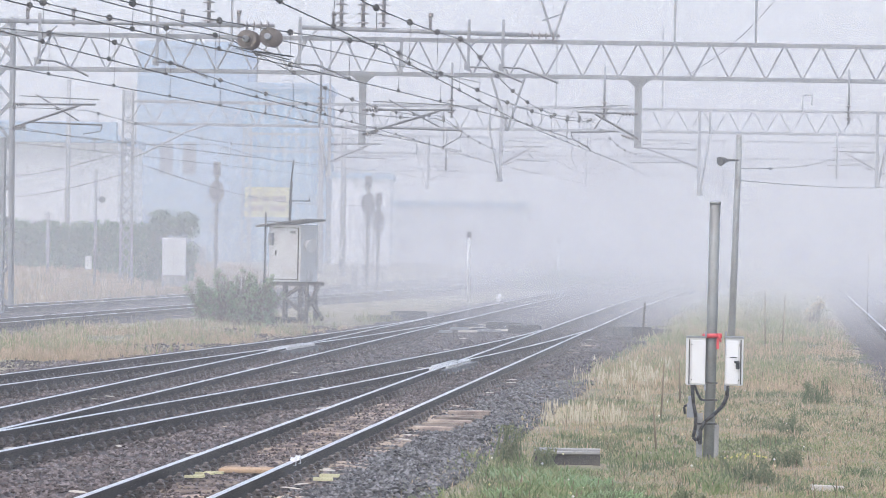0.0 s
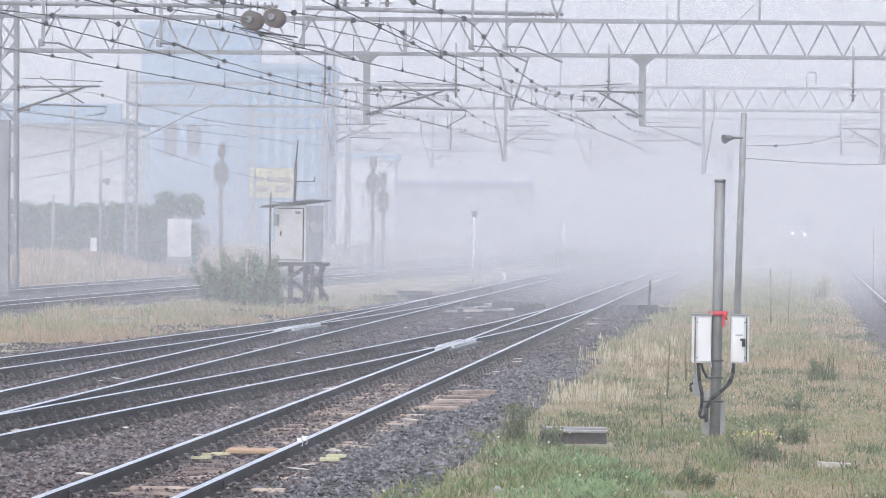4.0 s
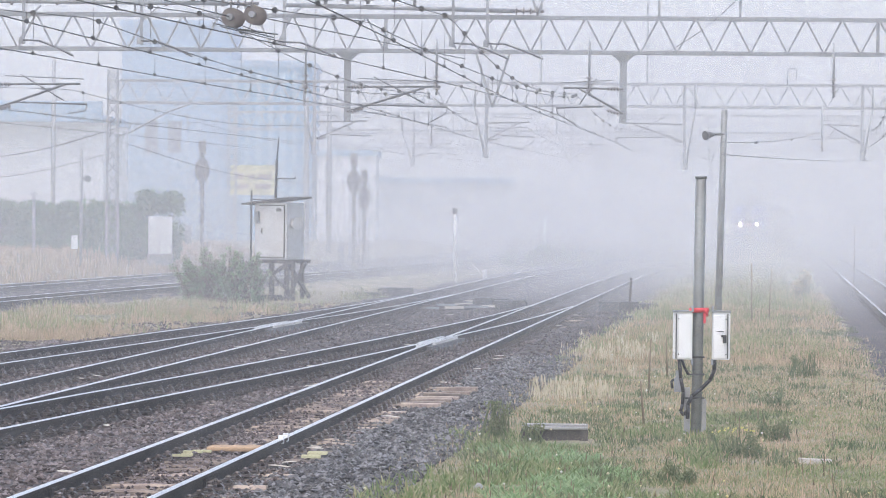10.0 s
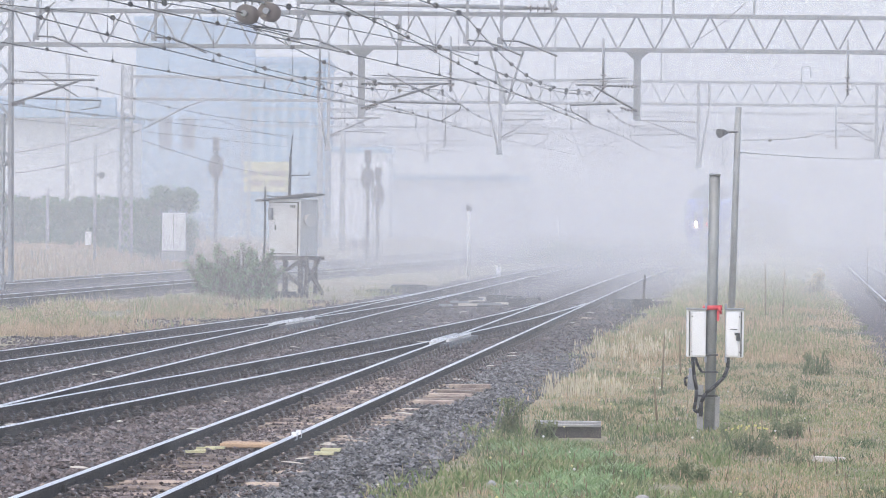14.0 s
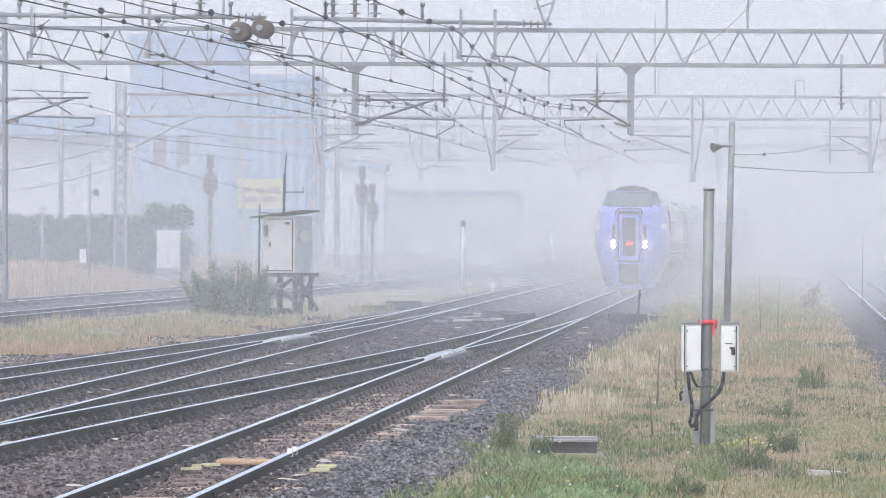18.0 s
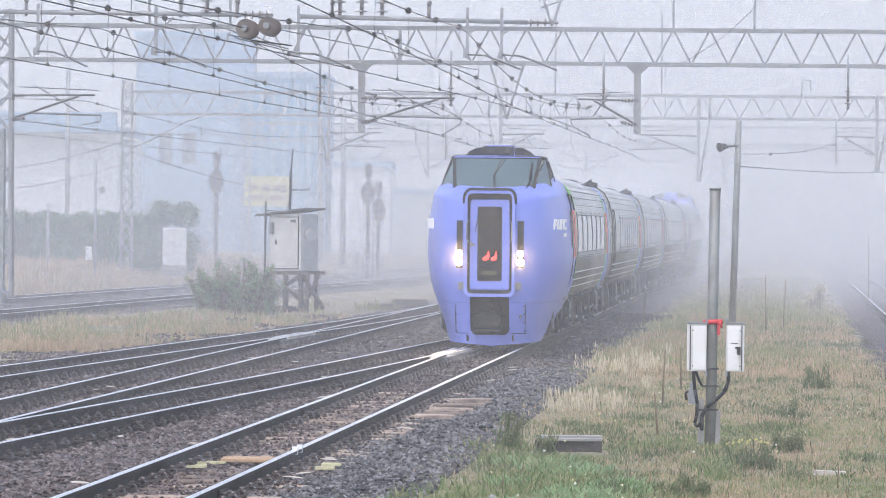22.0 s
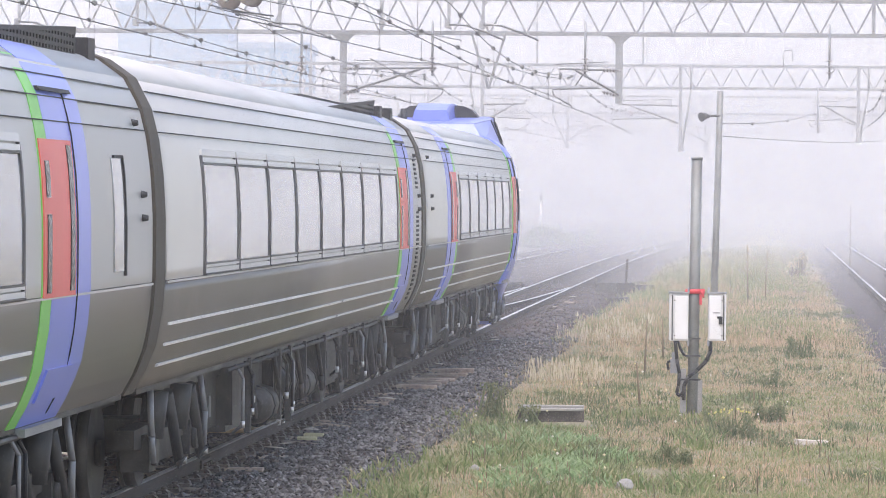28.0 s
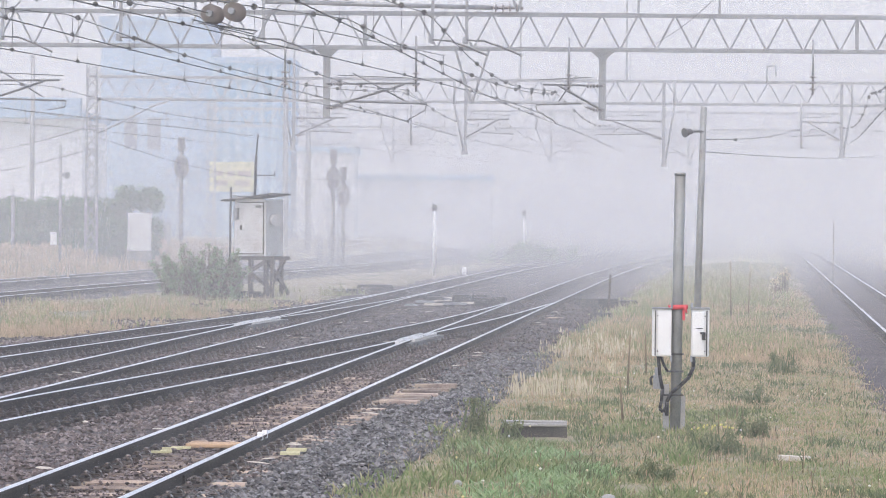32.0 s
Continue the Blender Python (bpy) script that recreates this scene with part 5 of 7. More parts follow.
def trackside():
    rnd = random.Random(3)
    for x, y, w, h, z in ((-2.95, 121, 0.75, 0.16, -0.2), (-2.1, 123, 1.1, 0.26, -0.2), (-1.3, 120, 0.6, 0.14, -0.2), (3.95, 106, 0.6, 0.26, -0.2), (4.95, 106.5, 0.55, 0.2, -0.2), (3.9, 97, 0.5, 0.1, -0.2)):
        box_thing("trough_lid", "dark concrete trough cover beside the track", "trough cover", pose(x, y, z, 0, 0, rnd.uniform(-6, 6)), (w, 0.7, h), DARK_CONCRETE, "trough covers")
    box_thing("trackside_case", "dark equipment case on low feet beside the track", "equipment case", pose(4.35, 104.2, -0.2), (0.5, 0.5, 0.3), DARK_STEEL)
    root = thing("point_machine", "dark point machine with pale rods between the tracks", "point machine", pose(0.3, 108, -0.2, 0, 0, -4))
    for x, y, w, d, h in ((0.2, 0.5, 0.5, 0.8, 0.28), (0.8, -0.5, 0.5, 0.9, 0.22), (-0.6, 1.4, 0.5, 0.6, 0.2), (0.5, 2.2, 0.6, 0.5, 0.18), (1.3, -1.2, 0.4, 0.8, 0.26), (-0.1, -1.6, 0.5, 0.7, 0.14), (-0.9, 3.4, 0.7, 0.6, 0.2), (0.3, 4.4, 0.8, 0.6, 0.18)):
        bm = bmesh.new()
        box(bm, x - w / 2, x + w / 2, y - d / 2, y + d / 2, 0, h)
        bmesh.ops.bevel(bm, geom=bm.edges[:], offset=0.04, segments=2, affect="EDGES")
        part("motor_case", bm, DARK_STEEL, root)
    for k in range(10):
        bm = bmesh.new()
        y = -4.2 + 0.95 * k
        a = -1.0 + 0.43 * (k % 4)
        box(bm, a, a + 0.35 + 0.15 * (k % 3), y, y + 0.16, 0.06, 0.12)
        part("stretcher_plate", bm, PALE_CHIP if k % 2 else STEEL, root, "pale metal plate" if k % 2 else "")
    root = thing("short_stake", "short dark wooden stake beside the track", "stake", pose(4.3, 103, -0.2))
    bm = bmesh.new()
    beam(bm, (0, 0, -0.1), (0.06, 0, 0.95), 0.06, 0.06)
    part("stake", bm, WOOD_AND_SHADE, root)
    for x, y, h in ((2.18, 47.5, 0.5), (2.62, 56, 0.75), (3.2, 62, 0.6), (6.7, 92, 1.4), (7.4, 96, 1.2), (12.6, 128, 2.3)):
        bm = bmesh.new()
        rod(bm, (0, 0, -0.1), (rnd.uniform(-0.05, 0.05), 0, h), 0.018, 6, 0.01)
        tagged(part("dry_stalk", bm, SEED_HEAD, m=pose(x, y, -0.12)), "tall bare brown stalk in the grass", "stalk", "bare stalks")
    for k, (x, y, s) in enumerate(((1.45, 34.2, 0.09), (0.8, 34.6, 0.05), (0.15, 36.5, 0.05), (1.2, 35.2, 0.06))):
        bm = bmesh.new()
        bmesh.ops.create_icosphere(bm, subdivisions=2, radius=s)
        for v in bm.verts:
            v.co *= 1 + 0.35 * noise.noise(v.co * 14 + Vector((k, 0, 0)))
            v.co.z *= 0.8
        tagged(part("stone", bm, CONCRETE, m=pose(x, y, rise(x, y) + s * 0.3)), "pale rough stone lying in the grass", "stone", "stones in the grass")
    bm = bmesh.new()
    box(bm, -0.17, 0.17, -0.05, 0.05, 0, 0.05)
    tagged(part("timber_offcut", bm, PALE_CHIP, m=pose(3.6, 40.4, -0.15, 3, 3, 8)), "pale timber offcut lying in the dry grass", "timber")


trackside()


def yard_things():
    root = thing("cabinet", "plain white trackside cabinet on the bank", "cabinet", pose(-12.1, 158, 0.42))
    bm = bmesh.new()
    box(bm, -0.46, 0.46, -0.25, 0.25, 0.25, 1.75)
    bmesh.ops.bevel(bm, geom=bm.edges[:], offset=0.03, segments=2, affect="EDGES")
    part("body", bm, WHITE_PAINT, root)
    bm = bmesh.new()
    box(bm, -0.5, 0.5, -0.3, 0.3, -0.2, 0.25)
    part("plinth", bm, CONCRETE, root)
    bm = bmesh.new()
    box(bm, -0.01, 0.01, -0.262, -0.25, 0.3, 1.7)
    part("door_seam", bm, STEEL, root)
    root = thing("speaker_pole", "thin grey pole with a horn loudspeaker and a small box", "pole", pose(-14.3, 148, 0.2))
    bm = bmesh.new()
    rod(bm, (0, 0, -0.3), (0, 0, 4.5), 0.055, 10)
    part("pole", bm, STEEL, root)
    bm = bmesh.new()
    rod(bm, (0.1, -0.1, 3.4), (0.28, -0.3, 3.36), 0.06, 10, 0.14)
    rod(bm, (0, 0, 3.4), (0.12, -0.12, 3.4), 0.03, 6)
    part("loudspeaker", bm, STEEL, root)
    bm = bmesh.new()
    box(bm, -0.35, -0.12, -0.12, 0.02, 0.75, 1.25)
    part("box", bm, WHITE_PAINT, root)
    for x, y, z0, z1, r in ((-19.3, 186, 0.4, 9.7, 0.12), (-16.5, 152, 0.3, 3.3, 0.07), (-8.7, 172, -0.1, 3.0, 0.05), (-7.0, 205, 0, 8.5, 0.16), (-8.1, 203, 0, 8.5, 0.16)):
        root = thing("utility_pole", "plain grey pole standing in the fog", "pole", pose(x, y, z0 - 0.2), group="utility poles")
        bm = bmesh.new()
        rod(bm, (0, 0, -0.4), (0, 0, z1 - z0), r, 10, r * 0.8)
        part("pole", bm, STEEL, root)
        bm = bmesh.new()
        rod(bm, (-0.15, 0, z1 - z0 - 0.1), (0.15, 0, z1 - z0 - 0.1), 0.04, 6)
        part("cross_pin", bm, STEEL, root)


yard_things()
BLUE_WALL = material("blue painted cladding", (0.13, 0.38, 0.60), 0.7, 0, 0.1, 0.5, 0, (0.11, 0.34, 0.55), 0.5, 0.2)
PALE_WALL = material("pale cladding", (0.88, 0.89, 0.91), 0.8, 0, 0.04, 0.5, 0, (0.82, 0.84, 0.88), 0.5, 0.2)
RIB_WALL = material("pale blue rib cladding", (0.33, 0.55, 0.70), 0.8, 0, 0.06, 0.5)
DULL_WALL = material("pale blue-grey facade", (0.30, 0.48, 0.66), 0.85, 0, 0.08, 0.6, 0, (0.27, 0.45, 0.62), 0.5, 0.2)
SIGN_YELLOW = material("yellow sign board", (0.85, 0.78, 0.30), 0.6, 0, 0.05, 2)
FAR_GLASS = material("dark far window", (0.12, 0.16, 0.21), 0.15, 0, 0.1, 2)


def building(name, label, x, y, w, d, h, mat, columns, rows, stripe=None, base=0.3):
    root = thing(name, label, "building", pose(x, y, base - 0.6), group="buildings beyond the yard")
    bm = bmesh.new()
    box(bm, -w / 2, w / 2, 0, d, 0, h)
    part("wall", bm, mat, root)
    bm = bmesh.new()
    box(bm, -w / 2 - 0.15, w / 2 + 0.15, -0.15, d + 0.15, h, h + 0.35)
    part("roof", bm, DULL_WALL, root)
    for i in range(columns):
        for j in range(rows):
            cw, ch = w / columns, (h - 1.2) / rows
            bm = bmesh.new()
            box(bm, -w / 2 + cw * (i + 0.25), -w / 2 + cw * (i + 0.75), -0.06, 0.0, 0.9 + ch * (j + 0.2), 0.9 + ch * (j + 0.75))
            part("window", bm, FAR_GLASS, root)
    for k in range(stripe or 0):
        bm = bmesh.new()
        cx = -w / 2 + w * (k + 0.5) / stripe
        box(bm, cx - w / stripe * 0.22, cx + w / stripe * 0.22, -0.12, 0.0, 0.4, h - 0.3)
        part("pilaster", bm, RIB_WALL, root)
    return root


building("silo_building", "tall blue clad building with pale upright ribs", -11.5, 235, 4.9, 12, 11.3, BLUE_WALL, 0, 0, 7)
OFFICE = building("office_block", "pale blue-grey block with two tall dark windows beside the blue building", -17.3, 238, 6.6, 10, 13.8, DULL_WALL, 0, 0)
for x, z in ((-1.5, 6.2), (-0.1, 6.2)):
    bm = bmesh.new()
    box(bm, x - 0.4, x + 0.4, -0.06, 0.0, z, z + 1.9)
    part("window", bm, FAR_GLASS, OFFICE, "tall dark window")
WAREHOUSE = building("warehouse", "long white warehouse beyond the hedge", -21.9, 192, 8.8, 14, 6.95, PALE_WALL, 0, 0, 0)
building("warehouse", "low pale shed behind the signals", -1.4, 252, 9, 14, 4.6, PALE_WALL, 0, 0, 0)
building("storehouse", "pale blue storehouse in the fog", -6.9, 232, 3.4, 10, 6.0, PALE_WALL, 0, 0, 0)


bm = bmesh.new()
box(bm, -4.0, 4.4, -1.2, -0.2, 6.98, 7.95)
part("roof_canopy", bm, DULL_WALL, WAREHOUSE, "long blue-grey canopy")


def yellow_sign():
    root = thing("sign_board", "yellow sign board with unreadable markings on posts", "sign", pose(-10.9, 205, 0.2))
    bm = bmesh.new()
    box(bm, -1.2, 1.2, -0.06, 0.06, 3.05, 4.6)
    part("board", bm, SIGN_YELLOW, root)
    for x in (-1.0, 1.0):
        bm = bmesh.new()
        beam(bm, (x, 0.1, -0.5), (x, 0.1, 4.5), 0.12, 0.12)
        part("post", bm, STEEL, root)
    for k, (x, z, w) in enumerate(((-0.75, 4.0, 0.5), (-0.1, 4.0, 0.35), (0.6, 4.0, 0.7), (-0.6, 3.5, 0.7), (0.5, 3.5, 0.8))):
        bm = bmesh.new()
        box(bm, x - w / 2, x + w / 2, -0.075, -0.06, z - 0.14, z + 0.14)
        part("marking", bm, TAN_WOOD, root)


yellow_sign()


# ---- the train ----
HALF = [(1.19, 0.95), (1.285, 1.12), (1.355, 1.3), (1.398, 1.55), (1.415, 1.78), (1.415, 2.2), (1.398, 2.5), (1.365, 2.75), (1.31, 2.97), (1.2, 3.17), (1.02, 3.3), (0.72, 3.41), (0.36, 3.47)]
SECTION = HALF + [(0.0, 3.49)] + [(-x, z) for x, z in HALF[::-1]]


def side_x(z):
    """How far the body side stands out at height z."""
    for (x0, z0), (x1, z1) in zip(HALF, HALF[1:]):
        if z0 <= z <= z1:
            return x0 + (x1 - x0) * (z - z0) / (z1 - z0)
    return HALF[0][0] if z < HALF[0][1] else HALF[-1][0]


def skin(bm, y0, y1, z0, z1, proud, s, step=0.12, thick=0.03):
    """A panel that follows the curve of the body side from z0 to z1."""
    n = max(1, round((z1 - z0) / step))
    zs = [z0 + (z1 - z0) * i / n for i in range(n + 1)]
    rings = []
    for y in (y0, y1):
        rings.append([(s * (side_x(z) + proud), y, z) for z in zs] + [(s * (side_x(z) + proud - thick), y, z) for z in zs[::-1]])
    loft(bm, rings, smooth=False)
    return bm


def wrap(bm, y0, y1, proud, z0=0.95, thick=0.03):
    """A band round sides and roof."""
    pts = [(x, z) for x, z in SECTION if z >= z0]
    rings = []
    for y in (y0, y1):
        rings.append([(x * (1 + proud / 1.4), y, z + (proud if z > 3 else 0)) for x, z in pts] + [(x * (1 - thick / 1.4), y, z - (thick if z > 3 else 0)) for x, z in pts[::-1]])
    loft(bm, rings, smooth=False)
    return bm


WHITE_LINE = material("white stripe paint", (0.9, 0.9, 0.89), 0.4, 0, 0.03, 3)
FRAME_GREY = material("brushed window frame", (0.66, 0.66, 0.66), 0.4, 0.4, 0.08, 8)
PILLAR_GREY = material("grey window pillar", (0.11, 0.11, 0.115), 0.5, 0.2, 0.1, 8)
BELLOWS = material("brown-grey rubber bellows", (0.10, 0.088, 0.072), 0.8, 0, 0.15, 6, 0.1)
DISPLAY_RED = lamp_material("red lit display", (1.0, 0.06, 0.05), 1.6)
COUPLER = material("greasy cast steel", (0.025, 0.024, 0.023), 0.6, 0.3, 0.3, 9, 0.2)
DISPLAY_DIM = material("unlit yellow display segments", (0.07, 0.068, 0.03), 0.4, 0, 0.1, 9)
MARK_WHITE = material("white logo paint", (0.85, 0.85, 0.86), 0.4, 0, 0.02, 3)


def bogie(root, y):
    """A two-axle bogie with wheels, frame, axle boxes, dampers and brake gear."""
    bm = bmesh.new()
    for s in (-1, 1):
        loft(bm, [[(s * 0.86, yy, z), (s * 1.0, yy, z), (s * 1.0, yy, z + h), (s * 0.86, yy, z + h)] for yy, z, h in ((y - 1.55, 0.46, 0.14), (y - 0.7, 0.42, 0.2), (y - 0.35, 0.3, 0.24), (y + 0.35, 0.3, 0.24), (y + 0.7, 0.42, 0.2), (y + 1.55, 0.46, 0.14))], smooth=False)
    box(bm, -0.9, 0.9, y - 0.2, y + 0.2, 0.35, 0.62)
    frame_ = part("bogie_frame", bm, UNDER, root)
    for k in (-1.05, 1.05):
        for s in (-1, 1):
            bm = bmesh.new()
            rod(bm, (s * 0.5, y + k, 0.405), (s * 0.535, y + k, 0.405), 0.43, 24)
            rod(bm, (s * 0.535, y + k, 0.405), (s * 0.63, y + k, 0.405), 0.405, 24)
            rod(bm, (s * 0.63, y + k, 0.405), (s * 0.68, y + k, 0.405), 0.1, 12)
            part("wheel", bm, UNDER, frame_)
            bm = bmesh.new()
            box(bm, s * 0.84, s * 1.06, y + k - 0.16, y + k + 0.16, 0.27, 0.55)
            rod(bm, (s * 1.04, y + k, 0.41), (s * 1.1, y + k, 0.41), 0.1, 12)
            part("axle_box", bm, UNDER, frame_)
            bm = bmesh.new()
            rod(bm, (s * 0.98, y + k * 0.6, 0.5), (s * 1.02, y + k * 0.6, 0.86), 0.1, 12)
            part("spring", bm, DARK_STEEL, frame_)
    for s in (-1, 1):
        for k, d in ((-0.45, 0.5), (0.75, 0.45)):
            bm = bmesh.new()
            rod(bm, (s * 1.1, y + k + d, 0.28), (s * 1.08, y + k, 0.84), 0.045, 8)
            rod(bm, (s * 1.1, y + k + d, 0.28), (s * 1.13, y + k + d, 0.26), 0.06, 8)
            part("damper", bm, DARK_STEEL, frame_)
            bm = bmesh.new()
            rod(bm, (s * 1.105, y + k + d * 0.98, 0.29), (s * 1.1, y + k + d * 0.72, 0.44), 0.022, 8)
            rod(bm, (s * 1.1, y + k + d, 0.28), (s * 1.16, y + k + d, 0.28), 0.03, 8)
            part("damper_rod", bm, BRIGHT_STEEL, frame_)
        bm = bmesh.new()
        tube(bm, [(s * 1.08, y + 1.3, 0.9), (s * 1.12, y + 1.32, 0.6), (s * 1.1, y + 1.4, 0.32)], 0.025, 6)
        tube(bm, [(s * 1.08, y - 1.3, 0.9), (s * 1.1, y - 1.35, 0.55), (s * 1.1, y - 1.25, 0.35)], 0.025, 6)
        part("brake_pipe", bm, STEEL, frame_)


def underfloor(root, y0, y1, seed):
    rnd = random.Random(seed)
    bm = bmesh.new()
    box(bm, -0.95, 0.95, y0 - 3.2, y1 + 3.2, 0.8, 0.96)
    part("floor_frame", bm, UNDER, root)
    y = y0
    while y < y1 - 0.5:
        d = min(rnd.choice((0.5, 0.8, 1.2, 1.7, 2.1)), y1 - y)
        for s in (-1, 1):
            low = rnd.choice((0.24, 0.3, 0.42, 0.55, 0.66))
            bm = bmesh.new()
            a, b = (0.25, rnd.uniform(0.9, 1.2)) if s > 0 else (-rnd.uniform(0.9, 1.2), -0.25)
            box(bm, a, b, y + 0.04, y + d - 0.06, low, 0.9)
            bmesh.ops.bevel(bm, geom=[e for e in bm.edges if abs(e.verts[0].co.y - e.verts[1].co.y) > 0.1], offset=0.06, segments=2, affect="EDGES")
            case = part("equipment_box", bm, UNDER, root)
            bm = bmesh.new()
            x = s * (b + 0.012 if s > 0 else 0.012 - a)
            box(bm, min(x, x - s * 0.03), max(x, x - s * 0.03), y + d * 0.3, y + d * 0.3 + 0.12, low + 0.16, low + 0.34)
            part("latch_plate", bm, STEEL if rnd.random() < 0.35 else DARK_STEEL, case)
            bm = bmesh.new()
            box(bm, s * 1.2 - 0.03, s * 1.2 + 0.03, y + d - 0.06, y + d, low, 0.95)
            part("bracket", bm, DARK_STEEL, root)
        y += d
    for s in (-1, 1):
        for k in range(9):
            yy = rnd.uniform(y0 - 0.2, y1 + 1.2)
            low = rnd.uniform(0.3, 0.6)
            bm = bmesh.new()
            tube(bm, [(s * 1.16, yy, 0.96), (s * 1.25, yy, 0.8), (s * 1.24, yy + 0.05, low), (s * 1.14, yy + 0.16, low - 0.08)], 0.014, 6)
            hose = part("hose", bm, BLACK if k % 3 else STEEL, root)
            bm = bmesh.new()
            rod(bm, (s * 1.24, yy + 0.05, low - 0.03), (s * 1.24, yy + 0.05, low + 0.03), 0.02, 8)
            part("fitting", bm, BRIGHT_STEEL, hose, "bright metal hose fitting")
        for k in range(3):
            yy = rnd.uniform(y0, y1 - 1.4)
            bm = bmesh.new()
            r, z = rnd.uniform(0.13, 0.2), rnd.uniform(0.42, 0.6)
            loft(bm, [[(s * 1.05 + q * math.cos(i * 0.5236), yy + d, z + q * math.sin(i * 0.5236)) for i in range(12)] for d, q in ((0, r * 0.5), (0.06, r * 0.9), (0.12, r), (0.9, r), (0.96, r * 0.9), (1.02, r * 0.5))])
            tank = part("air_reservoir", bm, UNDER, root)
            for d in (0.22, 0.78):
                bm = bmesh.new()
                rod(bm, (s * 1.05, yy + d, z), (s * 1.05, yy + d + 0.04, z), r + 0.012, 12)
                part("tank_strap", bm, DARK_STEEL, tank)
        bm = bmesh.new()
        tube(bm, [(s * 1.2, y0 - 0.6, 0.9), (s * 1.2, y1 + 1.6, 0.9)], 0.02, 6)
        part("conduit", bm, DARK_STEEL, root)
        for k in range(6):
            yy = y0 + (y1 - y0) * (k + 0.5) / 6
            bm = bmesh.new()
            tube(bm, [(s * 1.19, yy, 0.93), (s * 1.21, yy + 0.28, 0.55), (s * 1.21, yy + 0.32, 0.4)], 0.025, 6)
            part("strut", bm, UNDER, root)


PANE, FRAME_MESHES = {}, {}


def side_windows(root, y0, y1, count, s):
    step = (y1 - y0) / count
    key = (round(step, 3), s)
    if key not in PANE:
        bm = bmesh.new()
        skin(bm, 0.065, step - 0.065, 1.84, 2.60, 0.012, s, 0.13, 0.02)
        glass = mesh_of(bm, PALE_GLASS, "window_glass")
        bm = bmesh.new()
        for a, b, z0, z1 in ((0.05, step - 0.05, 1.765, 1.8), (0.05, step - 0.05, 1.81, 1.835), (0.05, step - 0.05, 2.61, 2.645), (0.05, step - 0.05, 2.66, 2.71)):
            skin(bm, a, b, z0, z1, 0.022, s, 0.05)
        frame_mesh = mesh_of(bm, FRAME_GREY, "window_frame")
        bm = bmesh.new()
        for a, b in ((0.02, 0.065), (step - 0.065, step - 0.02)):
            skin(bm, a, b, 1.765, 2.66, 0.02, s, 0.15)
        skin(bm, 0.04, step - 0.04, 1.83, 1.845, 0.026, s, 0.05)
        skin(bm, 0.04, step - 0.04, 2.592, 2.607, 0.026, s, 0.05)
        skin(bm, 0.04, step - 0.04, 1.752, 1.764, 0.03, s, 0.05)
        PANE[key] = glass, frame_mesh, mesh_of(bm, PILLAR_GREY, "window_seal")
    for i in range(count):
        at = pose(0, y0 + i * step, 0)
        w = part("window", PANE[key][1], None, root, m=at)
        part("glass", PANE[key][0], None, w)
        part("seal", PANE[key][2], None, w)


def door_set(root, y, s, flip, lead=False):
    """Blue door band with a red panel and a lime edge. flip: which way the lime edge faces along the car."""
    k = -1 if flip else 1
    order = lambda a, b: (min(y + k * a, y + k * b), max(y + k * a, y + k * b))
    if not lead:
        for name, mat, a, b, z0, z1, proud in (("lime_edge", GREEN, -0.32, 0.0, 0.95, 3.2, 0.006), ("door_band", BLUE, 0.0, 1.35, 0.95, 3.3, 0.008)):
            bm = bmesh.new()
            skin(bm, *order(a, b), z0, z1, proud, s)
            part(name, bm, mat, root)
    else:
        bm = bmesh.new()
        skin(bm, *order(-0.22, 0.0), 0.95, 3.2, 0.008, s)
        part("lime_edge", bm, GREEN, root)
    bm = bmesh.new()
    skin(bm, *(order(0.02, 0.95) if lead else order(-0.3, 0.78)), 1.74, 2.69, 0.014, s)
    part("red_panel", bm, RED, root)
    for a, b, z0, z1 in ((0.58, 0.72, 1.77, 2.66), (-0.2, -0.07, 1.77, 2.24), (-0.2, -0.07, 2.34, 2.56))[:1 if lead else 3]:
        bm = bmesh.new()
        skin(bm, *order(a, b), z0, z1, 0.02, s)
        part("door_window", bm, DARK_GLASS, root)
    for a in (0.06, 1.1) if lead else (0.84,):
        bm = bmesh.new()
        skin(bm, *order(a, a + 0.01), 1.0, 2.98, 0.016, s)
        part("door_seam", bm, SEAL, root)
    bm = bmesh.new()
    skin(bm, *order(0.02, 1.1), 2.985, 3.01, 0.03, s, 0.05, 0.05)
    part("rain_gutter", bm, SEAL, root)
    bm = bmesh.new()
    skin(bm, *order(0.1, 1.0), 1.1, 1.3, 0.025, s)
    step_ = part("door_step_plate", bm, BLUE, root)
    bm = bmesh.new()
    box(bm, min(s * 1.1, s * 1.26), max(s * 1.1, s * 1.26), *order(0.0, 1.25), 0.9, 0.95)
    part("step_edge", bm, STEEL, step_)


def vents(root, y, s):
    for z0, z1 in ((2.45, 2.85), (1.1, 2.2)):
        n = round((z1 - z0) / 0.055)
        for i in range(n):
            bm = bmesh.new()
            skin(bm, y, y + 0.24, z0 + i * 0.055, z0 + i * 0.055 + 0.03, 0.012, s, 0.05, 0.03)
            part("vent_slat", bm, SEAL, root)


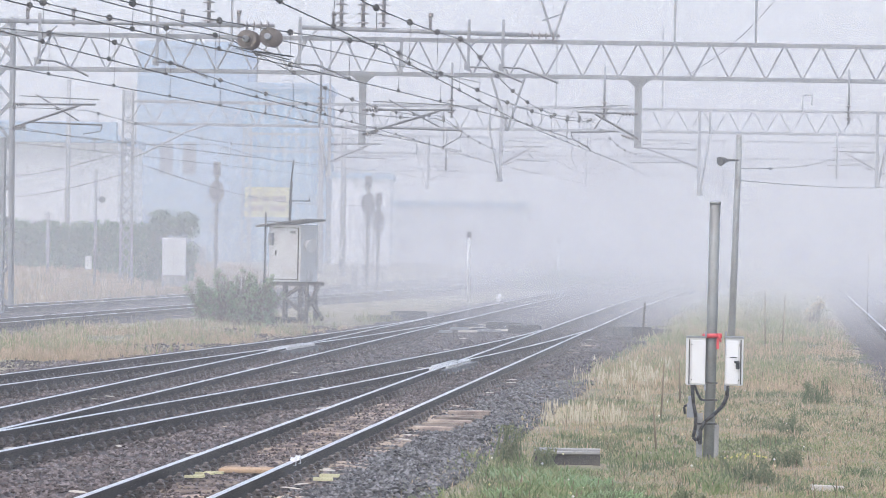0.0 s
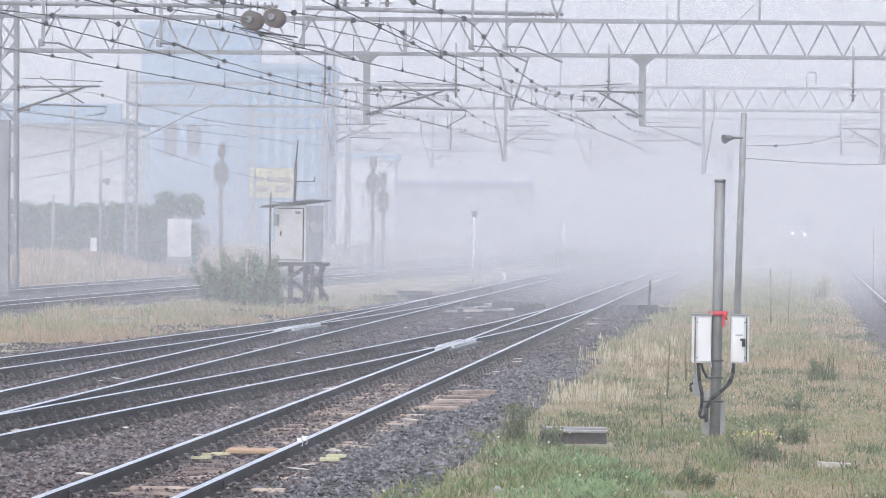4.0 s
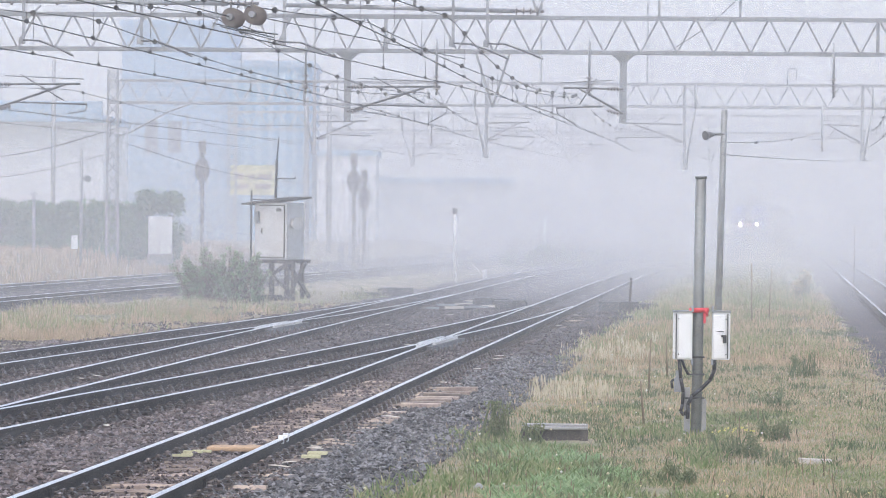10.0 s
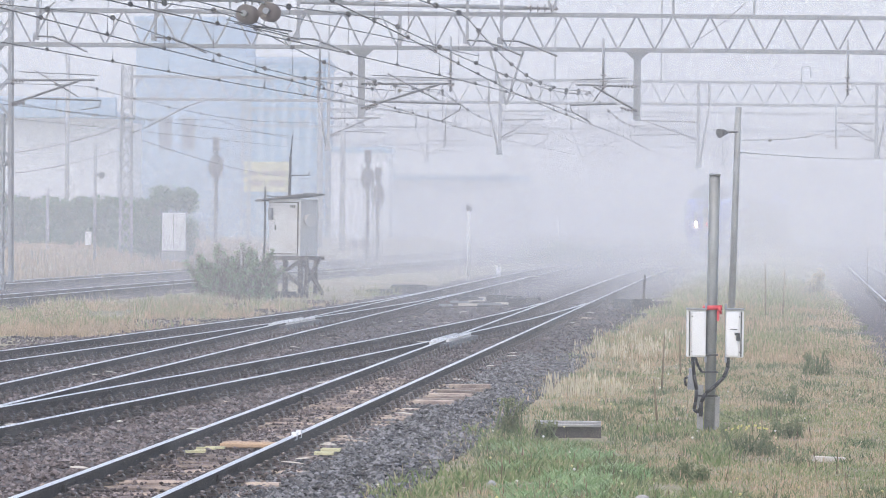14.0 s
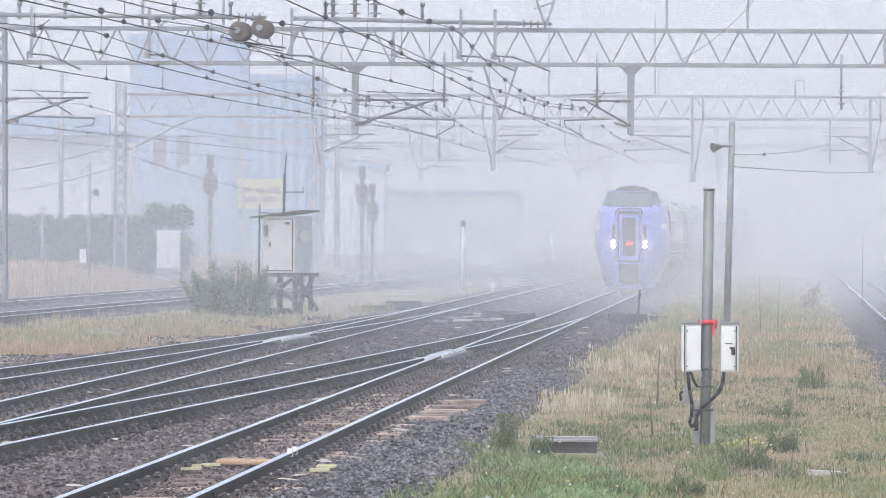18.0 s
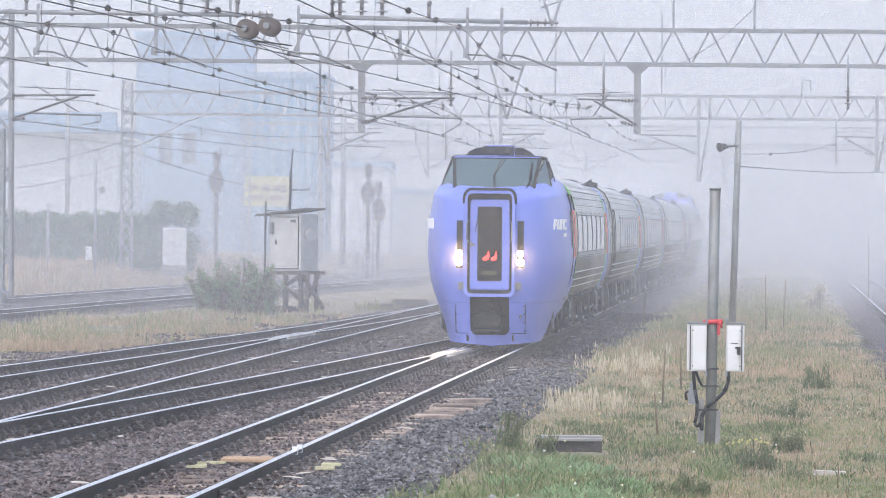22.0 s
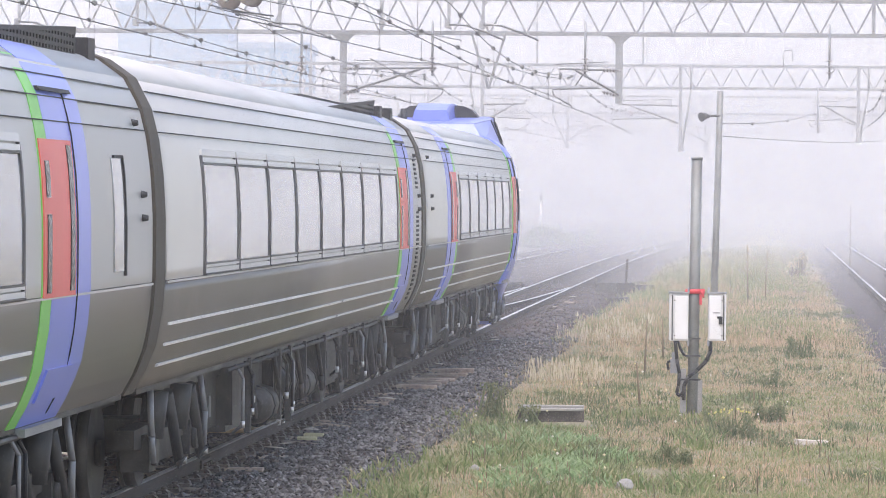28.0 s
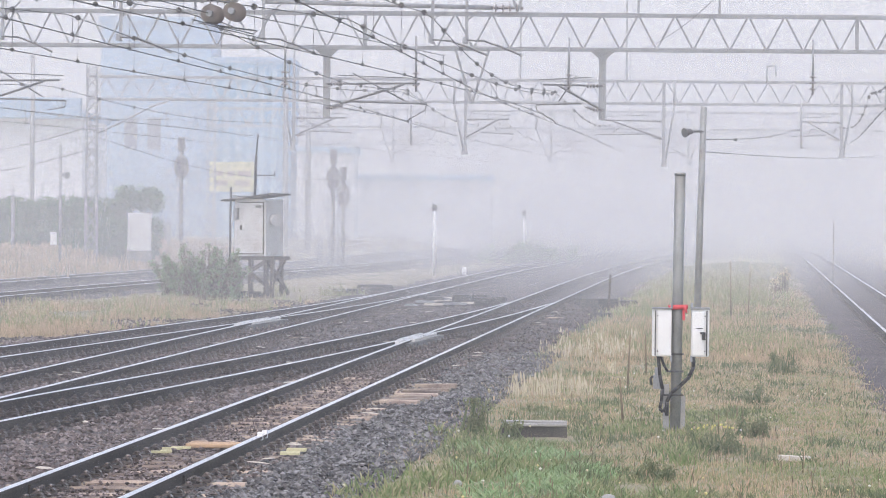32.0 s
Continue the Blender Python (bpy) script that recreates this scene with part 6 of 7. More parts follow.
def roof_kit(root, y0, y1):
    """Perforated screens and square ducts on the roof."""
    for x in (-1.0, 1.0):
        bm = bmesh.new()
        n = round((y1 - y0) / 0.11)
        top = lambda q: 3.27 + 0.2 * (q - y0) / (y1 - y0)
        for i in range(n + 1):
            y = y0 + (y1 - y0) * i / n
            box(bm, x - 0.015, x + 0.015, y - 0.032, y + 0.032, 3.15, top(y))
        for k in range(5):
            a, b = 3.2, 0.045 + 0.05 * k
            ends = [(y0 + (y1 - y0) * max(0.0, (a + b - 3.27) / 0.2), a + b) if k else (y0, a + 0.02), (y1 + 0.03, a + b)]
            if ends[0][0] < y1 - 0.2:
                beam(bm, (x, *ends[0]), (x, *ends[1]), 0.036, 0.024)
        beam(bm, (x, y0 - 0.03, 3.265), (x, y1 + 0.04, 3.475), 0.04, 0.03)
        part("roof_screen", bm, BLACK, root, "black perforated screen, rising towards one end")
    bm = bmesh.new()
    box(bm, -0.7, 0.7, y0 + 0.6, y1 - 0.1, 3.3, 3.44)
    part("roof_unit", bm, BLACK, root)
    for y in (y1 + 0.35, 20.9 - 0.2) if y1 < 20 else (y1 + 0.35,):
        for x in (-0.96, 0.96):
            bm = bmesh.new()
            box(bm, x - 0.09, x + 0.09, y, y + 0.26, 3.2, 3.43)
            part("exhaust_duct", bm, BLACK, root)


def nose_front(z):
    """Half width, foremost point, back end of the nose at height z."""
    rows = [(0.12, 0.88, 0.34, 1.6), (0.3, 0.97, 0.2, 2.3), (0.55, 1.09, 0.08, 3.3), (0.89, 1.22, 0.0, 4.7), (1.2, 1.33, -0.02, 4.7), (1.55, 1.40, -0.03, 4.7), (1.8, 1.417, -0.03, 4.7), (2.2, 1.417, -0.03, 4.7),
            (2.5, 1.385, -0.02, 4.7), (2.75, 1.345, 0.01, 4.7), (2.9, 1.295, 0.07, 4.7), (2.97, 1.265, 0.2, 4.7), (3.03, 1.235, 0.5, 4.7), (3.09, 1.21, 0.74, 4.7), (3.2, 1.15, 1.0, 4.7), (3.27, 1.08, 1.4, 4.7), (3.35, 0.96, 2.0, 4.7), (3.42, 0.74, 2.8, 4.7), (3.5, 0.4, 3.3, 4.7)]
    for a, b in zip(rows, rows[1:]):
        if a[0] <= z <= b[0]:
            u = (z - a[0]) / (b[0] - a[0])
            return tuple(p + (q - p) * u for p, q in zip(a[1:], b[1:]))
    return rows[0][1:] if z < 0.12 else rows[-1][1:]


def nose_y(x, z):
    w, y0, yb = nose_front(z)
    reach = max(1.2, min(yb, 3.2) - y0)
    reach += (min(reach, 1.7) - reach) * min(1.0, max(0.0, (z - 2.8) / 0.3))
    return min(yb, y0 + reach * (1 - max(0.0, 1 - min(1, abs(x) / w) ** 3.5) ** (1 / 2.3)))


def nose_slice(z):
    w, y0, yb = nose_front(z)
    pts = []
    for i in range(17):
        u = -1 + i / 8
        x = w * math.copysign(1 - (1 - abs(u)) ** 1.7, u)
        pts.append((x, nose_y(x, z), z))
    return [(-w, yb, z)] + pts + [(w, yb, z)]


HATCH = 0.375


def nose_shell(bm, zs, z0, z1):
    """The skin of the nose between heights, left open round the coupler between z0 and z1."""
    rows = []
    for z in zs:
        pts = nose_slice(z)
        if z < 0.15:
            pts = [(x, y, h - 0.07 * (1 - abs(x) / 0.9)) for x, y, h in pts]
        for s in (-1, 1):
            k = min(range(1, len(pts) - 1), key=lambda i: abs(pts[i][0] - s * HATCH))
            pts[k] = (s * HATCH, nose_y(HATCH, z), z if z > 0.15 else z - 0.04)
        rows.append([bm.verts.new(p) for p in pts])
    for a, b in zip(rows, rows[1:]):
        for i in range(len(a)):
            q = (a[i], a[(i + 1) % len(a)], b[(i + 1) % len(a)], b[i])
            if all(abs(v.co.x) < HATCH + 0.001 and z0 - 0.001 < v.co.z < z1 + 0.001 for v in q):
                continue
            bm.faces.new(q).smooth = True
    return rows


def face_patch(bm, x0, x1, z0, z1, proud, thick=0.03, nx=4, nz=4):
    """A panel that lies on the front of the nose."""
    grid = lambda d: [[bm.verts.new((x0 + (x1 - x0) * i / nx, nose_y(x0 + (x1 - x0) * i / nx, z0 + (z1 - z0) * j / nz) - d, z0 + (z1 - z0) * j / nz)) for i in range(nx + 1)] for j in range(nz + 1)]
    a, b = grid(proud), grid(proud - thick)
    for j in range(nz):
        for i in range(nx):
            bm.faces.new((a[j][i], a[j][i + 1], a[j + 1][i + 1], a[j + 1][i]))
            bm.faces.new((b[j][i], b[j + 1][i], b[j + 1][i + 1], b[j][i + 1]))
    rim = [(0, i) for i in range(nx)] + [(j, nx) for j in range(nz)] + [(nz, nx - i) for i in range(nx)] + [(nz - j, 0) for j in range(nz)]
    for (j0, i0), (j1, i1) in zip(rim, rim[1:] + rim[:1]):
        bm.faces.new((a[j0][i0], b[j0][i0], b[j1][i1], a[j1][i1]))
    return bm


def rounded(w, z0, z1, r, n=5):
    """Outline of a rounded upright rectangle in x and z."""
    out = []
    for cx, cz, a0 in ((w - r, z1 - r, 0), (-w + r, z1 - r, 90), (-w + r, z0 + r, 180), (w - r, z0 + r, 270)):
        out += [(cx + r * math.cos(radians(a0 + 90 * i / n)), cz + r * math.sin(radians(a0 + 90 * i / n))) for i in range(n + 1)]
    return out


def slab(bm, outline, y0, y1):
    loft(bm, [[(x, y, z) for x, z in outline] for y in (y0, y1)], smooth=False)
    return bm


def ring(bm, outer, inner, y0, y1):
    a, b = [[bm.verts.new((x, y, z)) for x, z in outer] for y in (y0, y1)]
    c, d = [[bm.verts.new((x, y, z)) for x, z in inner] for y in (y0, y1)]
    n = len(a)
    for i in range(n):
        j = (i + 1) % n
        for q in ((a[i], a[j], c[j], c[i]), (b[i], d[i], d[j], b[j]), (a[i], b[i], b[j], a[j]), (c[i], c[j], d[j], d[i])):
            bm.faces.new(q)
    return bm


def cab(root, lit):
    """The blue nose, the gangway door, lamps, skirt, the raised cab with its windscreen."""
    bm = bmesh.new()
    zs = [0.89, 1.0, 1.2, 1.4, 1.6, 1.8, 2.0, 2.2, 2.4, 2.6, 2.75, 2.85, 2.92, 2.97, 3.0, 3.04, 3.09, 3.14, 3.19, 3.24, 3.3, 3.36, 3.42, 3.5]
    bm.faces.new(nose_shell(bm, zs, 0.89, 1.0)[-1])
    nose = part("nose", bm, BLUE, root, "rounded periwinkle blue nose")
    bm = bmesh.new()
    nose_shell(bm, (0.12, 0.2, 0.26, 0.34, 0.42, 0.55, 0.7, 0.885), 0.26, 0.885)
    skirt = part("skirt", bm, BLUE, root)
    # Recess walls are black to hold the shade of the deep opening.
    bm = bmesh.new()
    box(bm, -0.6, 0.6, 1.0, 1.04, 0.14, 1.1)
    for s in (-1, 1):
        box(bm, min(s * 0.42, s * 0.46), max(s * 0.42, s * 0.46), 0.3, 1.0, 0.14, 1.05)
    box(bm, -0.46, 0.46, 0.12, 1.0, 1.02, 1.06)
    box(bm, -0.46, 0.46, 0.36, 1.0, 0.2, 0.24)
    part("coupler_recess", bm, BLACK, skirt)
    bm = bmesh.new()
    box(bm, -0.3, 0.06, 0.2, 0.8, 0.42, 0.7)
    box(bm, -0.24, 0.02, 0.16, 0.7, 0.72, 0.93)
    bmesh.ops.bevel(bm, geom=bm.edges[:], offset=0.04, segments=2, affect="EDGES")
    rod(bm, (0.06, 0.14, 0.55), (0.06, 0.6, 0.55), 0.15, 16)
    rod(bm, (-0.34, 0.24, 0.36), (0.2, 0.24, 0.36), 0.04, 8)
    rod(bm, (-0.12, 0.15, 0.8), (-0.12, 0.3, 0.8), 0.08, 12)
    part("coupler", bm, COUPLER, skirt, "grimy knuckle coupler")
    bm = bmesh.new()
    tube(bm, [(0.1, 0.3, 0.98), (0.22, 0.24, 0.7), (0.2, 0.26, 0.36), (0.08, 0.3, 0.3)], 0.025, 6)
    tube(bm, [(-0.33, 0.2, 0.64), (-0.2, 0.17, 0.66), (0.3, 0.3, 0.62)], 0.015, 6)
    part("air_hose", bm, UNDER, skirt)
    for s in (-1, 1):
        bm = bmesh.new()
        face_patch(bm, s * 0.4, s * 0.67, 0.3, 0.86, 0.012)
        flap = part("skirt_panel", bm, BLUE, skirt)
        for a, b, z0, z1 in ((0.672, 0.684, 0.3, 0.88), (0.4, 0.684, 0.285, 0.297)):
            bm = bmesh.new()
            face_patch(bm, s * a, s * b, z0, z1, 0.01)
            part("panel_seam", bm, SEAL, flap)
        bm = bmesh.new()
        pts = [(s * 0.376, 0.262), (s * 0.376, 0.36), (s * 0.35, 0.31), (s * 0.31, 0.275), (s * 0.27, 0.262)]
        loft(bm, [[(x, nose_y(x, z) + d, z) for x, z in pts] for d in (0.0, 0.03)], smooth=False)
        part("corner_gusset", bm, BLUE, skirt)
        for z in (0.34, 0.5, 0.66, 0.82):
            bm = bmesh.new()
            rod(bm, (s * 0.655, nose_y(0.655, z) - 0.03, z), (s * 0.655, nose_y(0.655, z), z), 0.016, 8)
            part("bolt", bm, DARK_STEEL, flap)
        bm = bmesh.new()
        face_patch(bm, s * 0.53, s * 0.645, 1.9, 2.46, 0.02, nz=6)
        part("lamp_slot", bm, BLACK, nose, "black upright lamp housing")
        bm = bmesh.new()
        face_patch(bm, s * 0.525, s * 0.65, 1.55, 1.9, 0.018, nz=4)
        bezel = part("lamp_bezel", bm, BLACK, nose)
        for z, r in ((1.83, 0.05), (1.66, 0.06)):
            bm = bmesh.new()
            y = nose_y(0.59, z)
            ring(bm, [(s * 0.59 + (r + 0.012) * math.cos(i * 0.3927), z + (r + 0.012) * math.sin(i * 0.3927)) for i in range(16)], [(s * 0.59 + r * math.cos(i * 0.3927), z + r * math.sin(i * 0.3927)) for i in range(16)], y - 0.075, y + 0.06)
            lamp = part("headlamp", bm, BLACK, bezel, "round headlamp in a black barrel")
            bm = bmesh.new()
            slab(bm, [(s * 0.59 + r * math.cos(i * 0.3927), z + r * math.sin(i * 0.3927)) for i in range(16)], y - 0.062, y + 0.02)
            part("lens", bm, HEAD_LAMP if lit else SCREEN_GLASS, lamp, "glowing warm white lens" if lit else "unlit lens")
            # Two discs added before each lower lamp spread its light into a halo.
            if lit and z < 1.7:
                for d in (0.14, 0.34):
                    bm = bmesh.new()
                    bmesh.ops.create_circle(bm, cap_ends=True, segments=32, radius=0.99)
                    part("halo_disc", bm, LAMP_HALO, bezel, m=Matrix.Translation((s * 0.59, y - 0.065 - d, z + 0.07)) @ Matrix.Rotation(math.pi / 2, 4, "X") @ Matrix.Scale(0.62, 4))
        bm = bmesh.new()
        y = nose_y(0.55, 1.22)
        box(bm, s * 0.47, s * 0.6, y - 0.13, y + 0.05, 1.14, 1.28)
        part("step_bracket", bm, STEEL, nose)
    bm = bmesh.new()
    rod(bm, (0.59, nose_y(0.59, 0.62) - 0.05, 0.62), (0.59, nose_y(0.59, 0.62) + 0.03, 0.62), 0.032, 10)
    part("drain_cap", bm, BLACK, skirt)
    # gangway surround and door
    bm = bmesh.new()
    ring(bm, rounded(0.49, 1.0, 3.04, 0.12), rounded(0.43, 1.06, 2.98, 0.09), -0.13, 0.3)
    door_frame = part("gangway_frame", bm, BLUE, nose)
    bm = bmesh.new()
    ring(bm, rounded(0.435, 1.055, 2.985, 0.09), rounded(0.385, 1.13, 2.87, 0.06), -0.04, 0.3)
    part("gangway_seal", bm, SEAL, nose)
    bm = bmesh.new()
    tube(bm, [(-0.49, -0.1, 2.78), (-0.49, -0.11, 2.93), (-0.45, -0.11, 3.02), (-0.37, -0.11, 3.06), (0.37, -0.11, 3.06), (0.45, -0.11, 3.02), (0.49, -0.11, 2.93), (0.49, -0.1, 2.78)], 0.032, 8)
    box(bm, -0.38, 0.38, -0.1, 0.35, 3.03, 3.075)
    part("door_hood", bm, BLACK, nose)
    bm = bmesh.new()
    slab(bm, rounded(0.37, 1.145, 2.86, 0.05), -0.06, 0.3)
    door = part("gangway_door", bm, BLUE, nose, "blue end door with a tall dark window")
    bm = bmesh.new()
    slab(bm, rounded(0.235, 1.3, 2.73, 0.04), -0.068, 0.0)
    part("window_rubber", bm, SEAL, door)
    bm = bmesh.new()
    slab(bm, rounded(0.215, 1.32, 2.71, 0.03), -0.075, 0.0)
    part("door_glass", bm, DARK_GLASS, door, "tall dark door window")
    for cx, lean in ((-0.07, 0.06), (0.09, -0.02)):
        bm = bmesh.new()
        outline = [(cx - 0.06, 1.71), (cx - 0.02, 1.69), (cx + 0.05, 1.72), (cx + 0.055 + lean * 0.3, 1.8), (cx + 0.04 + lean * 0.2, 1.89), (cx + 0.02, 1.8), (cx - 0.03, 1.76), (cx - 0.065, 1.74)]
        slab(bm, outline, -0.082, -0.074)
        part("display_mark", bm, DISPLAY_RED, door, "red lit shape behind the glass")
    for k in range(5):
        bm = bmesh.new()
        box(bm, -0.15 + 0.06 * k, -0.105 + 0.06 * k, -0.079, -0.074, 1.42, 1.5)
        part("display_bar", bm, DISPLAY_DIM, door)
    bm = bmesh.new()
    box(bm, -0.37, -0.28, -0.1, -0.06, 1.98, 2.02)
    box(bm, -0.37, -0.34, -0.1, -0.06, 1.96, 2.06)
    part("door_handle", bm, STEEL, door)
    bm = bmesh.new()
    tube(bm, [(-0.28, -0.09, 2.25), (-0.19, -0.09, 2.7)], 0.008, 5)
    part("door_wiper", bm, BLACK, door)
    for s in (-1, 1):
        bm = bmesh.new()
        tube(bm, [(s * 0.4, -0.15, 2.45), (s * 0.43, -0.19, 2.42), (s * 0.43, -0.19, 2.1), (s * 0.4, -0.15, 2.06)], 0.011, 6)
        part("grab_rail", bm, STEEL, door_frame)
    # raised cab
    low = [(-0.98, 5.0), (-1.08, 2.6), (-1.07, 1.6), (-0.76, 0.9), (-0.38, 0.72), (0.0, 0.68), (0.38, 0.72), (0.76, 0.9), (1.07, 1.6), (1.08, 2.6), (0.98, 5.0)]
    top = [(-0.76, 4.7), (-0.92, 3.0), (-0.92, 2.3), (-0.84, 1.78), (-0.42, 1.6), (0.0, 1.56), (0.42, 1.6), (0.84, 1.78), (0.92, 2.3), (0.92, 3.0), (0.76, 4.7)]
    crown = [3.56, 3.66, 3.69, 3.70, 3.70, 3.70, 3.70, 3.70, 3.69, 3.66, 3.56]
    lift = [3.2, 3.24, 3.15, 3.06, 3.04, 3.03, 3.04, 3.06, 3.15, 3.24, 3.2]
    bm = bmesh.new()
    a = [bm.verts.new((x, y, z)) for (x, y), z in zip(low, lift)]
    b = [bm.verts.new((x, y, z)) for (x, y), z in zip(top, crown)]
    for i in (0, 1, 8, 9):
        bm.faces.new((a[i], a[i + 1], b[i + 1], b[i]))
    bm.faces.new((a[-1], a[0], b[0], b[-1]))
    bm.faces.new(b)
    raised = part("raised_cab", bm, BLUE, root, "blue raised driver's cab")
    mix = lambda p, q, u: tuple(m + (n - m) * u for m, n in zip(p, q))
    corner = lambda i, u: mix((*low[i], lift[i]), (*top[i], crown[i]), u)
    bm = bmesh.new()
    rows = [[bm.verts.new(corner(i, u)) for i in range(3, 8)] for u in (0, 0.33, 0.66, 1)]
    for r0, r1 in zip(rows, rows[1:]):
        for i in range(4):
            f = bm.faces.new((r0[i], r0[i + 1], r1[i + 1], r1[i]))
            f.smooth = True
    part("windscreen", bm, SCREEN_GLASS, raised, "wide windscreen, sky reflection in its teal colour")
    for i in (2, 7):
        bm = bmesh.new()
        bm.faces.new([bm.verts.new(corner(k, u)) for k, u in ((i, 0), (i + 1, 0), (i + 1, 1), (i, 1))])
        part("quarter_glass", bm, SCREEN_GLASS, raised)
    for i in (2, 3, 7, 8, 1, 9):
        bm = bmesh.new()
        beam(bm, corner(i, -0.02), corner(i, 1.0), 0.075 if i in (3, 7) else 0.035, 0.02)
        part("pillar", bm, BLACK, raised)
    for u in (0.0, 1.0):
        bm = bmesh.new()
        tube(bm, [corner(i, u) for i in range(2, 9)], 0.038 if u else 0.016, 6)
        part("screen_edge", bm, BLACK, raised)
    for s in (0, 1):
        i, j = ((1, 2), (9, 8))[s]
        bm = bmesh.new()
        pts = [mix(corner(j, u), corner(i, u), v) for u, v in ((0.25, 0.15), (0.25, 0.6), (0.9, 0.55), (0.9, 0.12))]
        off = Vector((0.02 * (1 if s else -1), -0.01, 0.01))
        bm.faces.new([bm.verts.new(Vector(p) + off) for p in pts])
        part("side_glass", bm, SCREEN_GLASS, raised)
        bm = bmesh.new()
        tube(bm, [Vector(p) + off for p in pts + pts[:1]], 0.012, 5)
        part("side_glass_seal", bm, BLACK, raised)
    bm = bmesh.new()
    outline = [(x * 1.01, y - 0.04) for x, y in top]
    loft(bm, [[(x * k, 3 + (y - 3) * k, z + d) for (x, y), z in zip(outline, crown)] for d, k in ((-0.005, 1.0), (0.015, 1.0), (0.04, 0.9))], smooth=False)
    part("cab_roof_plate", bm, BLUE, raised)
    bm = bmesh.new()
    loft(bm, [[(-0.32, y, z0), (0.32, y, z0), (0.27, y + 0.03, z1), (-0.27, y + 0.03, z1)] for y, z0, z1 in ((2.15, 3.69, 3.95), (3.4, 3.65, 3.93), (4.2, 3.6, 3.8))], smooth=False)
    pod = part("lamp_pod", bm, BLUE, raised, "roof lamp housing")
    bm = bmesh.new()
    box(bm, -0.3, 0.3, 2.12, 2.2, 3.71, 3.93)
    part("lamp_panel", bm, BLACK, pod)
    for x in (-0.16, 0.0, 0.16):
        bm = bmesh.new()
        rod(bm, (x, 2.09, 3.85), (x, 2.16, 3.85), 0.055, 14)
        part("roof_lamp", bm, UNDER, pod)
    for s in (-1, 1):
        bm = bmesh.new()
        loft(bm, [[(s * 0.3, y, 3.66), (s * 0.3, y, 3.91), (s * 0.46, y, 3.9), (s * 0.6, y, 3.83), (s * 0.68, y, 3.74), (s * 0.7, y, 3.66)] for y in (2.35, 2.9)], smooth=False)
        part("horn_cover", bm, BLACK, raised)
    bm = bmesh.new()
    rod(bm, (0.45, 4.3, 3.56), (0.45, 4.3, 3.82), 0.07, 10, 0.05)
    part("aerial", bm, BLACK, raised)
    for x in (-0.04, 0.05):
        bm = bmesh.new()
        tube(bm, [mix(corner(5, 0.04), corner(6, 0.04), max(0, x) * 2), mix(corner(5, 0.5), corner(4, 0.5), max(0, -x)), mix(corner(5, 0.96), corner(6, 0.96), 0.35 + x * 2)], 0.01, 5)
        part("screen_wire", bm, BLACK, raised)
    bm = bmesh.new()
    a_, b_ = Vector(corner(7, 0.0)), Vector(mix(corner(6, 0.8), corner(7, 0.8), 0.7))
    tube(bm, [a_ + Vector((-0.15, -0.08, -0.02)), a_.lerp(b_, 0.3) + Vector((-0.05, -0.06, 0.02)), b_ + Vector((0, -0.05, 0.02))], 0.022, 6)
    part("wiper", bm, BLACK, raised)
    # emblem on both flanks, cab door slit
    for s in (-1, 1):
        for k, (a, w, z0, z1) in enumerate(((0.86, 0.05, 2.3, 2.5), (0.93, 0.1, 2.44, 2.5), (0.93, 0.07, 2.37, 2.42), (1.08, 0.05, 2.3, 2.5), (1.15, 0.07, 2.3, 2.35), (1.24, 0.05, 2.3, 2.5), (1.36, 0.05, 2.3, 2.5), (1.43, 0.1, 2.4, 2.5), (1.58, 0.06, 2.3, 2.5), (1.7, 0.2, 2.3, 2.35), (1.7, 0.2, 2.45, 2.5), (1.6, 0.3, 2.16, 2.23))):
            bm = bmesh.new()
            pts = []
            for y in (a, a + w):
                w_, y0_, yb_ = nose_front(2.3)
                reach = 3.2 - y0_
                xx = w_ * (1 - min(1, max(0, 1 - (y - y0_) / reach)) ** 2.3) ** (1 / 3.5)
                pts.append((s * (xx + 0.012), y))
            (xa, ya), (xb, yb) = pts
            loft(bm, [[(x, y, z0), (x, y, z1), (x - s * 0.02, y, z1), (x - s * 0.02, y, z0)] for x, y in ((xa, ya), (xb, yb))], smooth=False)
            for v in bm.verts:
                v.co.y += (v.co.z - z0) * 0.3
                v.co.x += s * (v.co.z - z0) * 0.05
            part("emblem_bar", bm, MARK_WHITE, nose)
        bm = bmesh.new()
        skin(bm, 2.95, 3.1, 1.95, 2.66, 0.022, s)
        part("cab_window", bm, DARK_GLASS, nose, "narrow dark cab side window")



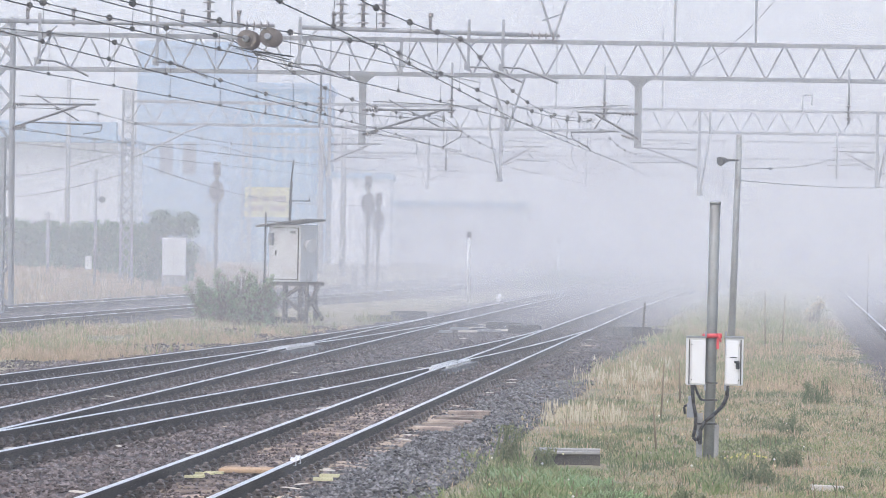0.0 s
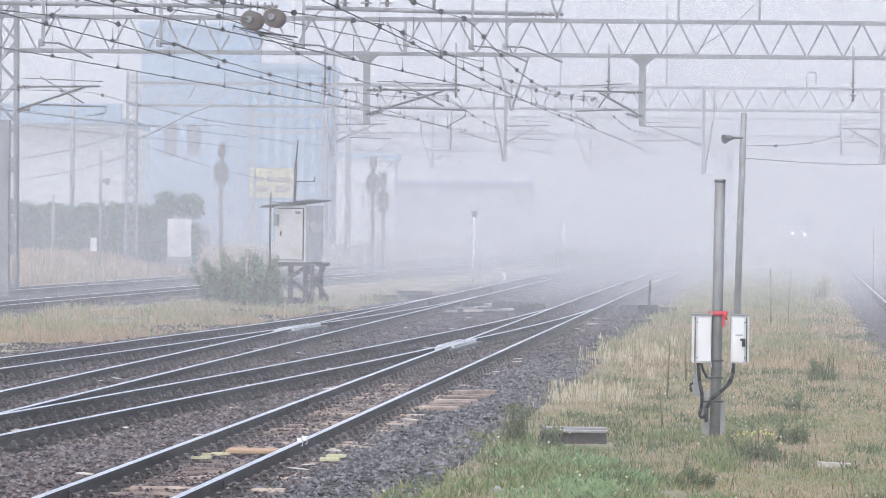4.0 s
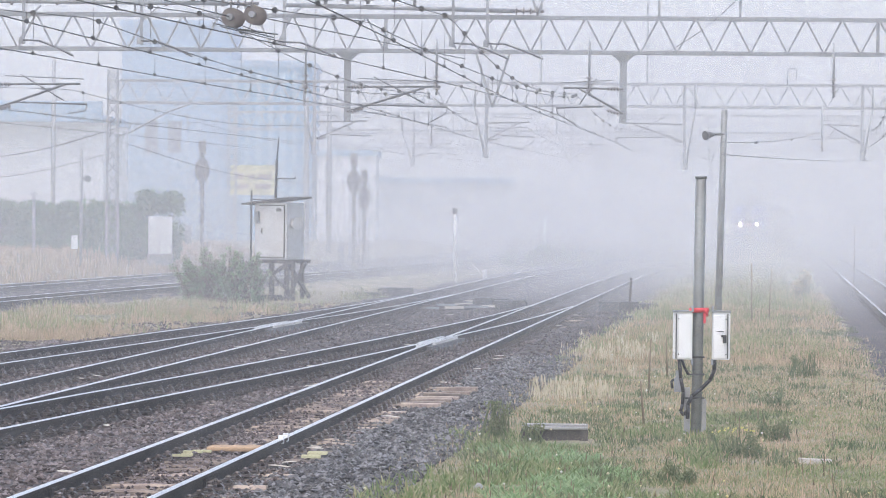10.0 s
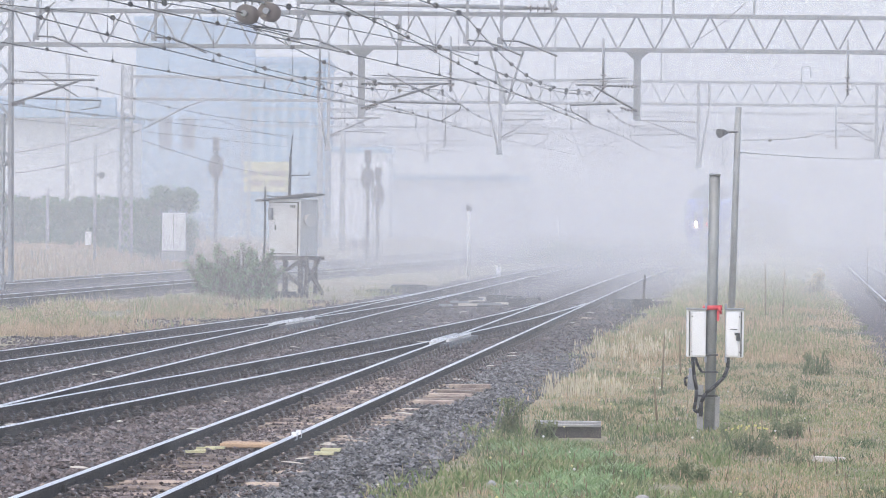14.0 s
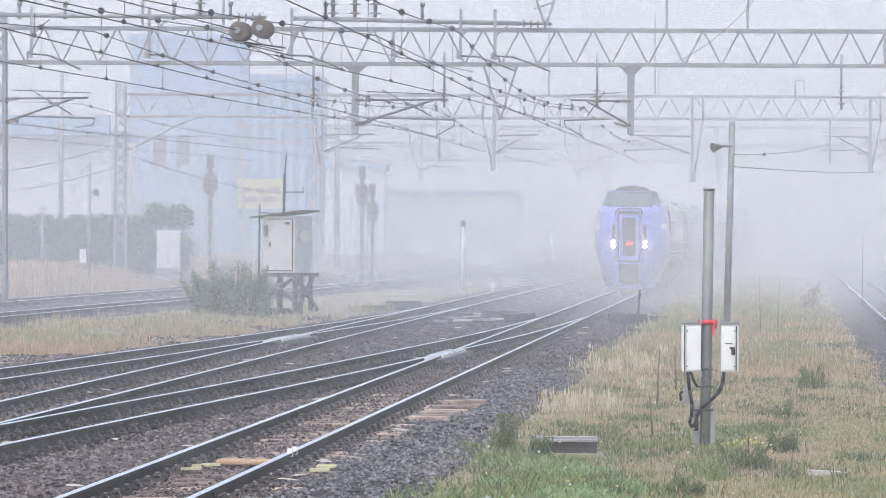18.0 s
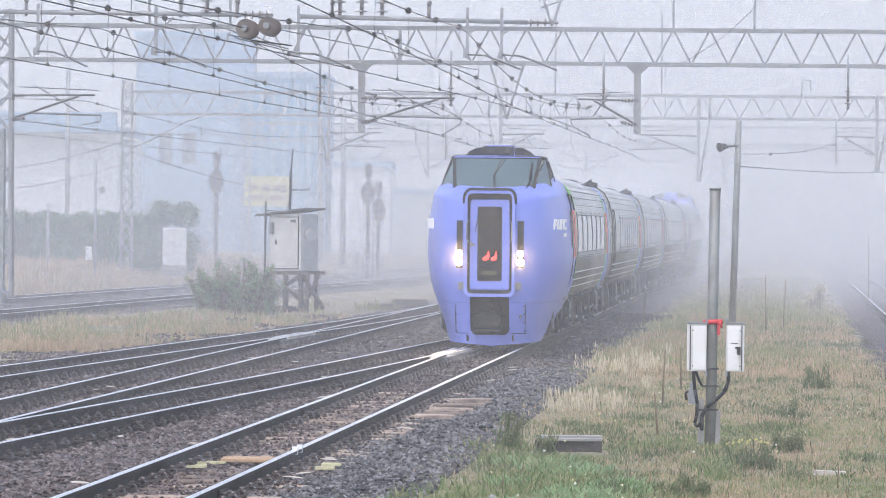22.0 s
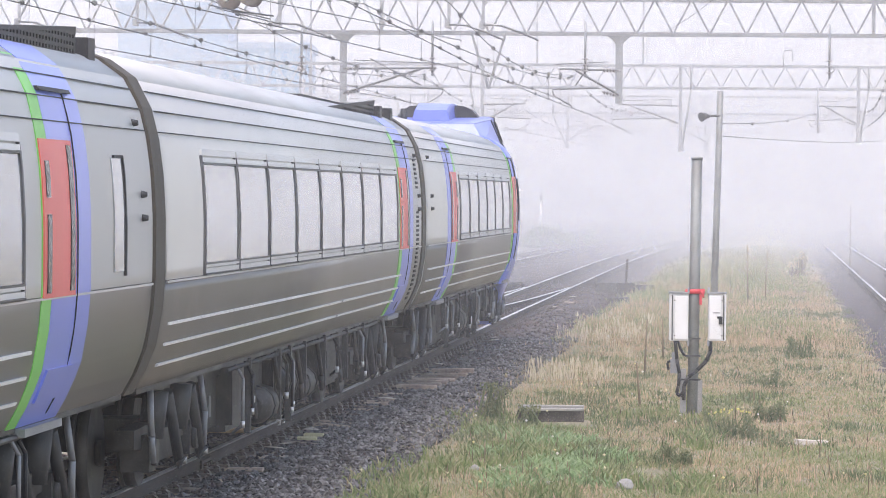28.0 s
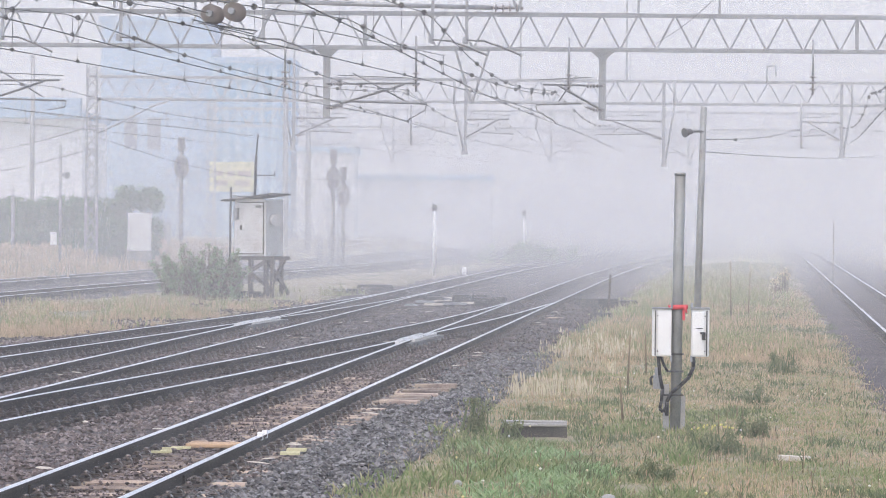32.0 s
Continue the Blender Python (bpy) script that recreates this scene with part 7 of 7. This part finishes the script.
def railcar(kind, layout, label, lit=False):
    """layout: windows (start, end, count), doors (place, flipped), vents, roof kit, blank door."""
    root = thing("railcar", label, "train car", group="cars of the train")
    y0 = 4.55 if kind == "lead" else 0.3
    for name, mat, z0, z1 in (("upper_side", GREY_BODY, 1.75, 3.17), ("lower_side", LOWER_BODY, 0.95, 1.745)):
        for s in (-1, 1):
            bm = bmesh.new()
            skin(bm, y0, 21.0, z0, z1, 0.0, s, 0.08, 0.06)
            for f in bm.faces:
                f.smooth = abs(f.normal.y) < 0.5
            part(name, bm, mat, root)
    bm = bmesh.new()
    top = [(x, z) for x, z in SECTION if z > 3.1]
    loft(bm, [[(x, y, z) for x, z in top] + [(-1.1, y, 3.1), (1.1, y, 3.1)] for y in (y0, 21.0)], smooth=True)
    part("roof", bm, ROOF_GREY, root)
    bm = bmesh.new()
    box(bm, -1.2, 1.2, y0, 21.0, 0.93, 1.0)
    part("floor", bm, UNDER, root)
    for y in (y0 + 0.02, 20.96) if kind != "lead" else (20.96,):
        bm = bmesh.new()
        loft(bm, [[(x * 0.985, yy, z - 0.02) for x, z in SECTION] for yy in (y, y + 0.04)], smooth=False)
        part("end_wall", bm, GREY_BODY, root)
    for s in (-1, 1):
        for z in (2.80, 2.95, 3.09):
            bm = bmesh.new()
            skin(bm, y0, 21.0, z, z + 0.008, 0.01, s, 0.02)
            part("gutter_line", bm, SEAL, root)
        bm = bmesh.new()
        skin(bm, y0, 21.0, 1.73, 1.745, 0.012, s, 0.02)
        part("waist_bead", bm, FRAME_GREY, root)
        gap = (y0 + 20.6) / 2 + 2.0
        for z, cut in ((1.43, False), (1.28, True), (1.13, True)):
            spans = [(y0 + 0.3, gap - 0.1), (gap + 0.1, layout["stripe_end"])] if cut else [(y0 + 0.3, layout["stripe_end"])]
            for a, b in spans:
                bm = bmesh.new()
                skin(bm, a, b, z - 0.0105, z + 0.0105, 0.016, s, 0.03)
                part("white_stripe", bm, WHITE_LINE, root)
        a, b, n = layout["windows"]
        side_windows(root, a, b, n, s)
        for y, flip in layout["doors"]:
            door_set(root, y, s, flip, lead=kind == "lead" and y < 8)
        for y in layout.get("vents", ()):
            vents(root, y, s)
        for y in layout.get("slits", ()):
            bm = bmesh.new()
            skin(bm, y, y + 0.42, 1.85, 2.6, 0.01, s)
            slit = part("narrow_window", bm, PALE_GLASS, root)
            for a, b, z0, z1 in ((y + 0.42, y + 0.46, 1.82, 2.62), (y + 0.1, y + 0.45, 2.6, 2.62)):
                bm = bmesh.new()
                skin(bm, a, b, z0, z1, 0.018, s)
                part("window_seal", bm, SEAL, slit)
        for y in layout.get("grey_doors", ()):
            for a in (y, y + 0.8):
                bm = bmesh.new()
                skin(bm, a, a + 0.05, 1.05, 2.75, 0.02, s)
                part("door_edge", bm, SEAL, root)
            bm = bmesh.new()
            skin(bm, y + 0.1, y + 0.5, 2.75, 2.79, 0.03, s, 0.05)
            part("door_gutter", bm, SEAL, root)
        for z in (2.85, 2.36, 2.2):
            bm = bmesh.new()
            rod(bm, (s * (side_x(z) - 0.02), 20.55, z), (s * (side_x(z) + 0.04), 20.55, z), 0.03, 12, 0.018)
            part("end_button", bm, DARK_STEEL, root)
    if kind != "lead" or lit:
        bm = bmesh.new()
        wrap(bm, 21.06, 21.5, 0.015, 0.95, 0.12)
        part("gangway_bellows", bm, BELLOWS, root, "dark brown rubber gangway bellows")
    if layout["roof"]:
        roof_kit(root, *layout["roof"])
    bogie(root, 3.4 if kind == "lead" else 3.0)
    bogie(root, 18.2)
    underfloor(root, 5.6, 16.0, layout["seed"])
    if kind == "lead":
        cab(root, lit)
    return root


LEAD = {"windows": (5.0, 16.95, 6), "doors": [(4.5, True), (17.75, False)], "vents": (20.0,), "roof": (14.0, 18.6), "seed": 1, "stripe_end": 17.4}
CARS = [railcar("lead", LEAD, "leading diesel railcar with a rounded blue nose and lit headlamps", True),
        railcar("middle", {"windows": (4.4, 15.9, 8), "doors": [(17.6, False)], "vents": (19.9,), "grey_doors": (0.7,), "roof": (12.0, 18.1), "seed": 2, "stripe_end": 17.3}, "grey diesel railcar with pale windows and a blue door"),
        railcar("middle", {"windows": (2.2, 16.2, 7), "doors": [(17.1, False)], "slits": (19.35,), "roof": (14.6, 20.1), "seed": 3, "stripe_end": 16.6}, "grey diesel railcar with tall pale windows and white lines"),
        railcar("middle", {"windows": (2.1, 17.8, 8), "doors": [(18.45, False)], "vents": (20.3,), "roof": (13.6, 19.0), "seed": 4, "stripe_end": 18.6}, "grey diesel railcar with eight pale windows a side"),
        railcar("lead", dict(LEAD, windows=(5.4, 15.9, 6), doors=[(4.5, True), (16.6, False)], stripe_end=20.6, vents=(), roof=None), "trailing diesel railcar with a rounded blue nose")]
PITCH = 21.3
RUN = [(0, 434), (3, 402), (6, 362), (8, 329), (10, 293), (12, 255), (14, 216), (17, 164), (19, 131), (23, 57.4), (24.3, 33.2), (25.5, 10.65), (28, -35.85), (32, -110.3)]


FEATHER = material("dark brown feathers", (0.05, 0.045, 0.04), 0.8, 0, 0.3, 40)


def small_bird():
    root = thing("bird", "small dark bird crossing low over the tracks", "bird")
    bm = bmesh.new()
    loft(bm, [[(r * math.cos(k * 0.7854), y, r * math.sin(k * 0.7854)) for k in range(8)] for y, r in ((-0.07, 0.008), (-0.04, 0.02), (0.01, 0.026), (0.045, 0.018), (0.06, 0.016), (0.075, 0.004))])
    body = part("body", bm, FEATHER, root)
    for s in (-1, 1):
        bm = bmesh.new()
        loft(bm, [[(s * x, a, z), (s * x, b, z), (s * x, b, z + 0.004), (s * x, a, z + 0.004)] for x, a, b, z in ((0.01, -0.03, 0.035, 0.01), (0.06, -0.03, 0.03, 0.035), (0.13, -0.06, -0.03, 0.05))], smooth=False)
        part("wing", bm, FEATHER, body)
    bm = bmesh.new()
    loft(bm, [[(-w, y, 0), (w, y, 0), (w, y, 0.004), (-w, y, 0.004)] for y, w in ((-0.06, 0.008), (-0.12, 0.022))], smooth=False)
    part("tail", bm, FEATHER, body)
    return root


BIRD = small_bird()
FLIGHT = [(0, -107, 2.6, 0), (12.4, -5.6, 2.85, 3), (12.6, -4.15, 2.95, 5), (12.8, -2.7, 3.14, 12), (13.0, -1.0, 3.65, 18), (13.2, 0.57, 4.24, 20), (13.6, 3.8, 5.5, 18), (14.5, 11, 8.2, 15), (32, 150, 40, 12)]


def motions():
    walk(BIRD, [(t, pose(x, 80, z, climb, 0, -90)) for t, x, z, climb in FLIGHT])
    times = [0.5 * i for i in range(65)]
    for k, ob in enumerate(CARS):
        rows = []
        for t in times:
            y = ease(t, RUN) + k * PITCH
            a, b = Vector((main_line(y + 3), y + 3, fall(y + 3))), Vector((main_line(y + 18), y + 18, fall(y + 18)))
            d = (b - a).normalized()
            turn = -math.degrees(math.atan2(d.x, d.y))
            p = a - d * 3
            if k == 4:
                p, turn = p + d * (PITCH + 0.3), turn + 180
            rows.append((t, pose(p.x, p.y, p.z, 0, 0, turn)))
        walk(ob, rows)
    for ob, y in BANKS:
        x = ob.location.x
        walk(ob, [(0, pose(x, y, 0)), (16, pose(x + 3, y, 0)), (32, pose(x + 6, y, 0))])
    for ob, y, far in LOW_BANKS:
        x = ob.location.x
        walk(ob, [(0, pose(x, y, 0)), (20, pose(x + 2, y + 3, 0)), (23, pose(x + 3, y + 8, 0)), (32, pose(x + 8, far, 0))])


motions()
